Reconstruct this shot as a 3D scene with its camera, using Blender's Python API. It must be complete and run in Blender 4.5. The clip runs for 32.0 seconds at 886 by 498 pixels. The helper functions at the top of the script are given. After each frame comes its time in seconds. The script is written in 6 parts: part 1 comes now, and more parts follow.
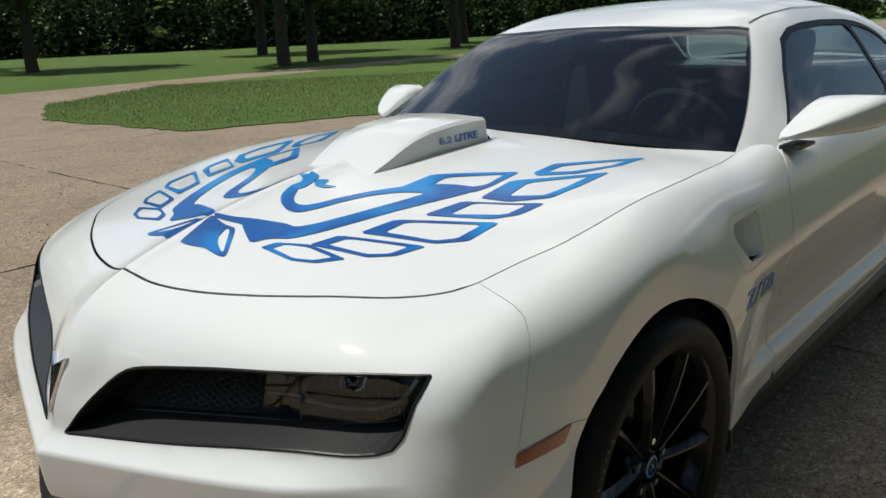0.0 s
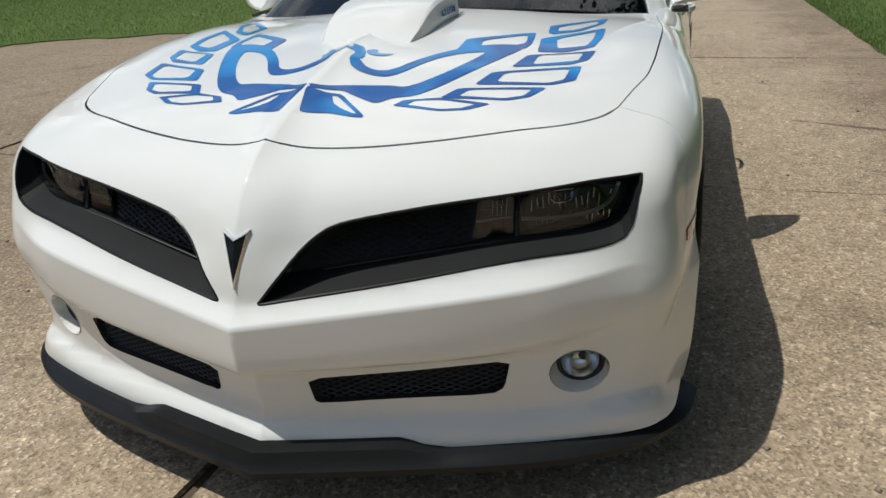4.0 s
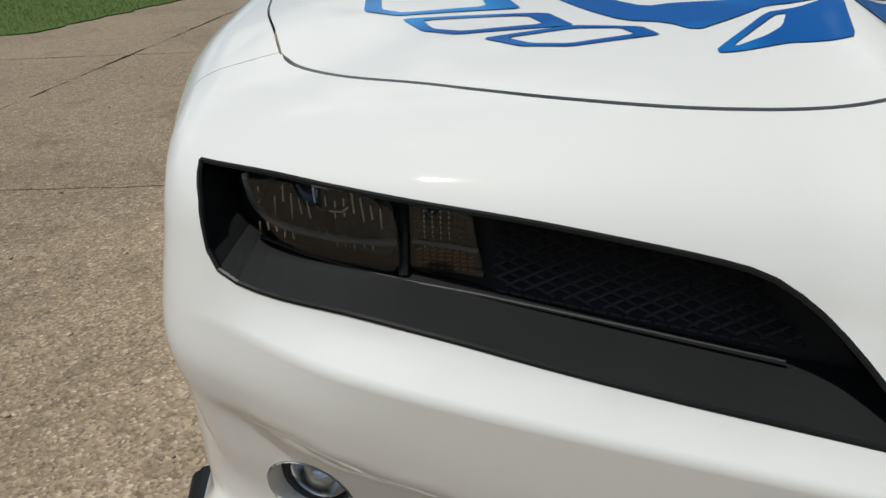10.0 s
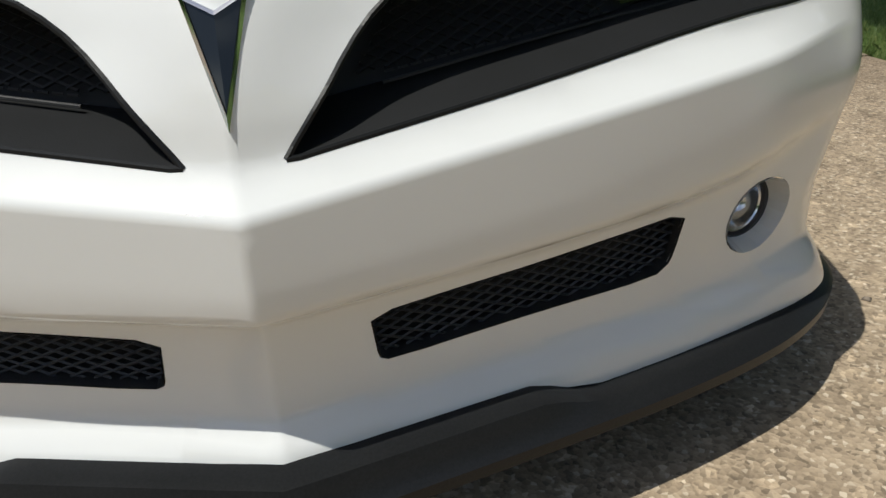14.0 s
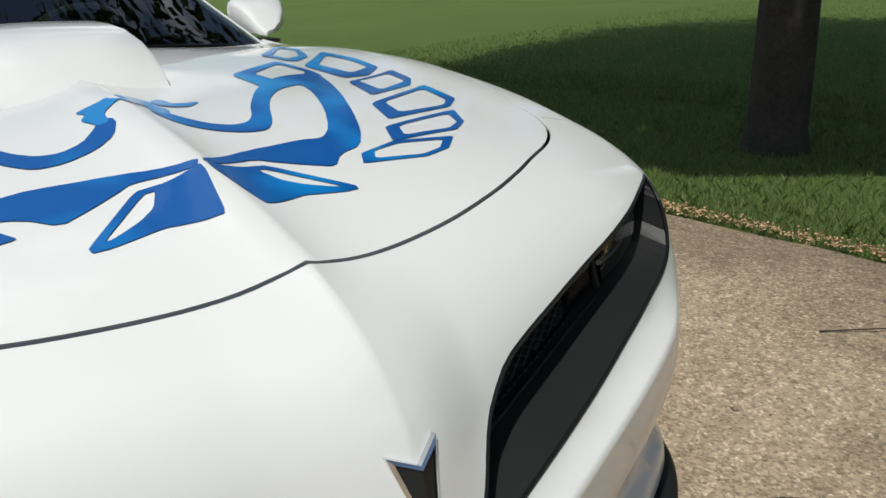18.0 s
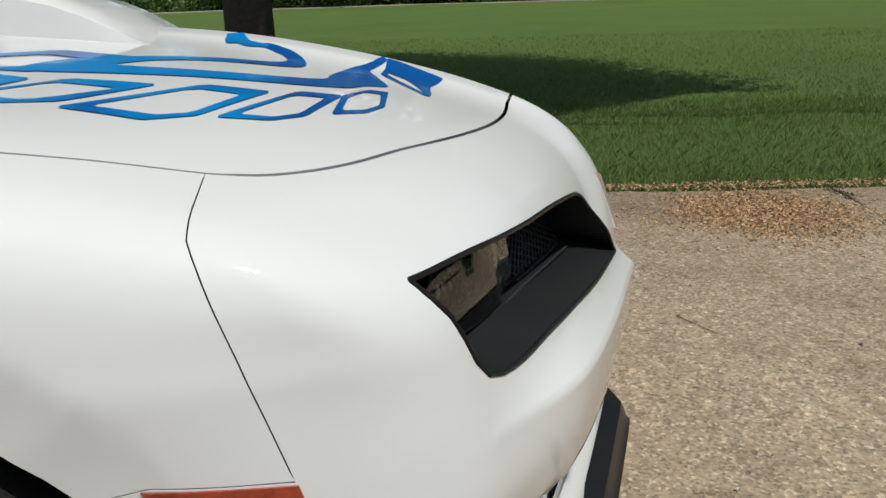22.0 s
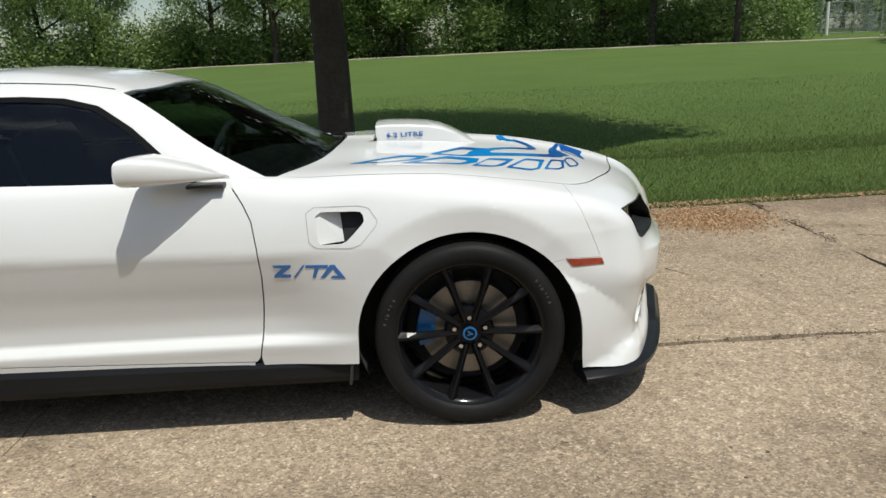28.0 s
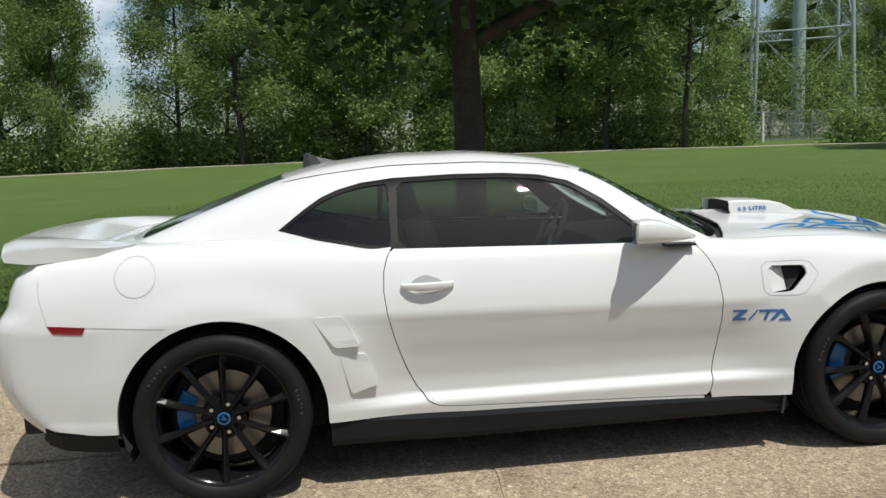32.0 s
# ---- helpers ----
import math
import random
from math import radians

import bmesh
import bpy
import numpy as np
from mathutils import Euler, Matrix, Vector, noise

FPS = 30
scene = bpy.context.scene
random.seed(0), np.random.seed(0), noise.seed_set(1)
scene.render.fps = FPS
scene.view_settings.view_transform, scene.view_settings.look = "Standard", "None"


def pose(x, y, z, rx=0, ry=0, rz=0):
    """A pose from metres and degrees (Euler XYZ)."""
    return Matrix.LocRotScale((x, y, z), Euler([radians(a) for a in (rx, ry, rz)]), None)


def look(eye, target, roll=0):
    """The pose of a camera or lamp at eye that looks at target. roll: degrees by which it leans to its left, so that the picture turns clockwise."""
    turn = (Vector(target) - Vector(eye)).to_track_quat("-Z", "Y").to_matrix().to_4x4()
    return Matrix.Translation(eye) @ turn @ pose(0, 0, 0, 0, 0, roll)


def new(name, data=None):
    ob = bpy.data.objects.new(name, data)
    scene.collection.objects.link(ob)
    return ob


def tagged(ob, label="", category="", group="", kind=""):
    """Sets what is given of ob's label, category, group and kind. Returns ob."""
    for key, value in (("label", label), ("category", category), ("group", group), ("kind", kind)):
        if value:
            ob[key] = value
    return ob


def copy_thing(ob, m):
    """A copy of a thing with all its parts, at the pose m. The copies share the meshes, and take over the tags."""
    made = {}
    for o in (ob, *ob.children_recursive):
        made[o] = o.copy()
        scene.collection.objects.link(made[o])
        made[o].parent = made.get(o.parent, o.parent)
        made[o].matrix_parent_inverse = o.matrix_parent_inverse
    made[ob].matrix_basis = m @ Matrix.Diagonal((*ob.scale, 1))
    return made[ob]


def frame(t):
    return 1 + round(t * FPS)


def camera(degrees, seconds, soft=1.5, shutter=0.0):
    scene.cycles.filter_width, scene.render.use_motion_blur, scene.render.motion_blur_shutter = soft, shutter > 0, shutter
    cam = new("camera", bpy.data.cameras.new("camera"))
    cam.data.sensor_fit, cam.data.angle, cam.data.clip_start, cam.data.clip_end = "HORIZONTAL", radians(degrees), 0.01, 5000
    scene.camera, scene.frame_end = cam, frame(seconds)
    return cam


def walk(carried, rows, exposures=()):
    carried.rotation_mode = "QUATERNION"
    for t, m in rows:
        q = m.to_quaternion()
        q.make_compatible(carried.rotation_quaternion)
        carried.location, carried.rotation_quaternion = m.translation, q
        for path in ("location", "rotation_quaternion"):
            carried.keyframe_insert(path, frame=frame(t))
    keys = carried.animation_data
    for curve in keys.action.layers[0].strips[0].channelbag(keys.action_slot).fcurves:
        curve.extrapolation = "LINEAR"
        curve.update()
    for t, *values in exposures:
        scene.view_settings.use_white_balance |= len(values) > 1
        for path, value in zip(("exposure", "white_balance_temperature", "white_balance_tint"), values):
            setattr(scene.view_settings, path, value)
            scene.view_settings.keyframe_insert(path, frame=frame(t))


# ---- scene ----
cam = camera(59.36, 32.0, 1.5)
# seconds, place, turn (degrees about x, y, z)
PATH = [
    (0.0, 2.857, 1.616, 1.334, 73.84, 2.58, 132.42),
    (0.5, 2.943, 1.562, 1.299, 73.81, 2.62, 131.96),
    (1.0, 3.032, 1.497, 1.272, 73.53, 2.73, 129.85),
    (1.5, 3.170, 1.432, 1.253, 72.74, 2.69, 126.04),
    (2.0, 3.271, 1.343, 1.228, 71.84, 2.47, 120.44),
    (2.5, 3.288, 1.228, 1.196, 70.84, 2.39, 115.96),
    (3.0, 3.334, 1.111, 1.190, 69.28, 2.31, 111.09),
    (3.5, 3.473, 0.981, 1.215, 67.99, 2.35, 108.29),
    (4.0, 3.612, 0.826, 1.261, 67.49, 2.23, 105.75),
    (4.5, 3.686, 0.644, 1.283, 67.41, 2.28, 104.49),
    (6.5, 3.680, 0.075, 1.169, 67.50, 2.02, 92.13),
    (7.0, 3.630, -0.049, 1.141, 67.45, 2.00, 88.01),
    (7.5, 3.485, -0.156, 1.102, 67.16, 2.06, 85.65),
    (8.0, 3.337, -0.255, 1.086, 66.77, 2.16, 85.73),
    (8.5, 3.173, -0.362, 1.080, 66.51, 2.30, 87.13),
    (9.0, 3.049, -0.413, 1.086, 66.55, 2.34, 88.21),
    (9.5, 2.959, -0.443, 1.076, 66.68, 2.36, 89.14),
    (10.0, 2.921, -0.473, 1.027, 67.08, 2.36, 90.47),
    (10.5, 2.936, -0.469, 0.978, 68.91, 2.44, 91.11),
    (11.0, 2.971, -0.432, 0.905, 70.87, 2.44, 91.34),
    (11.5, 3.009, -0.390, 0.824, 71.45, 2.64, 91.16),
    (12.0, 3.042, -0.313, 0.768, 70.97, 2.53, 90.98),
    (12.5, 3.055, -0.211, 0.750, 69.03, 2.67, 90.48),
    (13.0, 3.069, -0.102, 0.742, 67.45, 2.46, 88.43),
    (13.5, 3.065, 0.002, 0.754, 66.27, 2.51, 84.56),
    (14.0, 3.051, 0.078, 0.773, 65.80, 2.52, 79.97),
    (14.5, 3.032, 0.136, 0.825, 65.97, 2.50, 75.92),
    (15.0, 2.998, 0.161, 0.915, 66.41, 2.56, 73.12),
    (15.5, 2.973, 0.158, 1.009, 67.21, 2.59, 71.23),
    (17.5, 2.881, -0.194, 1.124, 69.96, 2.38, 59.70),
    (18.0, 2.825, -0.380, 1.136, 70.30, 2.19, 49.20),
    (18.5, 2.766, -0.547, 1.132, 70.29, 2.12, 38.37),
    (19.0, 2.657, -0.653, 1.108, 70.33, 2.18, 28.81),
    (19.5, 2.551, -0.769, 1.077, 70.24, 2.09, 20.37),
    (20.0, 2.434, -0.935, 1.076, 70.23, 1.99, 14.97),
    (20.5, 2.326, -1.021, 1.058, 70.50, 1.70, 12.19),
    (21.0, 2.246, -1.138, 1.047, 71.00, 1.57, 7.98),
    (21.5, 2.157, -1.321, 1.025, 71.70, 1.59, 4.45),
    (22.0, 2.076, -1.477, 1.023, 72.39, 1.59, 1.86),
    (22.5, 1.984, -1.591, 1.001, 72.74, 1.77, -1.34),
    (23.0, 1.916, -1.744, 1.019, 72.86, 1.86, -5.03),
    (23.5, 1.875, -1.958, 1.081, 72.98, 1.99, -6.36),
    (24.0, 1.879, -2.159, 1.161, 73.19, 2.18, -6.58),
    (24.5, 1.841, -2.287, 1.196, 72.98, 2.42, -4.51),
    (25.0, 1.755, -2.411, 1.238, 72.55, 2.41, -1.35),
    (25.5, 1.670, -2.646, 1.293, 72.56, 2.35, -0.61),
    (26.0, 1.593, -2.848, 1.339, 72.83, 2.28, -0.85),
    (26.5, 1.481, -2.951, 1.311, 72.96, 2.30, -1.01),
    (28.5, 1.147, -3.837, 1.406, 77.33, 2.79, -2.31),
    (29.0, 0.948, -4.020, 1.417, 79.60, 2.72, -2.31),
    (29.5, 0.717, -4.095, 1.427, 81.63, 2.52, -2.50),
    (30.0, 0.434, -4.069, 1.410, 82.40, 2.40, -2.68),
    (30.5, 0.123, -4.089, 1.395, 82.65, 2.31, -2.75),
    (31.0, -0.200, -4.081, 1.401, 82.72, 2.29, -3.28),
    (31.5, -0.521, -4.020, 1.402, 82.72, 2.27, -4.56),
    (32.0, -0.870, -4.005, 1.394, 82.71, 2.36, -6.94),
]
walk(cam, [(t, pose(*row)) for t, *row in PATH],
     [(t, e, 6640, 6) for t, e in ((0.0, 0.18), (4.5, 0.1), (7.0, 0.06), (9.0, -0.1), (11.0, -0.05), (13.0, 0.18), (14.0, 0.34), (15.5, 0.34), (17.5, 0.08), (20.0, 0.14), (22.0, 0.0), (23.5, 0.15), (25.0, 0.18), (28.5, 0.28), (32.0, 0.30))])
# ---- sky and sun ----
SUN = Vector((-0.24, 0.38, -1.0)).normalized()
world = bpy.data.worlds.new("sky")
scene.world = world
world.use_nodes = True
wn = world.node_tree
wn.nodes.clear()
w_out = wn.nodes.new("ShaderNodeOutputWorld")
w_bg = wn.nodes.new("ShaderNodeBackground")
w_sky = wn.nodes.new("ShaderNodeTexSky")
w_sky.sky_type = "NISHITA"
w_sky.sun_disc = False
w_sky.sun_elevation = math.asin(-SUN.z)
w_sky.sun_rotation = math.atan2(-SUN.x, -SUN.y)
w_co = wn.nodes.new("ShaderNodeTexCoord")
w_map = wn.nodes.new("ShaderNodeMapping")
w_map.inputs["Scale"].default_value = (1.0, 1.0, 2.2)
w_cl = wn.nodes.new("ShaderNodeTexNoise")
w_cl.inputs["Scale"].default_value = 2.3
w_cl.inputs["Detail"].default_value = 7
w_cl.inputs["Roughness"].default_value = 0.58
w_ramp = wn.nodes.new("ShaderNodeValToRGB")
w_ramp.color_ramp.elements[0].position = 0.53
w_ramp.color_ramp.elements[1].position = 0.66
w_mix = wn.nodes.new("ShaderNodeMix")
w_mix.data_type = "RGBA"
w_mix.inputs[7].default_value = (11.0, 11.3, 11.8, 1)
for a, b in ((w_co.outputs["Generated"], w_map.inputs[0]), (w_map.outputs[0], w_cl.inputs["Vector"]), (w_cl.outputs[0], w_ramp.inputs[0]),
             (w_ramp.outputs[0], w_mix.inputs[0]), (w_sky.outputs[0], w_mix.inputs[6]), (w_mix.outputs[2], w_bg.inputs[0]), (w_bg.outputs[0], w_out.inputs[0])):
    wn.links.new(a, b)
w_bg.inputs[1].default_value = 0.083
sun = new("sun", bpy.data.lights.new("sun", "SUN"))
sun.data.energy = 3.1
sun.data.angle = radians(0.55)
sun.data.color = (1.0, 0.975, 0.935)
sun.matrix_world = look((0, 0, 30), Vector((0, 0, 30)) + SUN)
scene.view_settings.exposure = 0.0
# ---- materials ----
def material(name, colour, rough=0.5, metal=0.0, **more):
    m = bpy.data.materials.new(name)
    m.use_nodes = True
    b = m.node_tree.nodes["Principled BSDF"]
    b.inputs["Base Color"].default_value = (*colour, 1)
    b.inputs["Roughness"].default_value = rough
    b.inputs["Metallic"].default_value = metal
    for k, v in more.items():
        b.inputs[k.replace("_", " ")].default_value = v
    return m


def add(m, kind, **values):
    n = m.node_tree.nodes.new(kind)
    for k, v in values.items():
        n.inputs[k.replace("_", " ")].default_value = v
    return n


def wire(m, *pairs):
    for a, b in pairs:
        m.node_tree.links.new(a, b)


def ramp(m, fac, stops):
    n = m.node_tree.nodes.new("ShaderNodeValToRGB")
    e = n.color_ramp.elements
    while len(e) < len(stops):
        e.new(0.5)
    for el, (p, c) in zip(e, stops):
        el.position, el.color = p, (*c, 1)
    wire(m, (fac, n.inputs[0]))
    return n.outputs[0]


def grain(m, scale, detail=4, rough=0.6, source="Object"):
    c = add(m, "ShaderNodeTexCoord")
    n = add(m, "ShaderNodeTexNoise", Scale=scale, Detail=detail, Roughness=rough)
    wire(m, (c.outputs[source], n.inputs["Vector"]))
    return n.outputs[0]


def bsdf(m):
    return m.node_tree.nodes["Principled BSDF"]


def bump(m, height, strength=0.3, distance=0.01):
    n = add(m, "ShaderNodeBump", Strength=strength, Distance=distance)
    wire(m, (height, n.inputs["Height"]), (n.outputs[0], bsdf(m).inputs["Normal"]))


def mixed(m, fac, a, b, mode="MIX"):
    n = m.node_tree.nodes.new("ShaderNodeMix")
    n.data_type, n.blend_type = "RGBA", mode
    for v, s in ((fac, n.inputs[0]), (a, n.inputs[6]), (b, n.inputs[7])):
        if isinstance(v, (int, float)):
            s.default_value = v
        elif isinstance(v, tuple):
            s.default_value = (*v, 1)
        else:
            wire(m, (v, s))
    return n.outputs[2]


def varied(name, lo, hi, scale, rough=0.6, relief=0.2, fine=None, metal=0.0, **more):
    """A surface whose colour wanders between two tones, with fine relief."""
    m = material(name, lo, rough, metal, **more)
    big = grain(m, scale, 5)
    small = grain(m, fine or scale * 14, 3)
    col = ramp(m, big, [(0.3, lo), (0.7, hi)])
    wire(m, (mixed(m, 0.35, col, ramp(m, small, [(0.3, tuple(c * 0.6 for c in lo)), (0.7, tuple(min(1, c * 1.25) for c in hi))])), bsdf(m).inputs["Base Color"]))
    if relief:
        bump(m, small, relief, 0.004)
    return m


paint = material("white_pearl_paint", (0.80, 0.795, 0.775), 0.55, Coat_Weight=1.0, Coat_Roughness=0.035, Specular_IOR_Level=0.15)
wire(paint, (ramp(paint, grain(paint, 2.2, 3), [(0.3, (0.735, 0.74, 0.728)), (0.7, (0.755, 0.76, 0.748))]), bsdf(paint).inputs["Base Color"]))
# the black of gaps and openings, standing in for their shade
gap_black = material("seam_shadow_black", (0.012, 0.012, 0.013), 0.7)
plastic = varied("grained_black_plastic", (0.026, 0.026, 0.028), (0.036, 0.036, 0.039), 6, 0.45, 0.15, 400)
bezel_black = varied("black_bezel_plastic", (0.014, 0.0145, 0.015), (0.020, 0.0205, 0.0215), 6, 0.42, 0.1, 500, Specular_IOR_Level=0.35)
splitter_black = varied("satin_black_splitter", (0.010, 0.0107, 0.0115), (0.016, 0.0168, 0.018), 4, 0.30, 0.05, 300, Specular_IOR_Level=0.16)
liner = varied("wheel_liner_felt", (0.022, 0.022, 0.023), (0.034, 0.033, 0.032), 9, 0.9, 0.4, 180)
wheel_black = material("gloss_black_alloy", (0.008, 0.008, 0.009), 0.16, Specular_IOR_Level=0.22)
rubber = varied("tyre_rubber", (0.012, 0.012, 0.0125), (0.021, 0.0205, 0.020), 7, 0.45, 0.3, 220, Specular_IOR_Level=0.09)
chrome = material("chrome", (0.75, 0.76, 0.78), 0.08, 1.0)
steel = varied("brake_steel", (0.22, 0.21, 0.20), (0.33, 0.31, 0.29), 12, 0.38, 0.1, 160, 0.9)
caliper_blue = material("blue_caliper_paint", (0.008, 0.15, 0.42), 0.35, Coat_Weight=0.3)
badge_blue = material("blue_badge_vinyl", (0.03, 0.15, 0.42), 0.3, Coat_Weight=0.6)
decal_blue = material("blue_hood_graphic", (0.01, 0.11, 0.45), 0.4, Coat_Weight=0.5, Coat_Roughness=0.05, Specular_IOR_Level=0.2)
d_co, d_xyz, d_sum = add(decal_blue, "ShaderNodeTexCoord"), add(decal_blue, "ShaderNodeSeparateXYZ"), add(decal_blue, "ShaderNodeMath")
d_x = add(decal_blue, "ShaderNodeMath")
d_x.operation, d_x.inputs[1].default_value, d_x.inputs[2].default_value = "MULTIPLY_ADD", 0.42, -0.72
wire(decal_blue, (d_co.outputs["Object"], d_xyz.inputs[0]), (d_xyz.outputs[0], d_x.inputs[0]), (d_x.outputs[0], d_sum.inputs[0]), (grain(decal_blue, 6.0, 1, 0.4), d_sum.inputs[1]))
wire(decal_blue, (ramp(decal_blue, d_sum.outputs[0], [(0.36, (0.003, 0.23, 0.58)), (0.47, (0.003, 0.15, 0.45)), (0.55, (0.003, 0.088, 0.33))]), bsdf(decal_blue).inputs["Base Color"]))
decal_light = material("light_blue_graphic_edge", (0.004, 0.23, 0.60), 0.28, Coat_Weight=1.0, Coat_Roughness=0.04)
amber = material("amber_marker_lens", (0.42, 0.07, 0.02), 0.12, Coat_Weight=1.0)
wire(amber, (ramp(amber, grain(amber, 60, 2), [(0.35, (0.24, 0.03, 0.012)), (0.65, (0.38, 0.052, 0.02))]), bsdf(amber).inputs["Base Color"]))
red_lens = material("red_marker_lens", (0.22, 0.012, 0.02), 0.12, Coat_Weight=1.0)
def pane_material(name, through_colour):
    """A thin pane: clear tint with a mirror gloss by Fresnel."""
    m = material(name, through_colour, 0.0)
    out = m.node_tree.nodes["Material Output"]
    tr = add(m, "ShaderNodeBsdfTransparent")
    tr.inputs[0].default_value = (*through_colour, 1)
    gl = add(m, "ShaderNodeBsdfGlossy", Roughness=0.0)
    gl.inputs[0].default_value = (1, 1, 1, 1)
    mix = add(m, "ShaderNodeMixShader")
    wire(m, (add(m, "ShaderNodeFresnel", IOR=1.52).outputs[0], mix.inputs[0]), (tr.outputs[0], mix.inputs[1]), (gl.outputs[0], mix.inputs[2]), (mix.outputs[0], out.inputs[0]))
    return m


tint = pane_material("tinted_window_glass", (0.27, 0.34, 0.34))
side_tint = pane_material("tinted_side_glass", (0.42, 0.51, 0.50))
lamp_glass = material("clear_lamp_glass", (0.95, 0.96, 0.97), 0.0, Transmission_Weight=1.0, IOR=1.4)
smoke = pane_material("smoked_lamp_glass", (0.50, 0.51, 0.52))
reflector = material("lamp_reflector", (0.62, 0.63, 0.65), 0.16, 1.0)
lamp_grey = varied("dark_lamp_reflector", (0.04, 0.041, 0.043), (0.10, 0.10, 0.103), 30, 0.30, 0.5, 70, 0.3)
amber_dark = varied("amber_reflector", (0.020, 0.016, 0.013), (0.050, 0.033, 0.022), 90, 0.3, 0.4, 200)
amber_glint = material("amber_facet", (0.50, 0.24, 0.10), 0.25, 0.5)
lamp_pale = material("pale_light_tube", (0.55, 0.56, 0.57), 0.3)
trim_black = material("window_trim_rubber", (0.004, 0.004, 0.0045), 0.4, Specular_IOR_Level=0.12)
cloth = varied("dark_seat_leather", (0.02, 0.02, 0.021), (0.035, 0.034, 0.034), 8, 0.6, 0.2, 150)
grey_cloth = varied("grey_headrest_cloth", (0.10, 0.10, 0.10), (0.16, 0.155, 0.15), 8, 0.8, 0.2, 150)

# old exposed-aggregate concrete
concrete = material("aggregate_concrete", (0.3, 0.25, 0.2), 0.9)
c_big = grain(concrete, 0.55, 5)
c_mid = grain(concrete, 14.0, 7, 0.75)
c_vor = add(concrete, "ShaderNodeTexVoronoi", Scale=120.0)
c_peb = add(concrete, "ShaderNodeTexVoronoi", Scale=46.0)
c_co = add(concrete, "ShaderNodeTexCoord")
wire(concrete, (c_co.outputs["Object"], c_vor.inputs["Vector"]), (c_co.outputs["Object"], c_peb.inputs["Vector"]))
c_sep = add(concrete, "ShaderNodeSeparateColor")
c_sep2 = add(concrete, "ShaderNodeSeparateColor")
wire(concrete, (c_vor.outputs["Color"], c_sep.inputs[0]), (c_peb.outputs["Color"], c_sep2.inputs[0]))
c_a = ramp(concrete, c_big, [(0.3, (0.215, 0.162, 0.108)), (0.50, (0.33, 0.255, 0.174)), (0.72, (0.43, 0.338, 0.238))])
c_b = ramp(concrete, c_sep.outputs[0], [(0.0, (0.07, 0.052, 0.038)), (0.2, (0.25, 0.19, 0.13)), (0.6, (0.41, 0.32, 0.22)), (0.88, (0.53, 0.42, 0.30)), (1.0, (0.82, 0.72, 0.57))])
c_c = mixed(concrete, 0.52, c_a, c_b)
c_e = mixed(concrete, 0.38, c_c, ramp(concrete, c_sep2.outputs[1], [(0.0, (0.40, 0.38, 0.36)), (0.16, (0.86, 0.85, 0.84)), (0.8, (1.02, 1.02, 1.02)), (0.93, (1.35, 1.33, 1.30)), (1.0, (1.9, 1.88, 1.85))]), "MULTIPLY")
c_d = mixed(concrete, 0.42, c_e, ramp(concrete, c_mid, [(0.32, (0.30, 0.27, 0.24)), (0.47, (0.95, 0.95, 0.95)), (0.68, (1.2, 1.18, 1.15))]), "MULTIPLY")
c_st = ramp(concrete, grain(concrete, 2.4, 6, 0.65), [(0.30, (0.55, 0.53, 0.51)), (0.46, (1, 1, 1))])
c_pit = ramp(concrete, grain(concrete, 26.0, 5, 0.7), [(0.32, (0.26, 0.23, 0.21)), (0.40, (1, 1, 1))])
# tone that darkens towards the lawn, broken up by noise
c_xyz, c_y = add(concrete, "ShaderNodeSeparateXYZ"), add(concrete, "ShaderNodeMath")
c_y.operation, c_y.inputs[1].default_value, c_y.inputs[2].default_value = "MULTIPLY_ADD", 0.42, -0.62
c_lawn_side = add(concrete, "ShaderNodeMath")
wire(concrete, (c_co.outputs["Object"], c_xyz.inputs[0]), (c_xyz.outputs[1], c_y.inputs[0]), (c_y.outputs[0], c_lawn_side.inputs[0]), (grain(concrete, 1.6, 6, 0.65), c_lawn_side.inputs[1]))
c_old = add(concrete, "ShaderNodeMath")
c_y2 = add(concrete, "ShaderNodeMath")
c_y2.operation, c_y2.inputs[1].default_value, c_y2.inputs[2].default_value = "MULTIPLY_ADD", -0.55, -0.45
wire(concrete, (c_xyz.outputs[1], c_y2.inputs[0]), (c_y2.outputs[0], c_old.inputs[0]), (grain(concrete, 0.9, 5, 0.6), c_old.inputs[1]))
c_d = mixed(concrete, 0.85, c_d, ramp(concrete, c_old.outputs[0], [(0.62, (1, 1, 1)), (1.0, (0.68, 0.665, 0.65))]), "MULTIPLY")
c_d = mixed(concrete, 0.8, c_d, ramp(concrete, c_lawn_side.outputs[0], [(0.62, (1, 1, 1)), (0.92, (0.60, 0.57, 0.54))]), "MULTIPLY")
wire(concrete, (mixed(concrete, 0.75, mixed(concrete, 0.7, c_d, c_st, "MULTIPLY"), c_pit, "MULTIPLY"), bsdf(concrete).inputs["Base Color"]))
c_h = add(concrete, "ShaderNodeMath")
c_h.operation = "ADD"
wire(concrete, (c_vor.outputs["Distance"], c_h.inputs[0]), (c_mid, c_h.inputs[1]))
bump(concrete, c_h.outputs[0], 0.42, 0.004)

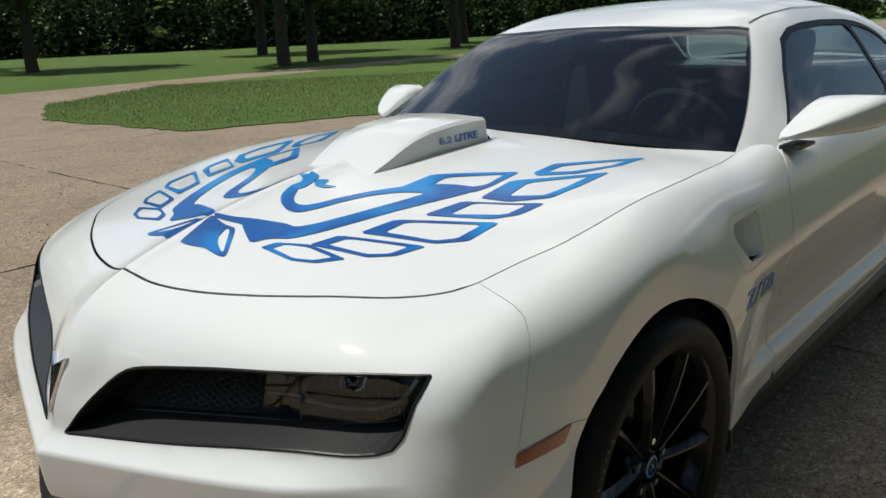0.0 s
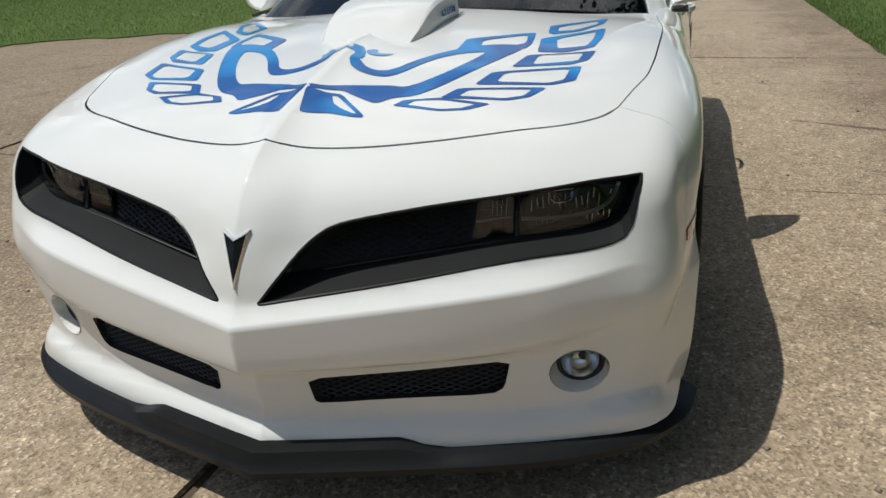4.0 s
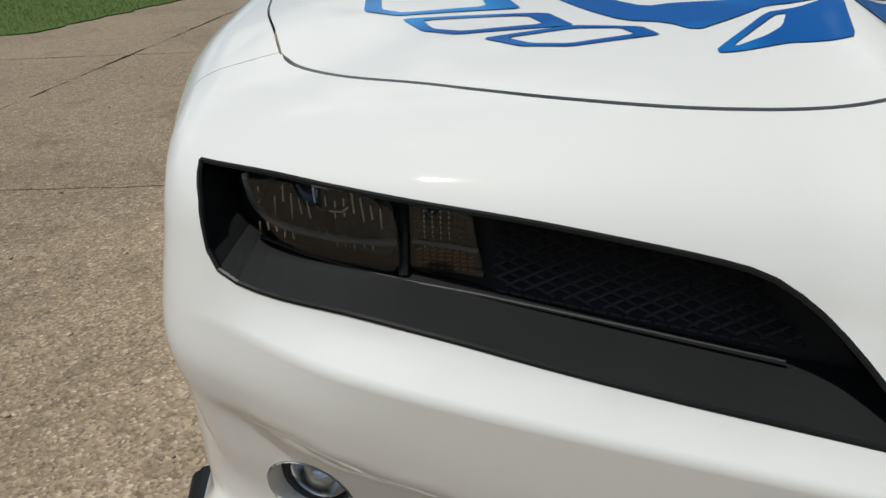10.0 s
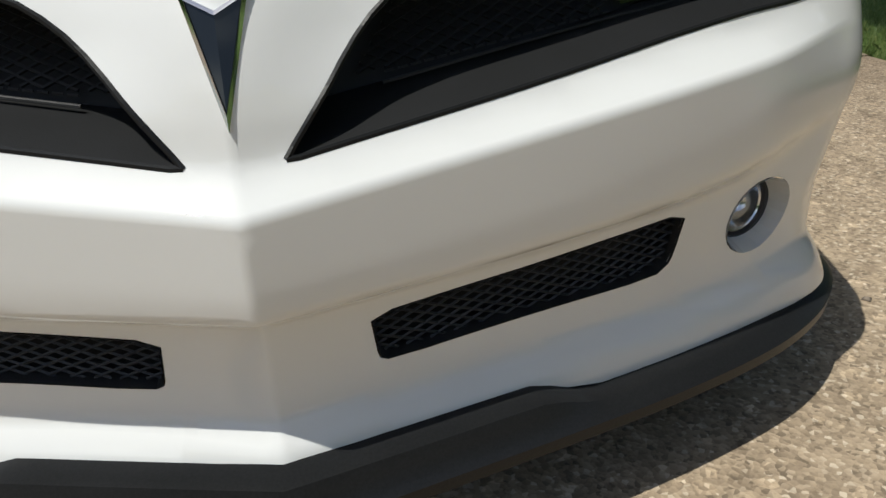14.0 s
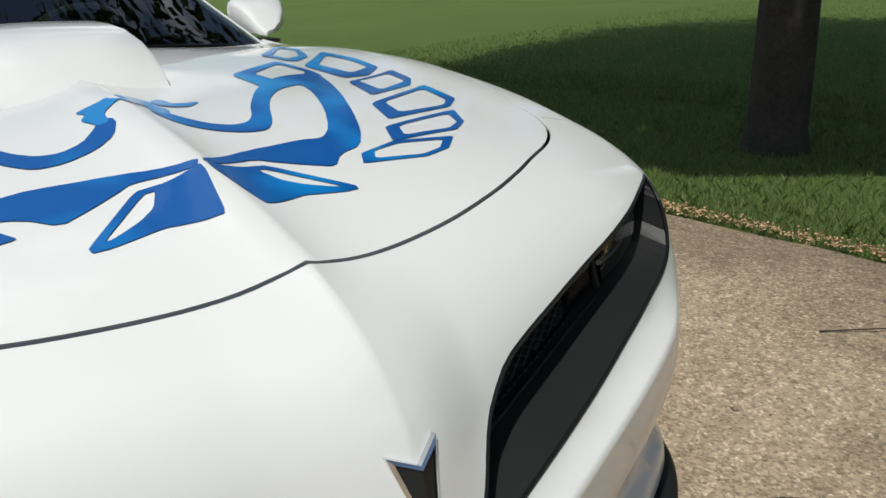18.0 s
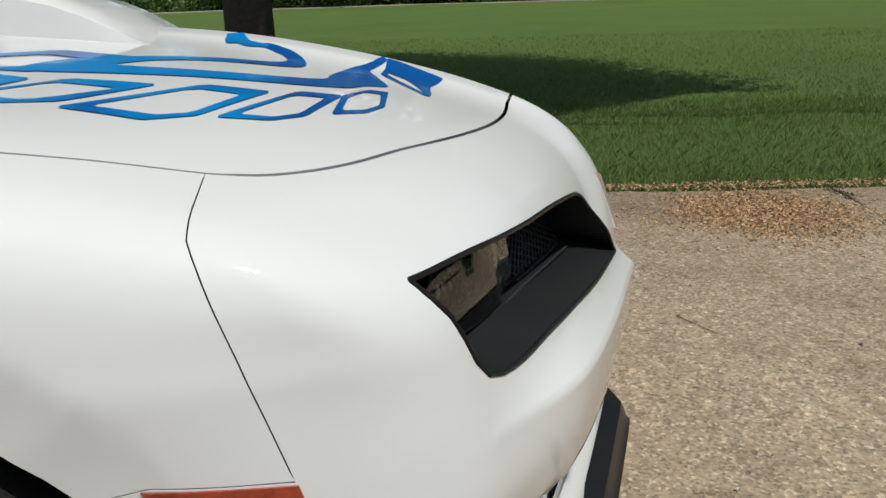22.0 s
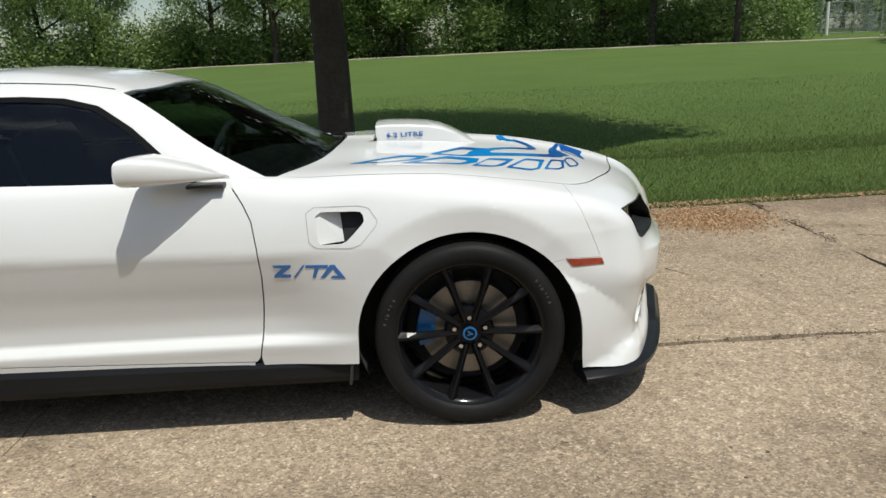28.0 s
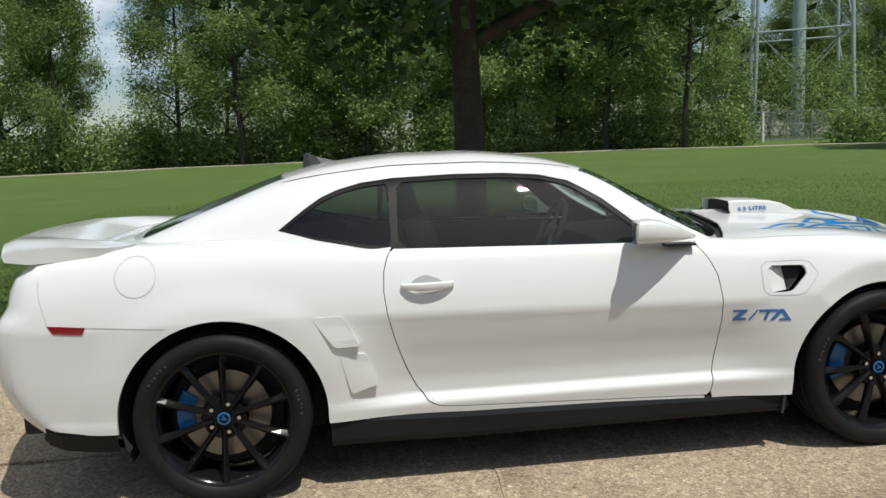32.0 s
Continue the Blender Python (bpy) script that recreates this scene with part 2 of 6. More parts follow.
turf = material("mown_grass_turf", (0.05, 0.09, 0.02), 0.9, Specular_IOR_Level=0.1)
t_a = ramp(turf, grain(turf, 0.35, 5), [(0.3, (0.068, 0.122, 0.035)), (0.55, (0.098, 0.156, 0.046)), (0.75, (0.138, 0.190, 0.062))])
t_b = ramp(turf, grain(turf, 26.0, 5, 0.75), [(0.3, (0.055, 0.096, 0.022)), (0.5, (0.112, 0.170, 0.043)), (0.75, (0.19, 0.24, 0.073))])
wire(turf, (mixed(turf, 0.55, t_a, t_b), bsdf(turf).inputs["Base Color"]))
bump(turf, grain(turf, 40.0, 4, 0.7), 0.9, 0.04)
soil = varied("joint_soil", (0.06, 0.045, 0.028), (0.13, 0.10, 0.065), 5, 0.95, 0.5, 60)
chaff = material("tan_tree_chaff", (0.45, 0.30, 0.17), 0.8)
ch_geo = add(chaff, "ShaderNodeNewGeometry")
wire(chaff, (ramp(chaff, ch_geo.outputs["Random Per Island"], [(0.0, (0.30, 0.18, 0.09)), (0.5, (0.50, 0.32, 0.17)), (1.0, (0.66, 0.46, 0.28))]), bsdf(chaff).inputs["Base Color"]))
stone = material("loose_stone", (0.3, 0.26, 0.21), 0.9)
s_geo = add(stone, "ShaderNodeNewGeometry")
wire(stone, (ramp(stone, s_geo.outputs["Random Per Island"], [(0.0, (0.10, 0.085, 0.07)), (0.5, (0.27, 0.22, 0.17)), (1.0, (0.52, 0.46, 0.38))]), bsdf(stone).inputs["Base Color"]))
bark = varied("grey_brown_bark", (0.028, 0.023, 0.018), (0.07, 0.056, 0.044), 5, 0.95, 0.8, 38)


def leaf_material(name, lo, mid, hi, through_light=0.45):
    m = material(name, mid, 0.55)
    g = add(m, "ShaderNodeNewGeometry")
    col = ramp(m, g.outputs["Random Per Island"], [(0.0, lo), (0.55, mid), (1.0, hi)])
    t = add(m, "ShaderNodeBsdfTranslucent")
    mix = add(m, "ShaderNodeMixShader")
    mix.inputs[0].default_value = through_light
    out = m.node_tree.nodes["Material Output"]
    wire(m, (col, bsdf(m).inputs["Base Color"]), (col, t.inputs[0]), (bsdf(m).outputs[0], mix.inputs[1]), (t.outputs[0], mix.inputs[2]), (mix.outputs[0], out.inputs[0]))
    return m


blade = leaf_material("grass_blades", (0.106, 0.174, 0.043), (0.164, 0.236, 0.066), (0.28, 0.32, 0.11), 0.4)
leaf_dark = leaf_material("dark_maple_leaves", (0.022, 0.050, 0.012), (0.045, 0.090, 0.020), (0.085, 0.14, 0.032), 0.32)
leaf_wood = leaf_material("woodland_leaves", (0.07, 0.125, 0.038), (0.18, 0.27, 0.075), (0.36, 0.46, 0.14))
leaf_pale = leaf_material("pale_green_leaves", (0.12, 0.19, 0.06), (0.25, 0.35, 0.11), (0.42, 0.52, 0.19))
galv = varied("galvanised_steel", (0.30, 0.32, 0.33), (0.42, 0.44, 0.45), 3, 0.5, 0.05, 90, 0.7)
tower_paint = varied("pale_green_tower_paint", (0.26, 0.33, 0.32), (0.36, 0.43, 0.41), 1.5, 0.5, 0.05)
path_mat = varied("pale_path_gravel", (0.30, 0.26, 0.20), (0.46, 0.40, 0.32), 0.8, 0.95, 0.4, 30)
brick_mat = varied("red_brown_brick", (0.12, 0.05, 0.035), (0.2, 0.09, 0.06), 1.5, 0.9, 0.3, 18)
grey_wall = varied("grey_block_wall", (0.22, 0.22, 0.22), (0.34, 0.34, 0.33), 1.5, 0.9, 0.3, 18)
# ---- the car's body as smooth surfaces: x ahead, y to its left, z up, origin between the axles ----
def curve(xs, ys):
    """A smooth curve through a few stations."""
    xs, ys = np.array(xs, float), np.array(ys, float)
    d = np.diff(ys) / np.diff(xs)
    m = np.concatenate([[d[0]], np.where(d[1:] * d[:-1] > 0, 2 * d[1:] * d[:-1] / (d[1:] + d[:-1] + 1e-12), 0), [d[-1]]])

    def at(x):
        x = np.clip(x, xs[0], xs[-1])
        i = np.clip(np.searchsorted(xs, x) - 1, 0, len(xs) - 2)
        h = xs[i + 1] - xs[i]
        t = (x - xs[i]) / h
        return ((2 * t**3 - 3 * t**2 + 1) * ys[i] + (t**3 - 2 * t**2 + t) * h * m[i]
                + (3 * t**2 - 2 * t**3) * ys[i + 1] + (t**3 - t**2) * h * m[i + 1])
    return at


def smax(a, b, k):
    h = np.maximum(k - np.abs(a - b), 0) / k
    return np.maximum(a, b) + h * h * k * 0.25


def step(lo, hi, x):
    t = np.clip((x - lo) / (hi - lo), 0, 1)
    return t * t * (3 - 2 * t)


plan = curve([-2.5, -2.3, -2.0, -1.75, -1.43, -1.0, -0.6, 0, 0.5, 0.95, 1.43, 1.8, 2.0, 2.4],
             [0.82, 0.87, 0.905, 0.92, 0.925, 0.91, 0.905, 0.905, 0.91, 0.92, 0.925, 0.912, 0.885, 0.80])
tuck = curve([0.10, 0.24, 0.30, 0.345, 0.388, 0.43, 0.52, 0.60, 0.66, 0.705, 0.74, 0.80, 0.86, 0.92, 0.97, 1.02, 1.08],
             [0.07, 0.050, 0.042, 0.036, 0.064, 0.063, 0.047, 0.024, 0.009, 0.0, 0.005, 0.018, 0.036, 0.062, 0.095, 0.15, 0.26])

nose_low = curve([0.05, 0.12, 0.19, 0.215, 0.262, 0.295, 0.345, 0.386, 0.393, 0.406, 0.415, 0.45, 0.62],
                 [2.350, 2.352, 2.351, 2.346, 2.316, 2.318, 2.326, 2.334, 2.340, 2.378, 2.385, 2.391, 2.400])
nose_up = curve([0.40, 0.519, 0.545, 0.562, 0.60, 0.66, 0.72, 0.78, 0.83, 0.86, 0.90, 0.95],
                [2.515, 2.396, 2.368, 2.357, 2.350, 2.334, 2.309, 2.267, 2.214, 2.17, 2.09, 1.94])


def nose(z):
    return np.minimum(nose_low(z), nose_up(z))


plain_nose = curve([0.05, 0.19, 0.232, 0.268, 0.30, 0.40, 0.60, 0.70, 0.80], [2.352, 2.352, 2.350, 2.316, 2.313, 2.334, 2.366, 2.340, 2.272])
crest = curve([-2.5, -2.25, -1.8, -1.3, -0.8, 0, 0.4, 0.6, 1.0, 1.3, 1.52, 1.65, 1.87, 2.03, 2.145, 2.25, 2.4],
              [0.92, 1.00, 1.06, 1.06, 1.01, 0.985, 0.98, 1.0, 1.015, 1.008, 0.993, 0.980, 0.940, 0.898, 0.858, 0.814, 0.72])
HUBS = ((1.426, 0.355), (-1.426, 0.355))


def side_width(x, z):
    hx, hz = HUBS[0]
    r = np.hypot(x - hx, z - hz) + 1e-9
    fade = (1 - step(1.55, 1.82, x) * (1 - step(0.50, 0.74, z))) * (1 - step(0.10, 0.35, hx - x) * (1 - step(0.45, 0.75, z)))
    out = 1 + (np.maximum(r, 0.476) / r - 1) * fade * (z > hz)          # a flat band runs round the front arch
    x, z = hx + (x - hx) * out, hz + (z - hz) * out
    lift = 0.035 * np.clip((0.7 - x) / 1.45, 0, 1.2)          # the waist crease climbs to the rear
    ends = 1 - 0.95 * step(0.70, 1.08, x) - 0.85 * step(-0.62, -1.0, x)
    zz = z - lift * step(0.45, 0.7, z)
    t = tuck(zz)
    w = plan(x) - np.where(zz < 0.705, t * ends + (1 - ends) * 0.024 * (1 - step(0.22, 0.58, z)), t)
    w = w - 0.024 * step(1.70, 1.86, x) * (1 - step(0.27, 0.58, z))          # the bumper's side draws in downwards
    w = w - 0.029 * step(1.58, 1.97, x) * step(0.50, 0.74, z)          # the corner over the bumper draws in
    for hx, hz in HUBS:
        r = np.hypot(x - hx, z - hz)
        inward = step(-0.15, 0.35, (hx - x) if hx > 0 else (x - hx)) * (1 - step(0.45, 0.75, z))
        lip, r0, r1 = (0.013, 0.470, 0.64) if hx > 0 else (0.009, 0.445, 0.58)
        w = w + (lip * (1 - step(r0, r1, r)) - 0.004 * (1 - step(0.5, 0.9, r)) * step(0.42, 0.6, z)) * (1 - 0.8 * inward) * (1 - step(0.84, 1.0, z)) * (1 - step(1.55, 1.82, x) * (1 - step(0.50, 0.74, z)))          # wheel flares
    return w


def skirt_width(x, z):
    """The white skirt that leans out over the splitter."""
    return plan(x) - 0.002 - 0.55 * (z - 0.20) - 0.25 * np.maximum(x - 2.05, 0)


def flare_width(x, z):
    """The flat panel between the front wheel arch and the bumper's side."""
    return 0.925 - 0.42 * (np.hypot(x - HUBS[0][0], z - HUBS[0][1]) - 0.41) - 0.25 * np.maximum(z - 0.50, 0)


def half_width(x, z):
    w = side_width(x, z)
    fore = step(1.72, 1.80, x)
    more = np.maximum(np.maximum(skirt_width(x, z), flare_width(x, z)) - w, 0)
    return w + np.where(fore > 0, fore * more * (1 - step(0.58, 0.64, z)), 0)


def nose_x(a, z):
    rise = 0.104 * np.minimum(a, 0.85) * step(0.36, 0.50, z) * (1 - step(0.70, 0.86, z))
    drop = 0.27 * a + 0.12 * a**4 + 0.019 * step(0.5, 0.82, a) * step(0.52, 0.62, z)
    corner = 0.9 * step(0.60, 0.82, a) * (1 - step(0.62, 0.80, z))
    hollow = 0.018 * step(0.02, 0.14, a) * (1 - step(0.45, 0.85, a)) * step(0.58, 0.68, z)          # beside the prow
    return nose(z - rise) * (1 - corner) + plain_nose(z) * corner - drop - hollow


def top_z(x, a):
    ridge = (0.012 + 0.018 * step(1.0, 1.9, x)) * (1 - np.exp(-a / 0.055)) * step(0.55, 0.9, x)
    crown = 0.028 * np.exp(-((a - 0.77) / 0.17) ** 2) * step(0.35, 1.2, x) * (1 - step(1.3, 1.95, x))
    return crest(x) - ridge - 0.118 * a * a * step(0.25, 0.95, x) + crown


tail = curve([0.20, 0.33, 0.38, 0.45, 0.54, 0.65, 0.78, 0.83, 0.95, 1.03], [-2.16, -2.27, -2.33, -2.38, -2.41, -2.415, -2.395, -2.355, -2.33, -2.29])


def body(p):
    """Below zero inside the body."""
    x, a, z = p[:, 0], np.abs(p[:, 1]), p[:, 2]
    side = a - half_width(x, z)
    front = (x - nose_x(a, z)) * 0.9
    back = tail(z) + 0.16 * a * a - x
    top = (z - top_z(x, a))
    d = smax(side, top, 0.06)
    d = smax(d, front, 0.03 + 0.045 * step(0.55, 0.85, a))
    return smax(d, back, 0.12)


roof_line = curve([-2.1, -1.78, -1.45, -1.15, -0.9, -0.6, -0.35, -0.05, 0.2, 0.3, 0.6, 0.9, 1.15],
                  [0.98, 1.105, 1.225, 1.322, 1.366, 1.388, 1.388, 1.363, 1.312, 1.28, 1.13, 0.985, 0.86])
tumble = curve([0.85, 0.97, 1.10, 1.20, 1.27, 1.34, 1.42], [0.865, 0.805, 0.722, 0.655, 0.60, 0.53, 0.42])


def cabin(p):
    x, a, z = p[:, 0], np.abs(p[:, 1]), p[:, 2]
    top = (z - roof_line(x + 0.2 * a * a * step(-0.1, 0.5, x) - 0.10 * a * a * step(-0.9, -1.3, x)) + 0.10 * a * a) * 0.9
    side = (a - tumble(z) * (1 - 0.10 * step(-0.9, -2.0, x) - 0.03 * step(0.1, 0.8, x))) * 0.85
    return smax(side, top, 0.09)


def screen(p):
    """The glass line alone, without the pillars' rounding."""
    x, a, z = p[:, 0], np.abs(p[:, 1]), p[:, 2]
    return z - roof_line(x + 0.2 * a * a * step(-0.1, 0.5, x)) + 0.10 * a * a


def meet(field, origin, way, far=3.0):
    """Where rays from inside leave a surface."""
    o, w = np.atleast_2d(origin).astype(float), np.atleast_2d(way).astype(float)
    n = max(len(o), len(w))
    o, w = np.broadcast_to(o, (n, 3)), np.broadcast_to(w, (n, 3))
    w = w / np.linalg.norm(w, axis=1)[:, None]
    lo, hi = np.zeros(n), np.full(n, far)
    for k in range(1, 37):
        s = far * k / 36
        lo = np.where((field(o + s * w) < 0) & ((lo > far * (k - 1.5) / 36) | (k == 1)), s, lo)
    hi = np.minimum(lo + far / 18, far)
    for _ in range(18):
        mid = (lo + hi) / 2
        inside = field(o + mid[:, None] * w) < 0
        lo, hi = np.where(inside, mid, lo), np.where(inside, hi, mid)
    return o + lo[:, None] * w


def slope(field, p, h=0.002):
    """Outward normals."""
    g = np.stack([field(p + h * e) - field(p - h * e) for e in np.eye(3)], 1)
    return g / (np.linalg.norm(g, axis=1)[:, None] + 1e-9)
# ---- building tools ----
from mathutils.geometry import delaunay_2d_cdt


def thing(name, label, category, group="", kind="", at=(0, 0, 0)):
    ob = new(name)
    ob.location = at
    ob.empty_display_size = 0.2
    return tagged(ob, label, category, group, kind)


def mesh_of(name, verts, faces, mat, smooth=True):
    me = bpy.data.meshes.new(name)
    me.from_pydata([tuple(map(float, v)) for v in verts], [], [tuple(map(int, f)) for f in faces])
    me.materials.append(mat)
    if smooth:
        me.polygons.foreach_set("use_smooth", [True] * len(me.polygons))
    me.update()
    return me


def put_normals(ob, normals):
    n = np.asarray(normals, float)
    n = n / (np.linalg.norm(n, axis=1)[:, None] + 1e-9)
    ob.data.normals_split_custom_set_from_vertices([tuple(q) for q in n])


def put(name, verts, faces, mat, parent=None, label="", smooth=True):
    ob = new(name, mesh_of(name, verts, faces, mat, smooth))
    ob.parent = parent
    if label:
        tagged(ob, label)
    return ob


def part(name, bm, mat, parent=None, label="", smooth=False):
    me = bpy.data.meshes.new(name)
    bm.to_mesh(me)
    bm.free()
    me.materials.append(mat)
    if smooth:
        me.polygons.foreach_set("use_smooth", [True] * len(me.polygons))
        me.set_sharp_from_angle(angle=radians(38))
    ob = new(name, me)
    ob.parent = parent
    if label:
        tagged(ob, label)
    return ob


def box(bm, size, m=Matrix(), bevel=0.0):
    made = bmesh.ops.create_cube(bm, size=1.0, matrix=m @ Matrix.Diagonal((*size, 1)))
    if bevel:
        edges = list({e for v in made["verts"] for e in v.link_edges})
        bmesh.ops.bevel(bm, geom=edges, offset=bevel, segments=2, affect="EDGES", profile=0.6)


def tube(bm, a, b, r0, r1=None, n=10):
    a, b = Vector(a), Vector(b)
    m = Matrix.Translation((a + b) / 2) @ (b - a).to_track_quat("Z", "Y").to_matrix().to_4x4()
    bmesh.ops.create_cone(bm, cap_ends=True, segments=n, radius1=r0, radius2=r0 if r1 is None else r1, depth=(b - a).length, matrix=m)


def lathe(bm, profile, n=64, axis="y"):
    """Turns (radius, offset) pairs about an axis."""
    rings = []
    for r, o in profile:
        ring = []
        for k in range(n):
            c, s = math.cos(2 * math.pi * k / n) * r, math.sin(2 * math.pi * k / n) * r
            ring.append(bm.verts.new((c, o, s) if axis == "y" else (c, s, o)))
        rings.append(ring)
    for p, q in zip(rings, rings[1:]):
        for k in range(n):
            bm.faces.new((p[k], p[(k + 1) % n], q[(k + 1) % n], q[k]))
    bmesh.ops.recalc_face_normals(bm, faces=bm.faces)


def rounded(points, times=2, keep=0.22):
    """Cuts the corners of a closed outline."""
    p = np.array(points, float)
    for _ in range(times):
        q = np.roll(p, -1, 0)
        p = np.stack([p * (1 - keep) + q * keep, p * keep + q * (1 - keep)], 1).reshape(-1, p.shape[1])
    return p


def smooth_line(points, n=8):
    """A smooth open line through points."""
    p = np.array(points, float)
    t = np.concatenate([[0], np.cumsum(np.linalg.norm(np.diff(p, axis=0), axis=1))])
    s = np.linspace(0, t[-1], n * (len(p) - 1) + 1)
    return np.stack([curve(t, p[:, k])(s) for k in range(p.shape[1])], 1)


def inside(pts, loop):
    x, y = pts[:, 0][:, None], pts[:, 1][:, None]
    a, b = loop, np.roll(loop, -1, 0)
    hit = ((a[:, 1] > y) != (b[:, 1] > y)) & (x < (b[:, 0] - a[:, 0]) * (y - a[:, 1]) / (b[:, 1] - a[:, 1] + 1e-15) + a[:, 0])
    return hit.sum(1) % 2 == 1


def dense(loop, gap):
    loop = np.array(loop, float)
    out = []
    for a, b in zip(loop, np.roll(loop, -1, 0)):
        n = max(1, int(np.ceil(np.linalg.norm(b - a) / gap)))
        out += [a + (b - a) * k / n for k in range(n)]
    return np.array(out)


def sheet(loops, gap, lines=()):
    """A triangle net over an outline with holes; lines: folds that it keeps sharp."""
    loops = [dense(l, gap) for l in loops]
    lo, hi = loops[0].min(0), loops[0].max(0)
    gx, gy = np.meshgrid(np.arange(lo[0], hi[0], gap), np.arange(lo[1], hi[1], gap * 0.866))
    gx[1::2] += gap / 2
    g = np.stack([gx.ravel(), gy.ravel()], 1)
    ok = inside(g, loops[0])
    for l in loops[1:]:
        ok &= ~inside(g, l)
    g = g[ok]
    folds = [np.concatenate([dense(l, gap * 0.7)[:-max(1, int(np.ceil(np.linalg.norm(l[-1] - l[0]) / (gap * 0.7))))], l[-1:]]) for l in lines]
    rim = np.concatenate(loops + folds)
    keep = np.ones(len(g), bool)
    for k in range(0, len(g), 400):
        keep[k:k + 400] = np.min(np.linalg.norm(g[k:k + 400, None] - rim[None], axis=2), axis=1) > gap * 0.5
    g = g[keep]
    edges, n = [], 0
    for l in loops:
        edges += [(n + k, n + (k + 1) % len(l)) for k in range(len(l))]
        n += len(l)
    for l in folds:
        edges += [(n + k, n + k + 1) for k in range(len(l) - 1)]
        n += len(l)
    v, _, f, *_ = delaunay_2d_cdt([Vector(p) for p in np.concatenate([rim, g])], edges, [], 0, 1e-7)
    v = np.array([tuple(p) for p in v])
    f = np.array([tuple(t) for t in f if len(t) == 3])
    mid = v[f].mean(1)
    ok = inside(mid, loops[0])
    for l in loops[1:]:
        ok &= ~inside(mid, l)
    f = f[ok]
    area = np.cross(v[f[:, 1]] - v[f[:, 0]], v[f[:, 2]] - v[f[:, 0]])
    f = f[np.abs(area) > 1e-9]
    return v, f


def rim_edges(f):
    e = np.concatenate([f[:, [0, 1]], f[:, [1, 2]], f[:, [2, 0]]])
    key = np.sort(e, 1)
    _, first, count = np.unique(key, axis=0, return_index=True, return_counts=True)
    return e[first[count == 1]]


def skin(name, loops, place, field, mat, parent, gap=0.03, lift=0.0, depth=0.014, label="", flip=False, lines=()):
    """A panel laid on a body surface, with turned-in edges. flip: on the car's other side."""
    v, f = sheet(loops, gap, lines)
    p = place(v)
    n = slope(field, p)
    p = p + n * lift
    face_n = np.cross(p[f[:, 1]] - p[f[:, 0]], p[f[:, 2]] - p[f[:, 0]])
    bad = (face_n * n[f].mean(1)).sum(1) < 0
    f = np.where(bad[:, None], f[:, ::-1], f)
    verts, faces, norms = p, f.tolist(), n
    if depth:
        e = rim_edges(f)
        k = len(p)
        ids = np.unique(e)
        new_a = {i: k + j for j, i in enumerate(ids)}
        new_b = {i: k + len(ids) + j for j, i in enumerate(ids)}
        verts = np.concatenate([p, p[ids], p[ids] - n[ids] * depth])
        faces += [(new_a[b], new_a[a], new_b[a], new_b[b]) for a, b in e.tolist()]
        edge_n = np.zeros((len(p), 3))
        side = np.cross(p[e[:, 1]] - p[e[:, 0]], n[e[:, 0]])
        np.add.at(edge_n, e[:, 0], side)
        np.add.at(edge_n, e[:, 1], side)
        norms = np.concatenate([n, edge_n[ids], edge_n[ids]])
    if flip:
        verts, norms = verts * (1, -1, 1), norms * (1, -1, 1)
        faces = [t[::-1] for t in faces]
    ob = put(name, verts, faces, mat, parent, label)
    put_normals(ob, norms)
    return ob


# where a flat outline lies on the car: the hood from above, the sides round a long axis, the nose round a point
def on_top(v):
    return meet(body, np.column_stack([v, np.full(len(v), 0.45)]), (0, 0, 1), 1.0)


def on_side(v, field=body, y0=0.25, z0=0.5):
    o = np.column_stack([v[:, 0], np.full(len(v), y0), np.full(len(v), z0)])
    th = v[:, 1] / 0.6
    return meet(field, o, np.column_stack([0 * th, np.cos(th), np.sin(th)]), 1.2)


def on_cabin(v):
    return on_side(v, cabin, 0.0, 0.75)


NOSE_AT = np.array([1.45, 0.0, 0.50])


def on_nose(v):
    az, el = v[:, 0] / 0.85, v[:, 1] / 0.85
    return meet(body, NOSE_AT, np.column_stack([np.cos(az) * np.cos(el), np.sin(az) * np.cos(el), np.sin(el)]), 1.6)


def to_nose(p):
    d = np.atleast_2d(p) - NOSE_AT
    return np.column_stack([np.arctan2(d[:, 1], d[:, 0]), np.arctan2(d[:, 2], np.hypot(d[:, 0], d[:, 1]))]) * 0.85


def front_uv(yz):
    """Outline points given as (y, z) on the nose."""
    yz = np.array(yz, float)
    return to_nose(meet(body, np.column_stack([np.full(len(yz), 1.3), yz]), (1, 0, 0), 1.5))


def flank(xz, field=body):
    """Points on the flank given as (x, z)."""
    xz = np.array(xz, float)
    return meet(field, np.column_stack([xz[:, 0], np.zeros(len(xz)), xz[:, 1]]), (0, 1, 0), 1.2)


def side_uv(xz):
    p = flank(xz)
    return np.column_stack([p[:, 0], 0.6 * np.arctan2(p[:, 2] - 0.5, p[:, 1] - 0.25)])


def side_of(p):
    p = np.atleast_2d(p)
    return np.column_stack([p[:, 0], 0.6 * np.arctan2(p[:, 2] - 0.5, np.abs(p[:, 1]) - 0.25)])


def cabin_uv(xz):
    p = flank(xz, cabin)
    return np.column_stack([p[:, 0], 0.6 * np.arctan2(p[:, 2] - 0.75, p[:, 1])])


def cabin_top_uv(xy):
    xy = np.array(xy, float)
    p = meet(cabin, np.column_stack([xy, np.full(len(xy), 0.7)]), (0, 0, 1), 1.2)
    return np.column_stack([p[:, 0], 0.6 * np.arctan2(p[:, 2] - 0.75, p[:, 1])])


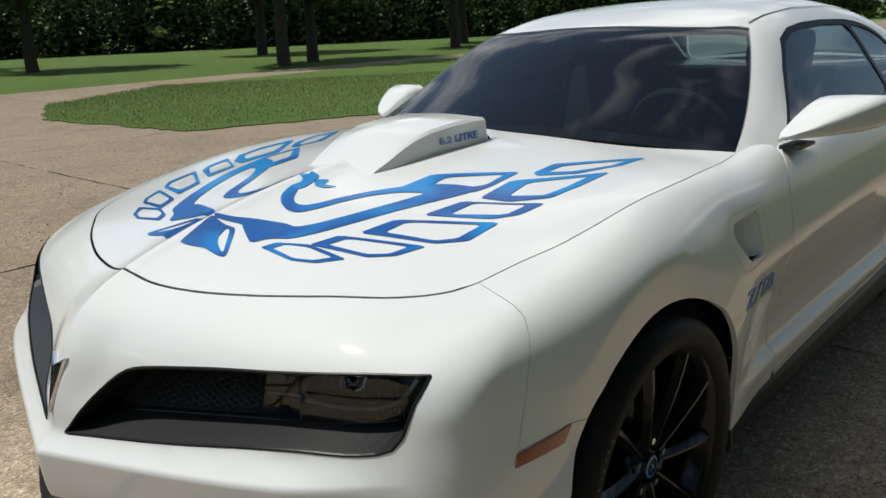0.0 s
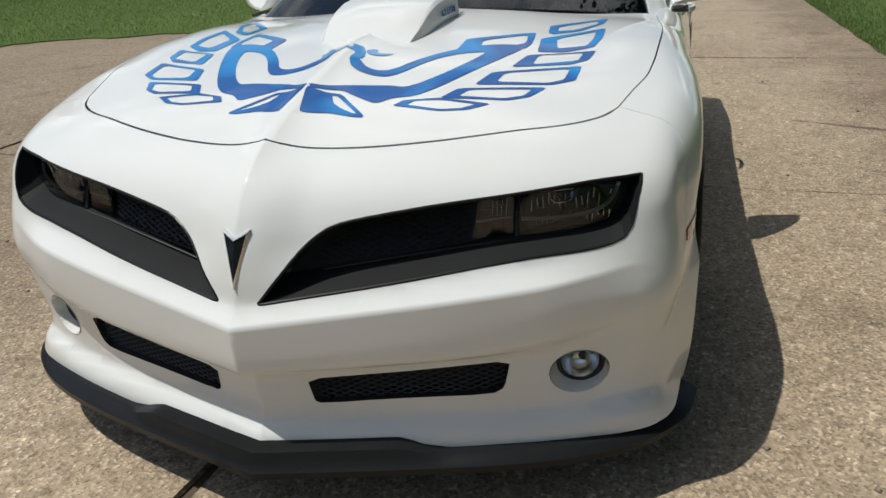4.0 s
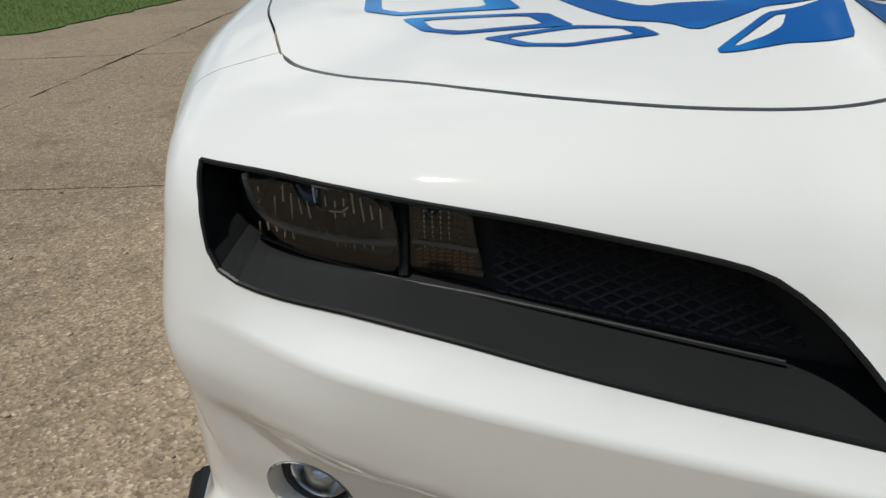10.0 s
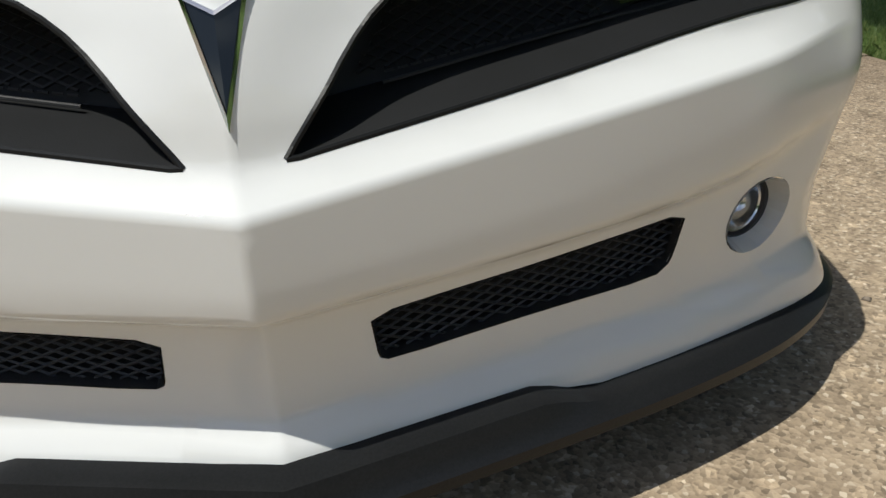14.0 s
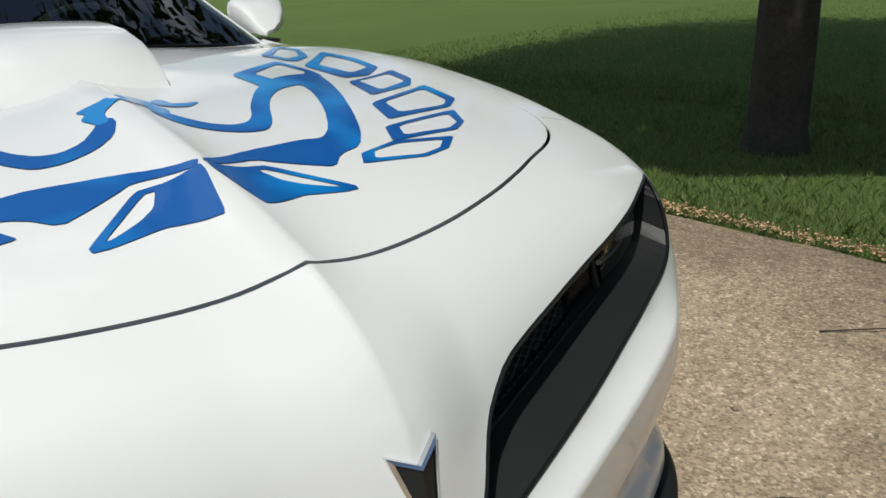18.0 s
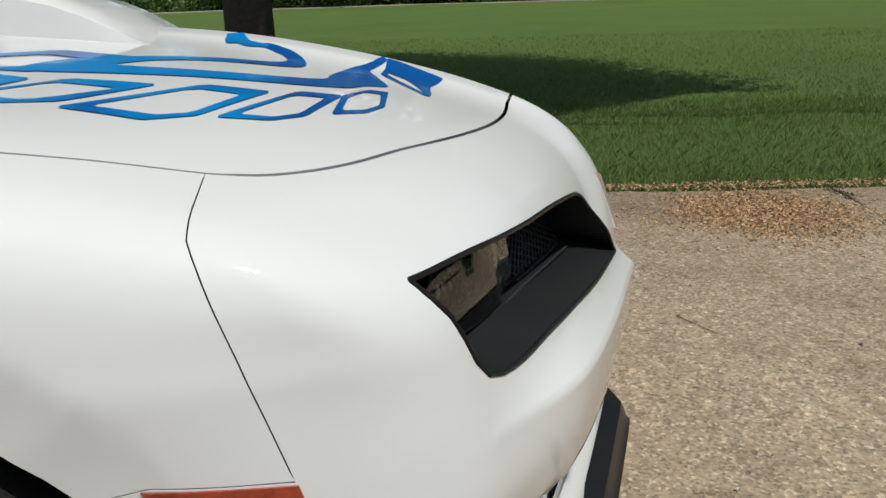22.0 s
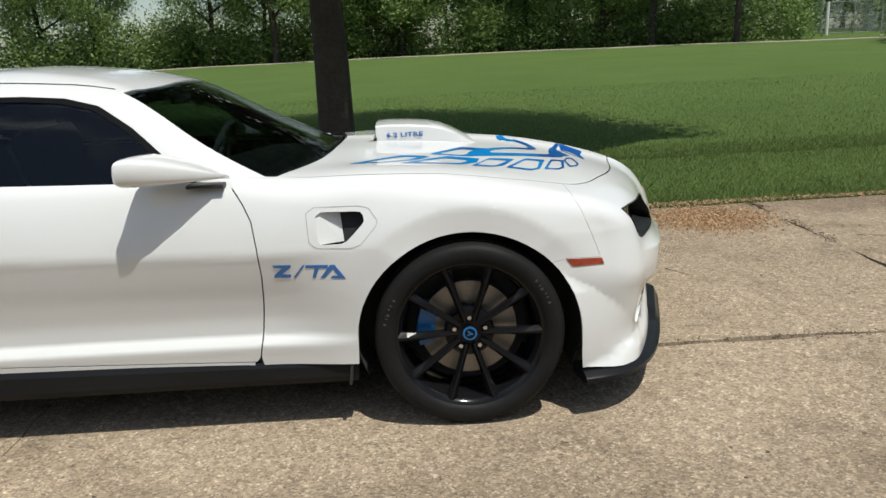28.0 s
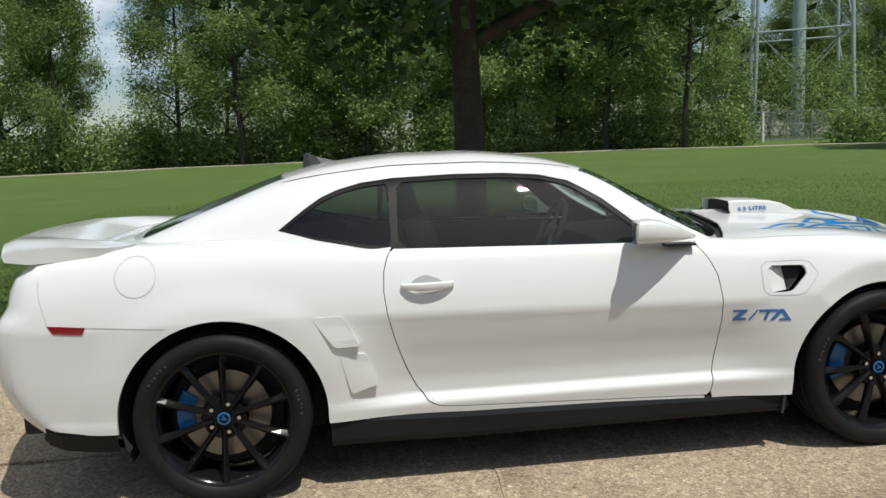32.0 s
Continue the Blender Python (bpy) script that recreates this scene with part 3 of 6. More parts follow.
def both(name, loops, place, field, mat, parent, **more):
    return [skin(name, loops, place, field, mat, parent, flip=k, **more) for k in (False, True)]
# ---- ground ----
def rise(x, y):
    """The lawn climbs gently away from the drive."""
    return 0.021 * np.maximum(y - 4.0, 0) * (1 - step(60, 90, y)) + 0.021 * 70 * step(60, 90, y) + 0.006 * np.maximum(-y - 14, 0)


xs = np.concatenate([[-3000, -900, -300, -150], np.arange(-90, 91, 3.0), [150, 300, 900, 3000]])
gx, gy = np.meshgrid(xs, xs, indexing="ij")
gz = rise(gx, np.clip(gy, -200, 200)) - 0.05
m_ = len(xs)
quads = [(i * m_ + j, (i + 1) * m_ + j, (i + 1) * m_ + j + 1, i * m_ + j + 1) for i in range(m_ - 1) for j in range(m_ - 1)]
tagged(put("ground", np.column_stack([gx.ravel(), gy.ravel(), gz.ravel()]), quads, turf), "wide mown green lawn rising gently", "lawn", kind="structure")


def wavy(points, amount, seed, gap=0.12):
    """An outline with ragged edges."""
    p = dense(points, gap)
    d = np.roll(p, -1, 0) - np.roll(p, 1, 0)
    n = np.column_stack([d[:, 1], -d[:, 0]]) / (np.linalg.norm(d, axis=1)[:, None] + 1e-9)
    w = np.array([noise.noise((q[0] * 1.7, q[1] * 1.7, seed)) + 0.6 * noise.noise((q[0] * 6, q[1] * 6, seed)) for q in p])
    return p + n * w[:, None] * amount


def slab(name, outline, top, mat, parent=None, label="", gap=1.0, thick=0.08):
    v, f = sheet([outline], gap)
    area = np.cross(v[f[:, 1]] - v[f[:, 0]], v[f[:, 2]] - v[f[:, 0]])
    f = np.where(area[:, None] < 0, f[:, ::-1], f)
    z = np.full(len(v), top) if not callable(top) else top(v[:, 0], v[:, 1])
    p = np.column_stack([v, z])
    e = rim_edges(f)
    k = len(p)
    verts = np.concatenate([p, p - (0, 0, thick)])
    faces = f.tolist() + [(b, a, a + k, b + k) for a, b in e.tolist()]
    return put(name, verts, faces, mat, parent, label, smooth=False)


drive = thing("pavement", "old worn exposed-aggregate concrete drive with cracked slabs", "pavement", kind="structure")
tagged(slab("bed", wavy([(-70, -30), (14, -30), (14, 2.80), (-70, 2.66)], 0.02, 5.0, 0.6), -0.018, soil, drive, "dark soil and moss in the joints", 3.0, 0.02))
EDGE_Y = 2.74
cuts_x = (-70, -30, -17, -8.6, -4.4, -0.34, 4.02, 9.0, 14)
cuts_y = (-30, -18, -9.0, -3.47, -0.25, EDGE_Y)
for i in range(len(cuts_x) - 1):
    for j in range(len(cuts_y) - 1):
        x0, x1, y0, y1 = cuts_x[i] + 0.011, cuts_x[i + 1] - 0.011, cuts_y[j] + 0.011, cuts_y[j + 1] - 0.011
        near = x0 > -10 and y0 > -10
        slab("slab", wavy([(x0, y0), (x1, y0), (x1, y1), (x0, y1)], 0.030 if near else 0.01, i * 3.1 + j * 7.7, 0.06 if near else 1.0),
             0.0 if near else -0.001, concrete, drive, "", 0.5 if near else 3.0, 0.06)

slab("joint_fill", [(-0.40, -3.4), (-0.28, -3.4), (-0.28, 2.68), (-0.40, 2.68)], -0.005, concrete, drive, "worn gritty filling of a slab joint", 0.5, 0.01)


# the lawn island and the far gravel track behind it
tagged(slab("lawn_island", wavy([(-2.6, -13.2), (-2.9, -8.8), (-5.5, -7.6), (-6.5, -5.4), (-14, -4.4), (-32, -6), (-32, -21), (-16, -19.5), (-8, -19), (-4, -16.5)], 0.14, 2.0, 0.12), 0.016, turf, None, "", 1.2, 0.12),
       "grass island beside the concrete drive", "lawn", kind="structure")
# ---- the car ----
car = thing("car", "white two-door muscle coupe with a blue bird graphic on its hood", "car")

# outlines shared by neighbouring panels
hood_front = np.concatenate([[(2.153, 0.0)], smooth_line([(2.144, 0.04), (2.137, 0.10), (2.113, 0.218), (2.068, 0.354), (2.024, 0.452), (1.99, 0.515), (1.94, 0.606), (1.895, 0.663), (1.855, 0.697), (1.808, 0.719)], 5)])
hood_side = smooth_line([(1.808, 0.719), (1.72, 0.743), (1.60, 0.775), (1.42, 0.79), (1.15, 0.797), (0.75, 0.766)], 6)
hood_back = smooth_line([(0.75, 0.764), (0.82, 0.62), (0.90, 0.40), (0.95, 0.0)], 5)
half = np.concatenate([hood_front, hood_side[1:], hood_back[1:]])
hood_loop = np.concatenate([half, (half * (1, -1))[-2:0:-1]])


def shrunk(loop, d):
    """The outline moved inwards a little, to leave a joint."""
    e = np.roll(loop, -1, 0) - np.roll(loop, 1, 0)
    n = np.column_stack([-e[:, 1], e[:, 0]]) / (np.linalg.norm(e, axis=1)[:, None] + 1e-9)
    a = np.sum(loop[:, 0] * np.roll(loop[:, 1], -1) - np.roll(loop[:, 0], -1) * loop[:, 1])
    return loop + n * d * (1 if a > 0 else -1)


hood = skin("hood", [np.where(hood_loop[:, :1] > 1.84, shrunk(hood_loop, 0.0052), shrunk(hood_loop, 0.0028))], on_top, body, paint, car, 0.026, lines=[np.array([(2.11, 0.0), (1.0, 0.0)])], label="white hood with a raised centre ridge")

# front bumper cover with its openings
seam_3d = on_top(hood_front)
seam_drop = flank(smooth_line([(1.826, 0.831), (1.838, 0.811), (1.866, 0.748), (1.914, 0.620)], 6))
seam_turn = on_side(side_of(seam_3d[-1:]) + (side_of(seam_drop[:1]) - side_of(seam_3d[-1:])) * np.linspace(0.1, 0.9, 7)[:, None])
arch_front = [(1.426 + 0.412 * math.cos(t), 0.352 + 0.392 * math.sin(t)) for t in np.linspace(radians(42), radians(2), 9)]
arch_3d = flank(arch_front + [(1.838, 0.26), (1.842, 0.20)])
mark_3d = flank([(1.86, 0.623), (1.79, 0.627)])
low_3d = meet(body, np.column_stack([np.full(8, 1.3), [0.86, 0.80, 0.742, 0.58, 0.41, 0.32, 0.15, 0.0], [0.188, 0.186, 0.184, 0.184, 0.186, 0.203, 0.211, 0.215]]), (1, 0, 0), 1.5)
bumper_half = to_nose(np.concatenate([seam_3d, seam_turn, seam_drop, mark_3d, arch_3d, low_3d]))
bumper_loop = np.concatenate([bumper_half, (bumper_half * (-1, 1))[-2:0:-1]])
eye_top = smooth_line([(0.784, 0.773), (0.70, 0.7705), (0.60, 0.762), (0.50, 0.752), (0.40, 0.742), (0.289, 0.727), (0.233, 0.718), (0.19, 0.708), (0.154, 0.687), (0.119, 0.654), (0.087, 0.613), (0.046, 0.561)], 3)
eye_low = smooth_line([(0.058, 0.561), (0.16, 0.575), (0.27, 0.590), (0.38, 0.606), (0.50, 0.624), (0.60, 0.635), (0.68, 0.640), (0.735, 0.649), (0.762, 0.662), (0.775, 0.690), (0.780, 0.733)], 3)
eye = np.concatenate([eye_top, eye_low])
grille_hole = rounded([(0.112, 0.360), (0.32, 0.374), (0.536, 0.390), (0.522, 0.318), (0.50, 0.302), (0.13, 0.294), (0.119, 0.300)], 1, 0.12)
fog_hole = np.array([(0.68 + 0.062 * math.cos(t), 0.345 + 0.058 * math.sin(t)) for t in np.linspace(0, 2 * math.pi, 25)[:-1]])
ff = np.linspace(0.0, 0.78, 40)
bumper_folds = []
for dz in (-0.007, 0.0, 0.007):
    fold_c = front_uv(np.column_stack([ff, 0.519 + dz + 0.104 * ff]))
    bumper_folds.append(np.concatenate([(fold_c * (-1, 1))[:0:-1], fold_c]))
for yy in (-0.006, 0.0, 0.006):
    bumper_folds += [front_uv([(yy, z) for z in (0.845, 0.78, 0.70, 0.60, 0.54)]), front_uv([(yy, z) for z in (0.49, 0.40, 0.30, 0.235)])]
bumper_folds += [front_uv(np.column_stack([np.linspace(-e, e, 40), np.full(40, z)])) for e, z in ((0.78, 0.262), (0.59, 0.394), (0.59, 0.400), (0.59, 0.407), (0.59, 0.414))]

# valleys where the side panel meets the wheel flare and the skirt
xx = np.linspace(1.74, 2.12, 161)


def valley(f, g, z):
    d = f(xx, np.full(161, z)) - g(xx, np.full(161, z))
    k = np.where((d[:-1] > 0) & (d[1:] <= 0))[0]
    return (xx[k[0]], z) if len(k) else None


rim = [q for q in (valley(flare_width, lambda x, z: np.maximum(side_width(x, z), skirt_width(x, z)), z) for z in np.arange(0.205, 0.57, 0.012)) if q]
seat = [(x, z) for x in np.arange(1.94, 2.10, 0.012) for z in [next((z for z in np.arange(0.22, 0.34, 0.002) if skirt_width(np.array(x), np.array(z)) < max(float(side_width(np.array(x), np.array(z))), float(flare_width(np.array(x), np.array(z))))), None)] if z]
for line in (rim, seat):
    if len(line) > 3:
        uv = to_nose(flank(line))
        bumper_folds += [uv, uv * (-1, 1)]
holes = [front_uv(shrunk(h, -0.0014) * (s, 1)) for h in (eye, grille_hole, fog_hole) for s in (1, -1)]
bumper = skin("front_bumper", [shrunk(bumper_loop, 0.0006)] + holes, on_nose, body, paint, car, 0.014, 0.0, 0.004, lines=bumper_folds, label="white pointed front bumper cover")


def pocket(name, outline, depth, shrink, mat, s, label="", back=(-1, 0, 0.0), climb=0.0):
    """The walls and floor of an opening in the nose."""
    yz = outline * (s, 1)
    a = on_nose(dense(front_uv(yz), 0.02))
    c = a.mean(0)
    way = np.array([back[0], back[1] * s, back[2]])
    b = c + (a - c) * (1 - shrink) + way * depth
    if climb:
        low = 1 - step(0.004, 0.05, a[:, 2] - np.interp(np.abs(a[:, 1]), eye_low[:, 0], eye_low[:, 1]))
        b[:, 2] += climb * low
        b[:, 1] -= s * 0.022 * step(0.70, 0.77, np.abs(a[:, 1]))
    a = a + slope(body, a) * 0.0015
    n = len(a)
    mid = (a + b) / 2
    verts = np.concatenate([a, mid, b])
    faces = [(r * n + k, r * n + (k + 1) % n, (r + 1) * n + (k + 1) % n, (r + 1) * n + k) for r in (0, 1) for k in range(n)]
    ob = put(name, verts, faces, mat, car, label, smooth=False)
    return ob, b


def lattice(name, outline, mat, parent, s, push, pitch, bar, label=""):
    """Crossed bars clipped to an outline on the nose."""
    yz = np.array(outline)
    bm = bmesh.new()
    lo, hi = yz.min(0), yz.max(0)
    spots = []
    t = np.linspace(0, 1, 70)
    for sg in (1, -1):
        for k in np.arange(lo[0] - 0.4, hi[0] + 0.4, pitch):
            q = np.column_stack([k + sg * (t - 0.5) * 2.2 * (hi[1] - lo[1]), lo[1] + t * (hi[1] - lo[1])])
            i = np.where(inside(q, yz))[0]
            for g in np.split(i, np.where(np.diff(i) > 1)[0] + 1):
                if len(g) > 2:
                    spots += [q[g[0]], q[g[len(g) // 2]], q[g[-1]]]
    spots = np.array(spots)
    p3 = meet(body, np.column_stack([np.full(len(spots), 1.3), spots * (s, 1)]), (1, 0, 0), 1.5) + np.array([-push, 0, 0])
    for k in range(0, len(p3), 3):
        tube(bm, p3[k], p3[k + 1], bar, n=4)
        tube(bm, p3[k + 1], p3[k + 2], bar, n=4)
    return part(name, bm, mat, parent, label)


def bowl(bm, c, r, deep, n=24, ax=Vector((1, 0, 0))):
    m = Matrix.Translation(c) @ ax.to_track_quat("Z", "Y").to_matrix().to_4x4()
    rings = []
    for k in range(7):
        rr = r * k / 6
        rings.append([bm.verts.new(m @ Vector((rr * math.cos(2 * math.pi * j / n), rr * math.sin(2 * math.pi * j / n), -deep * (1 - (k / 6) ** 2)))) for j in range(n)])
    for p, q in zip(rings, rings[1:]):
        for j in range(n):
            bm.faces.new((p[j], p[(j + 1) % n], q[(j + 1) % n], q[j]))
    bmesh.ops.remove_doubles(bm, verts=bm.verts, dist=1e-5)


for s in (1, -1):
    bezel, ring = pocket("headlight_bezel", eye, 0.098, 0.0, bezel_black, s, "grained black plastic headlight recess", climb=0.026)
    lattice("mesh_insert", [(0.438, 0.735), (0.30, 0.722), (0.215, 0.700), (0.165, 0.672), (0.118, 0.610), (0.25, 0.622), (0.438, 0.646)], bezel_black, bezel, s, 0.086, 0.027, 0.0021, "black diamond mesh insert")
    # added dashes in a paler plastic imitate light caught on the mesh's lower edges
    bm = bmesh.new()
    lit = meet(body, np.array([(1.3, y * s, z) for y, z in zip(np.linspace(0.435, 0.15, 20), np.linspace(0.643, 0.610, 20))]), (1, 0, 0), 1.5) + (-0.080, 0, 0)
    for a, b in zip(lit[::1], lit[1:]):
        tube(bm, a, a + (b - a) * 0.72, 0.0016, n=5)
    tagged(part("mesh_lower_edge", bm, plastic, bezel, "row of short paler dashes for the lit lower mesh edges"), kind="stuff")
    # lamp unit: two reflectors behind a smoked lens
    def lens_part(name, yz, push, mat, label="", upright=False):
        v, f = sheet([np.array(yz)], 0.025)
        at = v * (s, 1)
        if upright:
            at = np.column_stack([at[:, 0], 0.69 + 0.25 * (v[:, 1] - 0.69)])
        p = meet(body, np.column_stack([np.full(len(v), 1.3), at]), (1, 0, 0), 1.5) + (-push, 0, 0)
        p[:, 2] = v[:, 1]
        if s < 0:
            f = f[:, ::-1]
        return put(name, p, f.tolist(), mat, bezel, label)
    lens_part("back_plate", eye, 0.10, gap_black)
    lamp_edge = rounded([(0.752, 0.757), (0.547, 0.747), (0.541, 0.655), (0.60, 0.660), (0.68, 0.670), (0.735, 0.695)], 2, 0.18)
    lens_part("headlight_lens", lamp_edge, 0.058, smoke, "smoked headlight lens", True)
    lens_part("turn_signal_lens", rounded([(0.530, 0.742), (0.462, 0.733), (0.446, 0.648), (0.532, 0.656)], 1, 0.1), 0.070, smoke, "smoked turn signal lens", True)
    bm = bmesh.new()
    post = meet(body, np.array([(1.3, y * s, z) for y, z in ((0.537, 0.748), (0.538, 0.70), (0.540, 0.652))]), (1, 0, 0), 1.5) + (-0.076, 0, 0)
    for a, b in zip(post, post[1:]):
        tube(bm, a, b, 0.007, n=8)
    part("lamp_divider", bm, bezel_black, bezel, "black divider between the lamps", True)
    bm = bmesh.new()
    sill = meet(body, np.array([(1.3, y * s, z) for y, z in ((0.720, 0.678), (0.66, 0.664), (0.545, 0.648), (0.45, 0.640), (0.30, 0.622), (0.15, 0.602))]), (1, 0, 0), 1.5) + (-0.070, 0, 0)
    for a, b in zip(sill, sill[1:]):
        tube(bm, a, b, 0.0022, n=6)
    part("bezel_inner_edge", bm, plastic, bezel, "fine raised inner bezel edge", True)
    bm = bmesh.new()
    lip = on_nose(dense(front_uv(eye * (s, 1)), 0.02))
    lip = lip - slope(body, lip) * 0.001
    for a, b in zip(lip, np.roll(lip, -1, 0)):
        tube(bm, a, b, 0.0035, n=6)
    part("bezel_lip", bm, splitter_black, bezel, "rounded black bezel edge", True)
    inner_lamp = rounded([(0.742, 0.750), (0.552, 0.741), (0.550, 0.662), (0.60, 0.668), (0.67, 0.678), (0.727, 0.70)], 2, 0.18)
    lens_part("lamp_housing", inner_lamp, 0.094, lamp_grey, "dark silver lamp housing")
    fl = np.random.default_rng(4)
    for yy in np.linspace(0.565, 0.722, 15):
        for zz, hh in ((0.742 - fl.uniform(0.0, 0.02), fl.uniform(0.014, 0.034)), (0.70 - fl.uniform(0.0, 0.012), fl.uniform(0.008, 0.022))):
            bm = bmesh.new()
            q = meet(body, [(1.3, yy * s, zz - hh / 2)], (1, 0, 0), 1.5)[0]
            box(bm, (0.004, 0.0020, hh), Matrix.Translation(Vector(q) + Vector((-0.080, 0, 0))) @ Matrix.Rotation(radians(fl.uniform(-6, 6)), 4, "X"))
            part("lamp_flute", bm, reflector, bezel)
    bm = bmesh.new()
    ringlet = meet(body, np.array([(1.3, y * s, z) for y, z in ((0.602, 0.738), (0.648, 0.741), (0.645, 0.722), (0.634, 0.716), (0.612, 0.716), (0.604, 0.722), (0.602, 0.738))]), (1, 0, 0), 1.5) + (-0.076, 0, 0)
    for a, b in zip(ringlet, ringlet[1:]):
        tube(bm, a, b, 0.0022, n=6)
    part("bulb_shield", bm, chrome, bezel, "bright bulb shield outline", True)
    lens_part("turn_signal_back", [(0.528, 0.739), (0.464, 0.731), (0.450, 0.652), (0.530, 0.659)], 0.086, amber_dark, "dim amber turn signal reflector")
    for yy, zz, r in ((0.675, 0.715, 0.040), (0.598, 0.705, 0.036)):
        bm = bmesh.new()
        q = meet(body, [(1.3, yy * s, zz)], (1, 0, 0), 1.5)[0]
        bowl(bm, Vector(q) + Vector((-0.084, 0, 0)), r, 0.04)
        part("reflector", bm, lamp_grey, bezel, "dark silver lamp reflector", True)
    for k in range(4):
        bm = bmesh.new()
        for zz in np.arange(0.684, 0.732, 0.0055):
            q = meet(body, [(1.3, (0.486 + 0.0095 * k) * s, zz)], (1, 0, 0), 1.5)[0]
            box(bm, (0.003, 0.0014, 0.0036), Matrix.Translation(Vector(q) + Vector((-0.080, 0, 0))))
        tagged(part("turn_signal_facets", bm, reflector, bezel), "bright ribbed column", kind="stuff")
    bm = bmesh.new()
    for yy in np.arange(0.462, 0.524, 0.0085):
        for zz in np.arange(0.662, 0.680, 0.0045):
            q = meet(body, [(1.3, yy * s, zz)], (1, 0, 0), 1.5)[0]
            box(bm, (0.003, 0.006, 0.0018), Matrix.Translation(Vector(q) + Vector((-0.080, 0, 0))) @ Matrix.Rotation(radians(12), 4, "X"))
    tagged(part("amber_facets", bm, amber_glint, bezel, "amber ribbed facets"), kind="stuff")
    bm = bmesh.new()
    arc = smooth_line(meet(body, np.array([(1.3, y * s, z) for y, z in ((0.738, 0.748), (0.728, 0.722), (0.705, 0.702), (0.66, 0.692), (0.60, 0.688), (0.548, 0.690))]), (1, 0, 0), 1.5) + (-0.066, 0, 0), 4)
    for a, b in zip(arc, arc[1:]):
        tube(bm, a, b, 0.0042, n=8)
    part("halo_tube", bm, lamp_pale, bezel, "pale daytime light tube", True)
    bm = bmesh.new()
    arc = meet(body, np.array([(1.3, y * s, z) for y, z in ((0.528, 0.690), (0.49, 0.688), (0.455, 0.684))]), (1, 0, 0), 1.5) + (-0.076, 0, 0)
    for a, b in zip(arc, arc[1:]):
        tube(bm, a, b, 0.0028, n=8)
    part("signal_tube", bm, lamp_pale, bezel, "pale light tube across the turn signal", True)

    gr, ring = pocket("lower_grille", grille_hole, 0.05, 0.02, plastic, s, "black lower grille opening")
    cen = ring.mean(0)
    put("back_plate", np.concatenate([ring, [cen]]), [(k, (k + 1) % len(ring), len(ring)) for k in range(len(ring))], gap_black, gr, smooth=False)
    lattice("grille_mesh", grille_hole, plastic, gr, s, 0.018, 0.030, 0.0019, "black diamond grille mesh")

    fog, ring = pocket("fog_lamp_recess", fog_hole, 0.05, 0.18, paint, s, "white fog lamp recess", back=(-1, -0.1, 0.0))
    cen = ring.mean(0)
    ax = Vector((1, 0.28 * s, 0)).normalized()
    bm = bmesh.new()
    bowl(bm, Vector(cen) + ax * 0.004, 0.043, 0.03, ax=ax)
    lamp = part("fog_lamp", bm, reflector, fog, "round clear fog lamp", True)
    bm = bmesh.new()
    m = Matrix.Translation(Vector(cen) + ax * 0.0) @ ax.to_track_quat("Z", "Y").to_matrix().to_4x4()
    lathe(bm, [(0.043, 0.0), (0.047, 0.008), (0.056, 0.006), (0.058, -0.02)], 32, "z")
    bm.transform(m)
    part("fog_lamp_ring", bm, plastic, fog, "dark lamp ring", True)
    bm = bmesh.new()
    lathe(bm, [(0.0005, 0.014), (0.02, 0.012), (0.036, 0.006), (0.043, 0.0)], 28, "z")
    bm.transform(m)
    part("fog_lamp_lens", bm, lamp_glass, fog, "", True)

# arrowhead badge on the nose ridge
def arrow(scale, push):
    q = np.array([(0.0, 0.592), (0.031, 0.710), (0.0, 0.694), (-0.031, 0.710)])
    c = np.array([0, 0.675])
    q = c + (q - c) * scale
    p = meet(body, np.column_stack([np.full(4, 1.3), q]), (1, 0, 0), 1.5) + (push, 0, 0)
    p[:, 0] = p[:, 0].max() * 0.06 + p[:, 0] * 0.94
    return p


a, b = arrow(1.0, -0.004), arrow(1.0, 0.004)
c = arrow(0.82, 0.006)
badge = put("arrow_badge", np.concatenate([a, b, c]), [(0, 1, 5, 4), (1, 2, 6, 5), (2, 3, 7, 6), (3, 0, 4, 7), (4, 5, 9, 8), (5, 6, 10, 9), (6, 7, 11, 10), (7, 4, 8, 11)], chrome, car, "chrome-rimmed dark arrowhead badge", smooth=False)
d = arrow(0.82, 0.0035)
put("badge_field", np.concatenate([d]), [(0, 1, 2), (0, 2, 3)], material("dark_badge_glass", (0.03, 0.035, 0.04), 0.06, 0.6), badge, smooth=False)

# fenders
arch_f = [(1.426 + 0.412 * math.cos(t), 0.352 + 0.392 * math.sin(t)) for t in np.linspace(radians(42), radians(182), 26)]
f_low = [(1.010, 0.262), (0.83, 0.265), (0.655, 0.268)]
f_door = [(0.648, 0.30), (0.659, 0.36), (0.677, 0.50), (0.687, 0.62), (0.683, 0.72), (0.669, 0.82), (0.642, 0.88), (0.604, 0.935)]
top_3d = on_top(smooth_line([(0.60, 0.80), (0.66, 0.772), (0.75, 0.766)], 3))
fender_loop = np.concatenate([side_of(top_3d), side_of(on_top(hood_side[::-1][1:])), side_of(seam_turn), side_of(seam_drop), side_of(mark_3d), side_uv(arch_f), side_uv(f_low), side_uv(f_door)])
vent_out = np.array([(0.862, 0.858), (1.078, 0.855), (1.118, 0.798), (1.040, 0.713), (0.870, 0.719)])
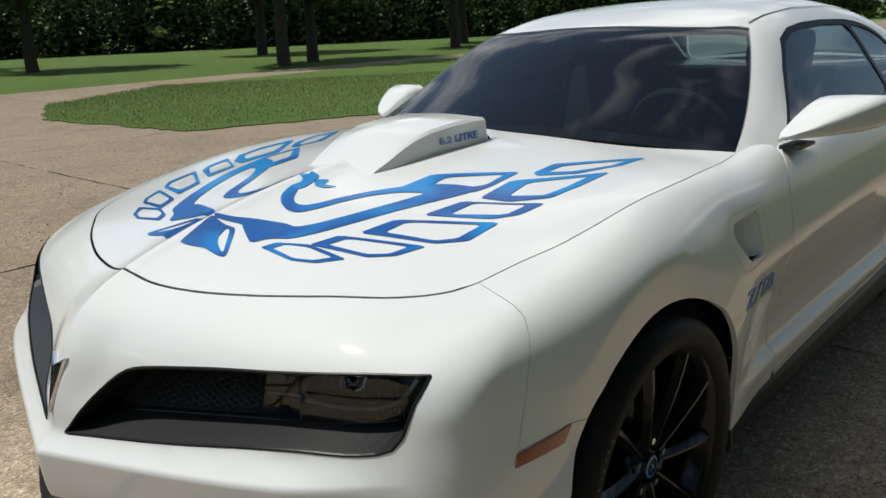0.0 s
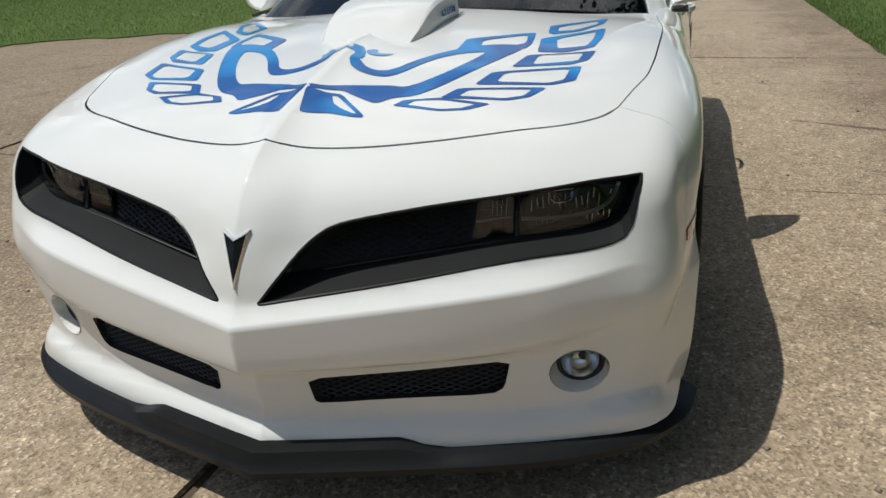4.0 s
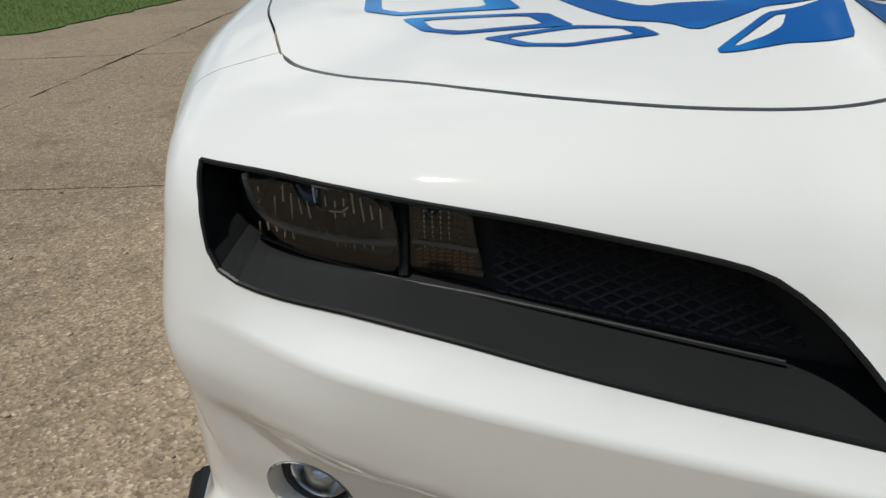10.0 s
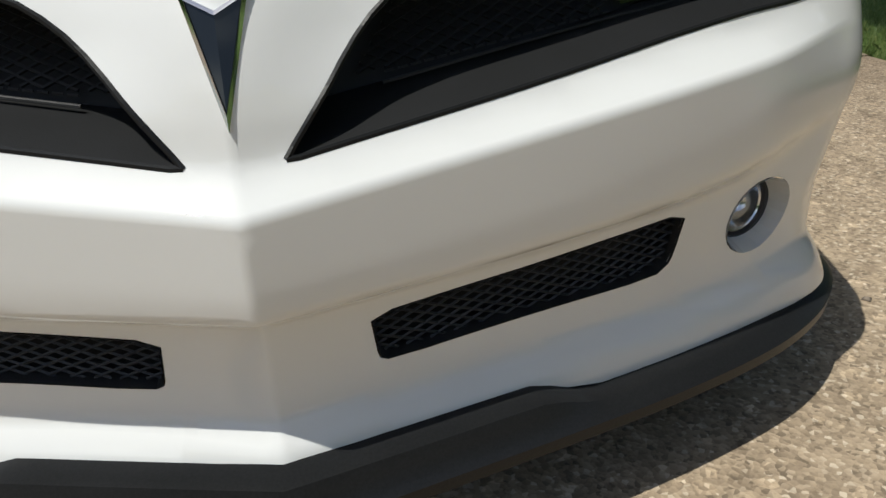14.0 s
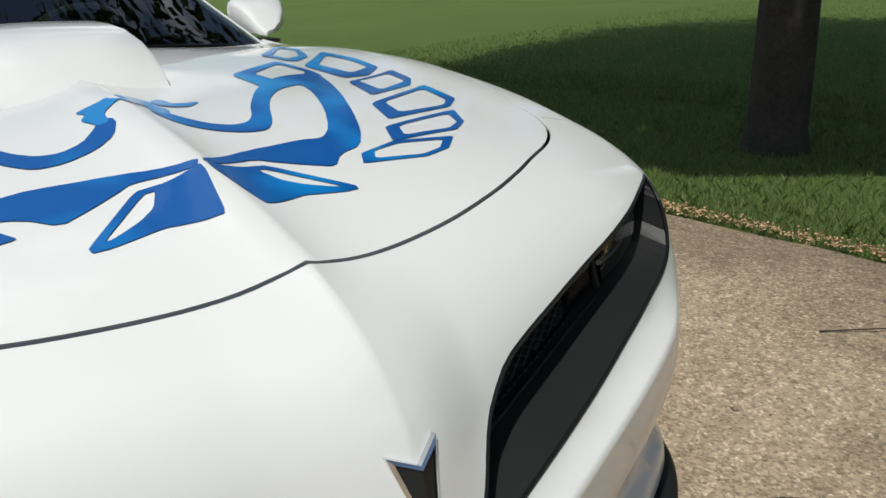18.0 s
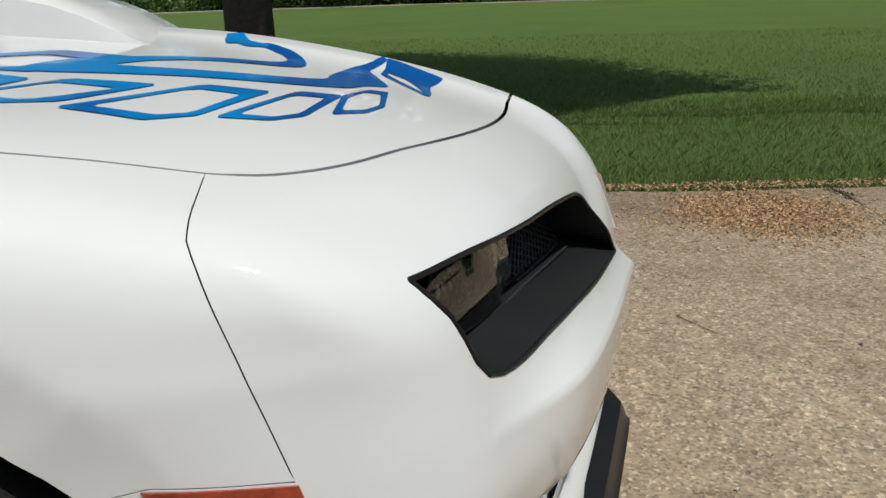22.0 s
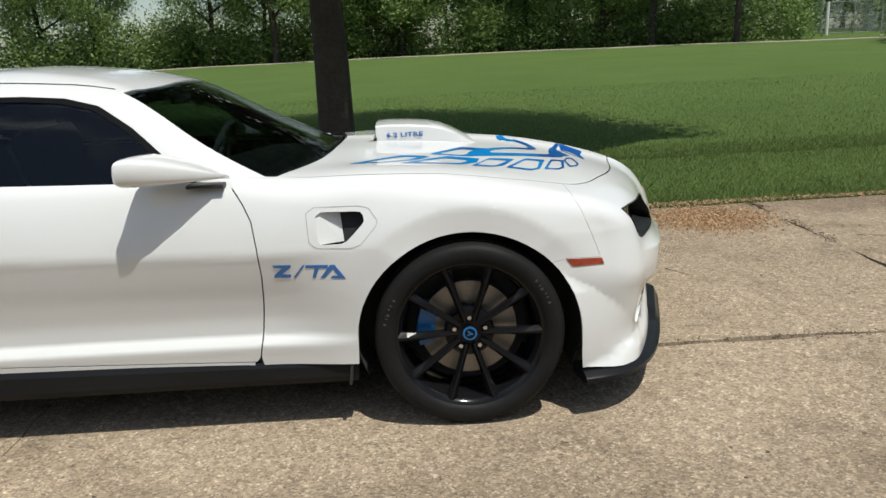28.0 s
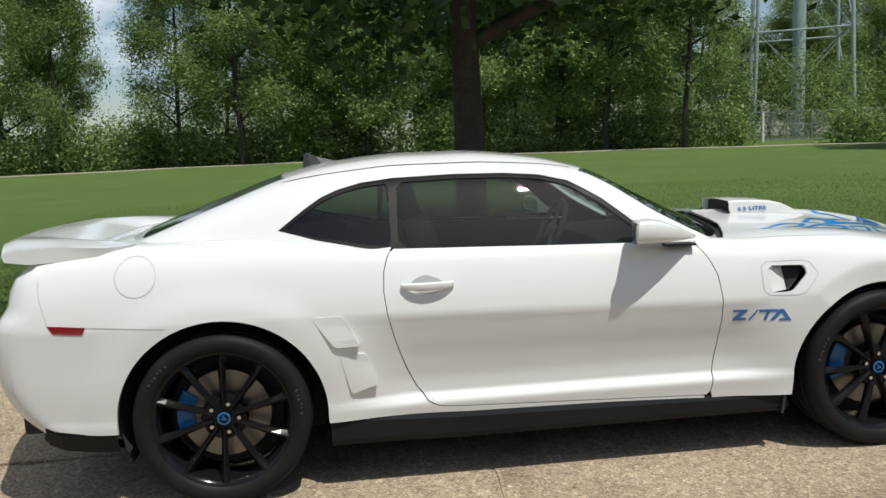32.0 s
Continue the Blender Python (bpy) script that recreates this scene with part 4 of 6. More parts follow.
vent_hole = side_uv(rounded([(0.895, 0.842), (1.052, 0.838), (1.064, 0.825), (1.066, 0.800), (0.995, 0.730), (0.900, 0.727)], 1, 0.12))
both("fender", [shrunk(fender_loop, 0.0008), vent_hole], on_side, body, paint, car, gap=0.015, lines=[side_uv([(1.426 + 0.476 * math.cos(t), 0.355 + 0.476 * math.sin(t)) for t in np.linspace(radians(42), radians(135), 40)])], label="flared white front fender")
for s in (1, -1):
    # side vent: a sloping floor that runs back into a dark slot
    p = flank([(0.895, 0.842), (0.900, 0.727), (0.990, 0.729), (0.978, 0.840), (1.066, 0.838), (1.066, 0.800), (0.995, 0.727)]) * (1, s, 1)
    inn = np.array([0, 0.045 * s, 0])
    vent = put("fender_vent", [p[0] - inn * 0.1, p[1] - inn * 0.1, p[2] - inn, p[3] - inn],
               [(0, 1, 2, 3)], paint, car, "white side vent with a dark slot", smooth=False)
    put("vent_roof", [p[0] - inn * 0.1, p[3] - inn, p[0] - inn], [(0, 1, 2)], paint, vent, smooth=False)
    put("vent_sill", [p[1] - inn * 0.1, p[1] - inn, p[2] - inn], [(0, 1, 2)], paint, vent, smooth=False)
    q = np.array([p[3] - inn * 0.95, p[2] - inn * 0.95, p[6] - inn * 0.9, p[5] - inn * 0.9, p[4] - inn * 0.9])
    put("slot", q, [(0, 1, 2, 3, 4)], gap_black, vent, smooth=False)
    ring = np.array(rounded(vent_out, 1, 0.14))
    pts = flank(dense(ring, 0.02))
    nn = slope(body, pts)
    bm = bmesh.new()
    k = len(pts)
    vs = [bm.verts.new(Vector((q + o * 0.0012) * (1, s, 1))) for q, o in zip(pts, nn)]
    cc = pts.mean(0)
    ws = [bm.verts.new(Vector((q + (q - cc) / np.linalg.norm(q - cc) * 0.0022 + o * 0.0012) * (1, s, 1))) for q, o in zip(pts, nn)]
    for j in range(k):
        bm.faces.new((vs[j], vs[(j + 1) % k], ws[(j + 1) % k], ws[j]))
    part("vent_joint", bm, material("panel_joint_grey", (0.42, 0.42, 0.41), 0.6) if s > 0 else bpy.data.materials["panel_joint_grey"], vent)
    # marker lamps
    ml = side_uv([(1.784, 0.625), (1.917, 0.617), (1.925, 0.595), (1.806, 0.596)])
    skin("side_marker", [ml], on_side, body, amber, car, 0.02, 0.003, 0.004, "amber-red side marker lamp", s < 0)

# doors, rear quarters
d_front = [(0.644, 0.30), (0.655, 0.36), (0.673, 0.50), (0.683, 0.62), (0.679, 0.72), (0.665, 0.82), (0.638, 0.88), (0.600, 0.935)]
d_top = [(0.56, 0.957), (0.36, 0.962), (0.0, 0.972), (-0.35, 0.983), (-0.705, 0.994)]
d_back = [(-0.735, 0.96), (-0.750, 0.91), (-0.755, 0.83), (-0.745, 0.74), (-0.715, 0.62), (-0.675, 0.50), (-0.632, 0.41), (-0.59, 0.355), (-0.55, 0.333), (-0.50, 0.325)]
d_low = [(-0.2, 0.313), (0.2, 0.298), (0.55, 0.286), (0.630, 0.284)]
door_loop = side_uv(d_front + d_top + d_back + d_low)
doors = both("door", [shrunk(door_loop, 0.0004)], on_side, body, paint, car, gap=0.018, lines=[side_uv(np.column_stack([np.linspace(0.66, -0.72, 40), np.linspace(0.703, 0.738, 40)]))], label="long white door")
arch_r = [(-1.420 + 0.415 * math.cos(t), 0.352 + 0.410 * math.sin(t)) for t in np.linspace(radians(-4), radians(184), 34)]
q_low = [(-0.552, 0.329), (-0.593, 0.351), (-0.635, 0.407), (-0.678, 0.498), (-0.718, 0.619), (-0.748, 0.740), (-0.758, 0.83), (-0.753, 0.91), (-0.738, 0.962), (-0.712, 1.0)]
q_rear = np.array([(-1.3, 0.735), (-1.7, 0.72), (-1.95, 0.70), (-2.08, 0.67)])
q_sill = [(-1.838, 0.325), (-1.95, 0.328), (-2.08, 0.35)]
quarter_loop = np.concatenate([side_uv([(0.62, 0.2795), (0.2, 0.2935), (-0.2, 0.3085), (-0.50, 0.3205)])[::1], side_uv(q_low), side_of(on_top(np.array([(-0.78, 0.80), (-0.95, 0.79), (-1.12, 0.775)]))), side_of(on_top(q_rear)), side_uv([(-2.13, 0.97), (-2.155, 0.90), (-2.195, 0.80), (-2.23, 0.65), (-2.222, 0.52), (-2.15, 0.38)]), side_uv(q_sill[::-1]), side_uv(arch_r[::-1]),
                               side_uv([(-1.005, 0.298), (-0.8, 0.302), (-0.55, 0.300), (0.0, 0.276), (0.62, 0.258)])])
quarters = both("rear_quarter", [quarter_loop], on_side, body, paint, car, gap=0.02, label="white rear quarter panel with haunch")
# deck, tail
deck_half = np.concatenate([smooth_line([(-1.25, 0.0), (-1.25, 0.55), (-1.3, 0.728), (-1.7, 0.713), (-1.95, 0.693), (-2.08, 0.66), (-2.14, 0.62)], 3), [(-2.21, 0.4), (-2.24, 0.0)]])
skin("trunk_deck", [np.concatenate([deck_half, (deck_half * (1, -1))[-2:0:-1]])], on_top, body, paint, car, 0.05, label="white trunk deck")


def on_tail(v):
    az, el = v[:, 0] / 0.85, v[:, 1] / 0.85
    return meet(body, (-1.55, 0, 0.55), np.column_stack([-np.cos(az) * np.cos(el), np.sin(az) * np.cos(el), np.sin(el)]), 1.6)


for s in (1, -1):
    bm = bmesh.new()
    q = flank([(-1.84, 0.335), (-1.95, 0.338), (-2.06, 0.35), (-2.12, 0.375)]) * (1, s, 1)
    rows_ = [[bm.verts.new(Vector(p) + Vector((0, o * s, z))) for o, z in ((-0.01, 0.0), (-0.004, -0.02), (-0.03, -0.09), (-0.2, -0.10))] for p in q]
    for p, q in zip(rows_, rows_[1:]):
        for k in range(3):
            bm.faces.new((p[k], p[k + 1], q[k + 1], q[k]))
    part("rear_valance", bm, splitter_black, car, "black lower rear valance")
tail_box = np.array([(-0.87, -0.24), (0.87, -0.24), (0.87, 0.38), (-0.87, 0.38)])
skin("rear_bumper", [tail_box], on_tail, body, paint, car, 0.05, -0.003, label="white rear bumper")

# cabin: roof with pillars, glass
ws_side = smooth_line([(0.165, 0.545), (0.30, 0.612), (0.46, 0.678), (0.60, 0.722), (0.735, 0.752)], 3)
ws_top = smooth_line([(0.25, 0.0), (0.243, 0.25), (0.22, 0.42), (0.165, 0.545)], 3)
ws_low = smooth_line([(0.735, 0.752), (0.80, 0.62), (0.88, 0.38), (0.93, 0.0)], 3)
ws_half = cabin_top_uv(np.concatenate([ws_top, ws_side[1:], ws_low[1:]]))
flip_v = np.array([1, -1]), np.array([0, 0.6 * math.pi])


def whole(h):
    """A half outline over the roof, closed on the other side."""
    m = h * flip_v[0] + flip_v[1]
    return np.concatenate([h, m[-2:0:-1]])


skin("windscreen", [shrunk(whole(ws_half), 0.004)], on_cabin, screen, tint, car, 0.05, -0.004, 0.0, "tinted windscreen")
bl_half = cabin_top_uv(np.concatenate([smooth_line([(-1.19, 0.0), (-1.18, 0.3), (-1.155, 0.455)], 3), smooth_line([(-1.5, 0.54), (-1.74, 0.58), (-1.80, 0.4), (-1.83, 0.0)], 3)]))
skin("rear_window", [shrunk(whole(bl_half), 0.004)], on_cabin, cabin, tint, car, 0.05, -0.004, 0.0, "tinted rear window")
door_glass = [(-0.668, 1.262), (-0.42, 1.269), (-0.19, 1.264), (-0.045, 1.252), (0.079, 1.222), (0.213, 1.140), (0.346, 1.027), (0.44, 0.965), (0.0, 0.974), (-0.35, 0.985), (-0.683, 0.998)]
quarter_glass = [(-0.705, 1.260), (-0.82, 1.250), (-0.917, 1.227), (-0.99, 1.198), (-1.063, 1.150), (-1.150, 1.090), (-1.019, 1.055), (-0.834, 1.019), (-0.712, 1.001)]
dlo = cabin_uv([(-0.69, 1.280), (-0.42, 1.286), (-0.19, 1.281), (-0.035, 1.268), (0.095, 1.236), (0.23, 1.153), (0.365, 1.038), (0.48, 0.95), (0.0, 0.955), (-0.35, 0.966), (-0.70, 0.982), (-0.834, 1.002), (-1.02, 1.041), (-1.178, 1.086), (-1.075, 1.162), (-0.998, 1.212), (-0.92, 1.243), (-0.82, 1.267)])
base = np.concatenate([cabin_uv([(0.70, 0.925), (0.45, 0.93), (0.0, 0.945), (-0.4, 0.955), (-0.75, 0.972), (-1.0, 1.00), (-1.3, 1.01)]), cabin_top_uv([(-1.72, 0.72), (-1.9, 0.66), (-1.93, 0.4), (-1.94, 0.0)])])
roof_half = np.concatenate([cabin_top_uv(np.concatenate([ws_top, ws_side[1:]])), base])
skin("roof", [whole(roof_half), whole(bl_half), dlo, (dlo * flip_v[0] + flip_v[1])], on_cabin, cabin, paint, car, 0.035, 0.0, 0.016, "white roof with slim pillars")
for s in (False, True):
    g1, g2 = rounded(cabin_uv(door_glass), 1, 0.1), rounded(cabin_uv(quarter_glass), 1, 0.1)
    skin("window_trim", [dlo, g1, g2], on_cabin, cabin, trim_black, car, 0.03, -0.003, 0.012, "black rubber window surround", s)
    for g, nm in ((g1, "door_window"), (g2, "quarter_window")):
        skin(nm, [g], on_cabin, cabin, side_tint, car, 0.05, -0.006, 0.0, "dark tinted side glass", s)
    # the dark joint along the roof edge
    line = cabin_uv([(0.13, 1.290), (0.0, 1.312), (-0.3, 1.333), (-0.7, 1.333), (-1.0, 1.305), (-1.16, 1.28)])
    rail = np.concatenate([line, (line + (0, -0.0032))[::-1]])
    skin("roof_joint", [rail], on_cabin, cabin, trim_black, car, 0.04, 0.002, 0.0, "thin dark roof joint", s)

# cowl, underbody, wheel wells
cowl = np.concatenate([smooth_line([(0.95, 0.0), (0.90, 0.40), (0.82, 0.62), (0.75, 0.76)], 4), [(0.62, 0.76), (0.66, 0.55), (0.72, 0.3), (0.74, 0.0)]])
cl = np.concatenate([cowl, (cowl * (1, -1))[-2:0:-1]])
skin("cowl", [cl], on_top, body, plastic, car, 0.06, -0.022, 0.0, "black plastic cowl under the windscreen")
bm = bmesh.new()
for sx, sy, sz, cx, cy, cz in ((1.98, 1.62, 0.16, 0.0, 0, 0.25), (1.05, 1.16, 0.46, 1.46, 0, 0.43), (1.25, 1.16, 0.66, -1.62, 0, 0.53), (0.20, 1.40, 0.34, 1.94, 0, 0.37), (0.3, 1.5, 0.4, -2.1, 0, 0.5)):
    box(bm, (sx, sy, sz), Matrix.Translation((cx, cy, cz)), 0.02)
part("underbody", bm, liner, car, "black underbody")
for hx, s in ((1.426, 1), (1.426, -1), (-1.42, 1), (-1.42, -1)):
    bm = bmesh.new()
    ring_o, ring_i = [], []
    for k in range(25):
        t = radians(-25 + 230 * k / 24)
        ring_o.append(bm.verts.new((hx + 0.425 * math.cos(t), 0.835 * s, 0.355 + 0.41 * math.sin(t))))
        ring_i.append(bm.verts.new((hx + 0.425 * math.cos(t), 0.56 * s, 0.355 + 0.41 * math.sin(t))))
    for k in range(24):
        bm.faces.new((ring_o[k], ring_o[k + 1], ring_i[k + 1], ring_i[k]))
    bm.faces.new(ring_i)
    part("wheel_liner", bm, liner, car, "black wheel arch liner", True)
# side skirts
for s in (1, -1):
    bm = bmesh.new()
    prof = [(0.80, 0.31), (0.862, 0.305), (0.874, 0.285), (0.876, 0.21), (0.866, 0.185), (0.80, 0.175)]
    rows_ = [[bm.verts.new((x, y * s, z + (0.008 if x < -0.5 else 0) + (-0.035 * (x + 1) / 2 if z > 0.25 else -0.0))) for y, z in prof] for x in np.linspace(-1.0, 1.0, 9)]
    for p, q in zip(rows_, rows_[1:]):
        for k in range(len(prof) - 1):
            bm.faces.new((p[k], p[k + 1], q[k + 1], q[k]))
    bm.faces.new(rows_[0])
    bm.faces.new(rows_[-1])
    bmesh.ops.recalc_face_normals(bm, faces=bm.faces)
    part("side_skirt", bm, splitter_black, car, "black side skirt below the door")
    bm = bmesh.new()
    box(bm, (0.012, 0.20, 0.20), Matrix.Translation((0.985, 0.79 * s, 0.275)) @ Matrix.Rotation(radians(8), 4, "Y"), 0.004)
    part("mud_flap", bm, plastic, car, "black mud flap behind the front wheel")

# splitter: a black lip swept round the nose
ln = smooth_line([(2.362, 0.0), (2.335, 0.1), (2.268, 0.34), (2.212, 0.52), (2.135, 0.70), (2.045, 0.82), (1.945, 0.887), (1.842, 0.908)], 5)
ln = np.concatenate([(ln * (1, -1))[:0:-1], ln])
dd = np.gradient(ln, axis=0)
nn = np.column_stack([dd[:, 1], -dd[:, 0]]) / np.linalg.norm(dd, axis=1)[:, None]
nn[len(ln) // 2] = (1, 0)
bm = bmesh.new()
rows_ = []
for (x, y), (nx, ny) in zip(ln, nn):
    a = abs(y)
    lift = 0.028 * (1 - float(step(0.30, 0.40, a)))
    out = 0.012 + 0.016
    prof = [(-0.10, 0.187 + lift), (0.0, 0.187 + lift), (out - 0.008, 0.184 + lift * 0.9), (out - 0.002, 0.178 + lift * 0.6), (out + 0.004, 0.176), (out + 0.012, 0.168), (out + 0.010, 0.150), (out - 0.03, 0.145), (-0.10, 0.145)]
    rows_.append([bm.verts.new((x + nx * o, y + ny * o, z)) for o, z in prof])
for p, q in zip(rows_, rows_[1:]):
    for k in range(len(prof) - 1):
        bm.faces.new((p[k], p[k + 1], q[k + 1], q[k]))
bm.faces.new(rows_[0])
bm.faces.new(rows_[-1])
bmesh.ops.recalc_face_normals(bm, faces=bm.faces)
part("front_splitter", bm, splitter_black, car, "satin black front splitter lip", True)

# hood scoop with its lettering
def scoop_rows(grow=0.0):
    out = []
    for x, h, w in ((1.09, 0.066, 0.158), (1.14, 0.071, 0.158), (1.24, 0.072, 0.157), (1.32, 0.069, 0.156), (1.38, 0.060, 0.154), (1.43, 0.044, 0.151), (1.48, 0.022, 0.145), (1.52, 0.004, 0.135), (1.55, -0.008, 0.125)):
        z0 = float(top_z(np.array([x]), np.array([w]))[0])
        zc = float(top_z(np.array([x]), np.array([0.0]))[0])
        half_ = [(w, z0 - 0.012), (w * 0.992, z0 + h * 0.30), (w * 0.965, z0 + h * 0.88), (w * 0.91, z0 + h * 1.0), (w * 0.4, max(z0 + h * 1.06, zc - 0.02 + h)), (0.0, max(z0 + h * 1.08, zc - 0.012 + h * 0.8))]
        out.append([(x, y, z) for y, z in half_] + [(x, -y, z) for y, z in half_[-2::-1]])
    return out


bm = bmesh.new()
rows_ = [[bm.verts.new(q) for q in r] for r in scoop_rows()]
for p, q in zip(rows_, rows_[1:]):
    for k in range(len(p) - 1):
        bm.faces.new((p[k], p[k + 1], q[k + 1], q[k]))
bmesh.ops.recalc_face_normals(bm, faces=bm.faces)
scoop = part("hood_scoop", bm, paint, car, "white raised hood scoop open to the rear", True)
r0 = scoop_rows()[0]
# a black sheet closes the opening, in place of the shade inside
bm = bmesh.new()
bm.faces.new([bm.verts.new((x + 0.03, y * 0.93, z - 0.006)) for x, y, z in r0])
part("scoop_opening", bm, gap_black, scoop, "black sheet for the shade in the scoop opening")
for s in (1, -1):
    bm = bmesh.new()
    q = r0[0]
    vs = [bm.verts.new(v) for v in ((1.075, 0.158 * s, q[2] + 0.016), (1.092, 0.160 * s, q[2] + 0.03), (1.094, 0.163 * s, q[2] + 0.014), (1.04, 0.165 * s, q[2] + 0.016))]
    bm.faces.new(vs)
    part("scoop_gap", bm, gap_black, scoop)


def lettering(name, text, height, stretch, m, mat, parent, label):
    cu = bpy.data.curves.new(name, "FONT")
    cu.body, cu.size, cu.extrude, cu.align_x, cu.align_y = text, height / 0.7, 0.0006, "CENTER", "CENTER"
    cu.offset = 0.0005
    tmp = bpy.data.objects.new(name, cu)
    me = bpy.data.meshes.new_from_object(tmp)
    bpy.data.objects.remove(tmp)
    me.transform(m @ Matrix.Diagonal((stretch, 1, 1, 1)))
    me.materials.clear()
    me.materials.append(mat)
    ob = new(name, me)
    ob.parent = parent
    return tagged(ob, label)


lettering("lettering", "6.2 LITRE", 0.0185, 1.55, pose(1.216, -0.1598, 1.022, 90 - 5, 0, 0), badge_blue, scoop, "blue lettering 6.2 LITRE")
lettering("lettering", "6.2 LITRE", 0.0185, 1.55, pose(1.216, 0.1598, 1.022, 90 - 5, 0, 180), badge_blue, scoop, "blue lettering 6.2 LITRE")

# the blue bird graphic, laid on the hood
feathers_rear = [
    ([(1.301, 0.479), (1.203, 0.471), (0.997, 0.625), (1.119, 0.620), (1.247, 0.568), (1.315, 0.497)], [(1.273, 0.502), (1.205, 0.498), (1.057, 0.601), (1.131, 0.603), (1.233, 0.551)]),
    ([(1.516, 0.483), (1.384, 0.472), (1.197, 0.634), (1.330, 0.638), (1.436, 0.624), (1.500, 0.553)], [(1.471, 0.530), (1.372, 0.514), (1.251, 0.612), (1.353, 0.614), (1.428, 0.603)]),
    ([(1.663, 0.442), (1.555, 0.465), (1.471, 0.633), (1.551, 0.622), (1.599, 0.583)], [(1.629, 0.488), (1.548, 0.492), (1.495, 0.604), (1.566, 0.596)]),
]
feathers_front = [
    ([(1.797, 0.378), (1.713, 0.404), (1.605, 0.611), (1.703, 0.607), (1.748, 0.554)], [(1.768, 0.424), (1.708, 0.434), (1.631, 0.586), (1.708, 0.580), (1.739, 0.546)]),
    ([(1.887, 0.317), (1.828, 0.346), (1.766, 0.547), (1.827, 0.517), (1.861, 0.470)], [(1.868, 0.354), (1.828, 0.373), (1.785, 0.517), (1.827, 0.501), (1.853, 0.461)]),
    ([(1.944, 0.221), (1.915, 0.238), (1.886, 0.319), (1.889, 0.437), (1.930, 0.391), (1.949, 0.332)], [(1.935, 0.249), (1.911, 0.264), (1.895, 0.321), (1.898, 0.407), (1.926, 0.377), (1.941, 0.331)]),
    ([(1.572, 0.275), (1.455, 0.275), (1.316, 0.447), (1.441, 0.456), (1.493, 0.447), (1.532, 0.392)], [(1.535, 0.331), (1.453, 0.321), (1.353, 0.430), (1.443, 0.440), (1.510, 0.391)]),
]
wing_poly = [(1.912, 0.0), (1.924, 0.008), (1.911, 0.036), (1.896, 0.081), (1.908, 0.103), (1.927, 0.143), (1.942, 0.178), (1.908, 0.207), (1.888, 0.256), (1.834, 0.296), (1.754, 0.338), (1.638, 0.391), (1.532, 0.432), (1.465, 0.447), (1.476, 0.388), (1.496, 0.344), (1.545, 0.288), (1.606, 0.240), (1.685, 0.190), (1.732, 0.168), (1.757, 0.146), (1.764, 0.119), (1.751, 0.088), (1.724, 0.064), (1.690, 0.040),
             (1.713, 0.026), (1.757, 0.046), (1.782, 0.080), (1.797, 0.125), (1.794, 0.160), (1.762, 0.186), (1.695, 0.218), (1.642, 0.250), (1.592, 0.296), (1.560, 0.358), (1.630, 0.341), (1.730, 0.299), (1.812, 0.252), (1.847, 0.219), (1.844, 0.180), (1.864, 0.086), (1.895, 0.030)]
tail_feather = ([(1.922, 0.004), (1.939, 0.004), (2.025, 0.024), (2.020, 0.045), (2.004, 0.090), (2.009, 0.150), (2.007, 0.168), (1.998, 0.169), (1.917, 0.086), (1.922, 0.050)], [(1.928, 0.080), (1.930, 0.066), (1.962, 0.082), (1.979, 0.106), (1.995, 0.143), (1.994, 0.151)])
for k in (False, True):
    for n_, (o, i) in enumerate(feathers_rear + feathers_front):
        q = np.array(o)
        skin("feather_graphic", [rounded(o, 1, 0.06), rounded(i, 1, 0.10)], on_top, body, decal_blue, hood, 0.03, 0.0018, 0.0, "blue outlined feather shape", k)
    skin("wing_graphic", [rounded(wing_poly, 1, 0.2)], on_top, body, decal_blue, hood, 0.03, 0.0018, 0.0, "blue wing shape", k)
    skin("tail_graphic", [rounded(tail_feather[0], 1, 0.1), rounded(tail_feather[1], 1, 0.15)], on_top, body, decal_blue, hood, 0.03, 0.0018, 0.0, "blue tail feather shape", k)
crest_shape = [(1.706, 0.052), (1.690, 0.058), (1.650, 0.048), (1.622, 0.034), (1.622, 0.011), (1.632, -0.015), (1.634, -0.041), (1.643, -0.060), (1.659, -0.050), (1.679, -0.064), (1.692, -0.058), (1.712, -0.052), (1.714, -0.036), (1.676, -0.030), (1.660, -0.004), (1.664, 0.018), (1.678, 0.030), (1.716, 0.026)]
beak_shape = [(1.640, 0.048), (1.656, 0.053), (1.667, 0.069), (1.665, 0.101), (1.640, 0.128), (1.648, 0.097), (1.646, 0.078), (1.628, 0.076), (1.622, 0.068)]
skin("beak_graphic", [rounded(beak_shape, 1, 0.15)], on_top, body, decal_light, hood, 0.03, 0.0022, 0.0, "light blue hooked beak shape")
skin("crest_graphic", [rounded(crest_shape, 1, 0.15)], on_top, body, decal_light, hood, 0.03, 0.0022, 0.0, "light blue hooked crest shape")

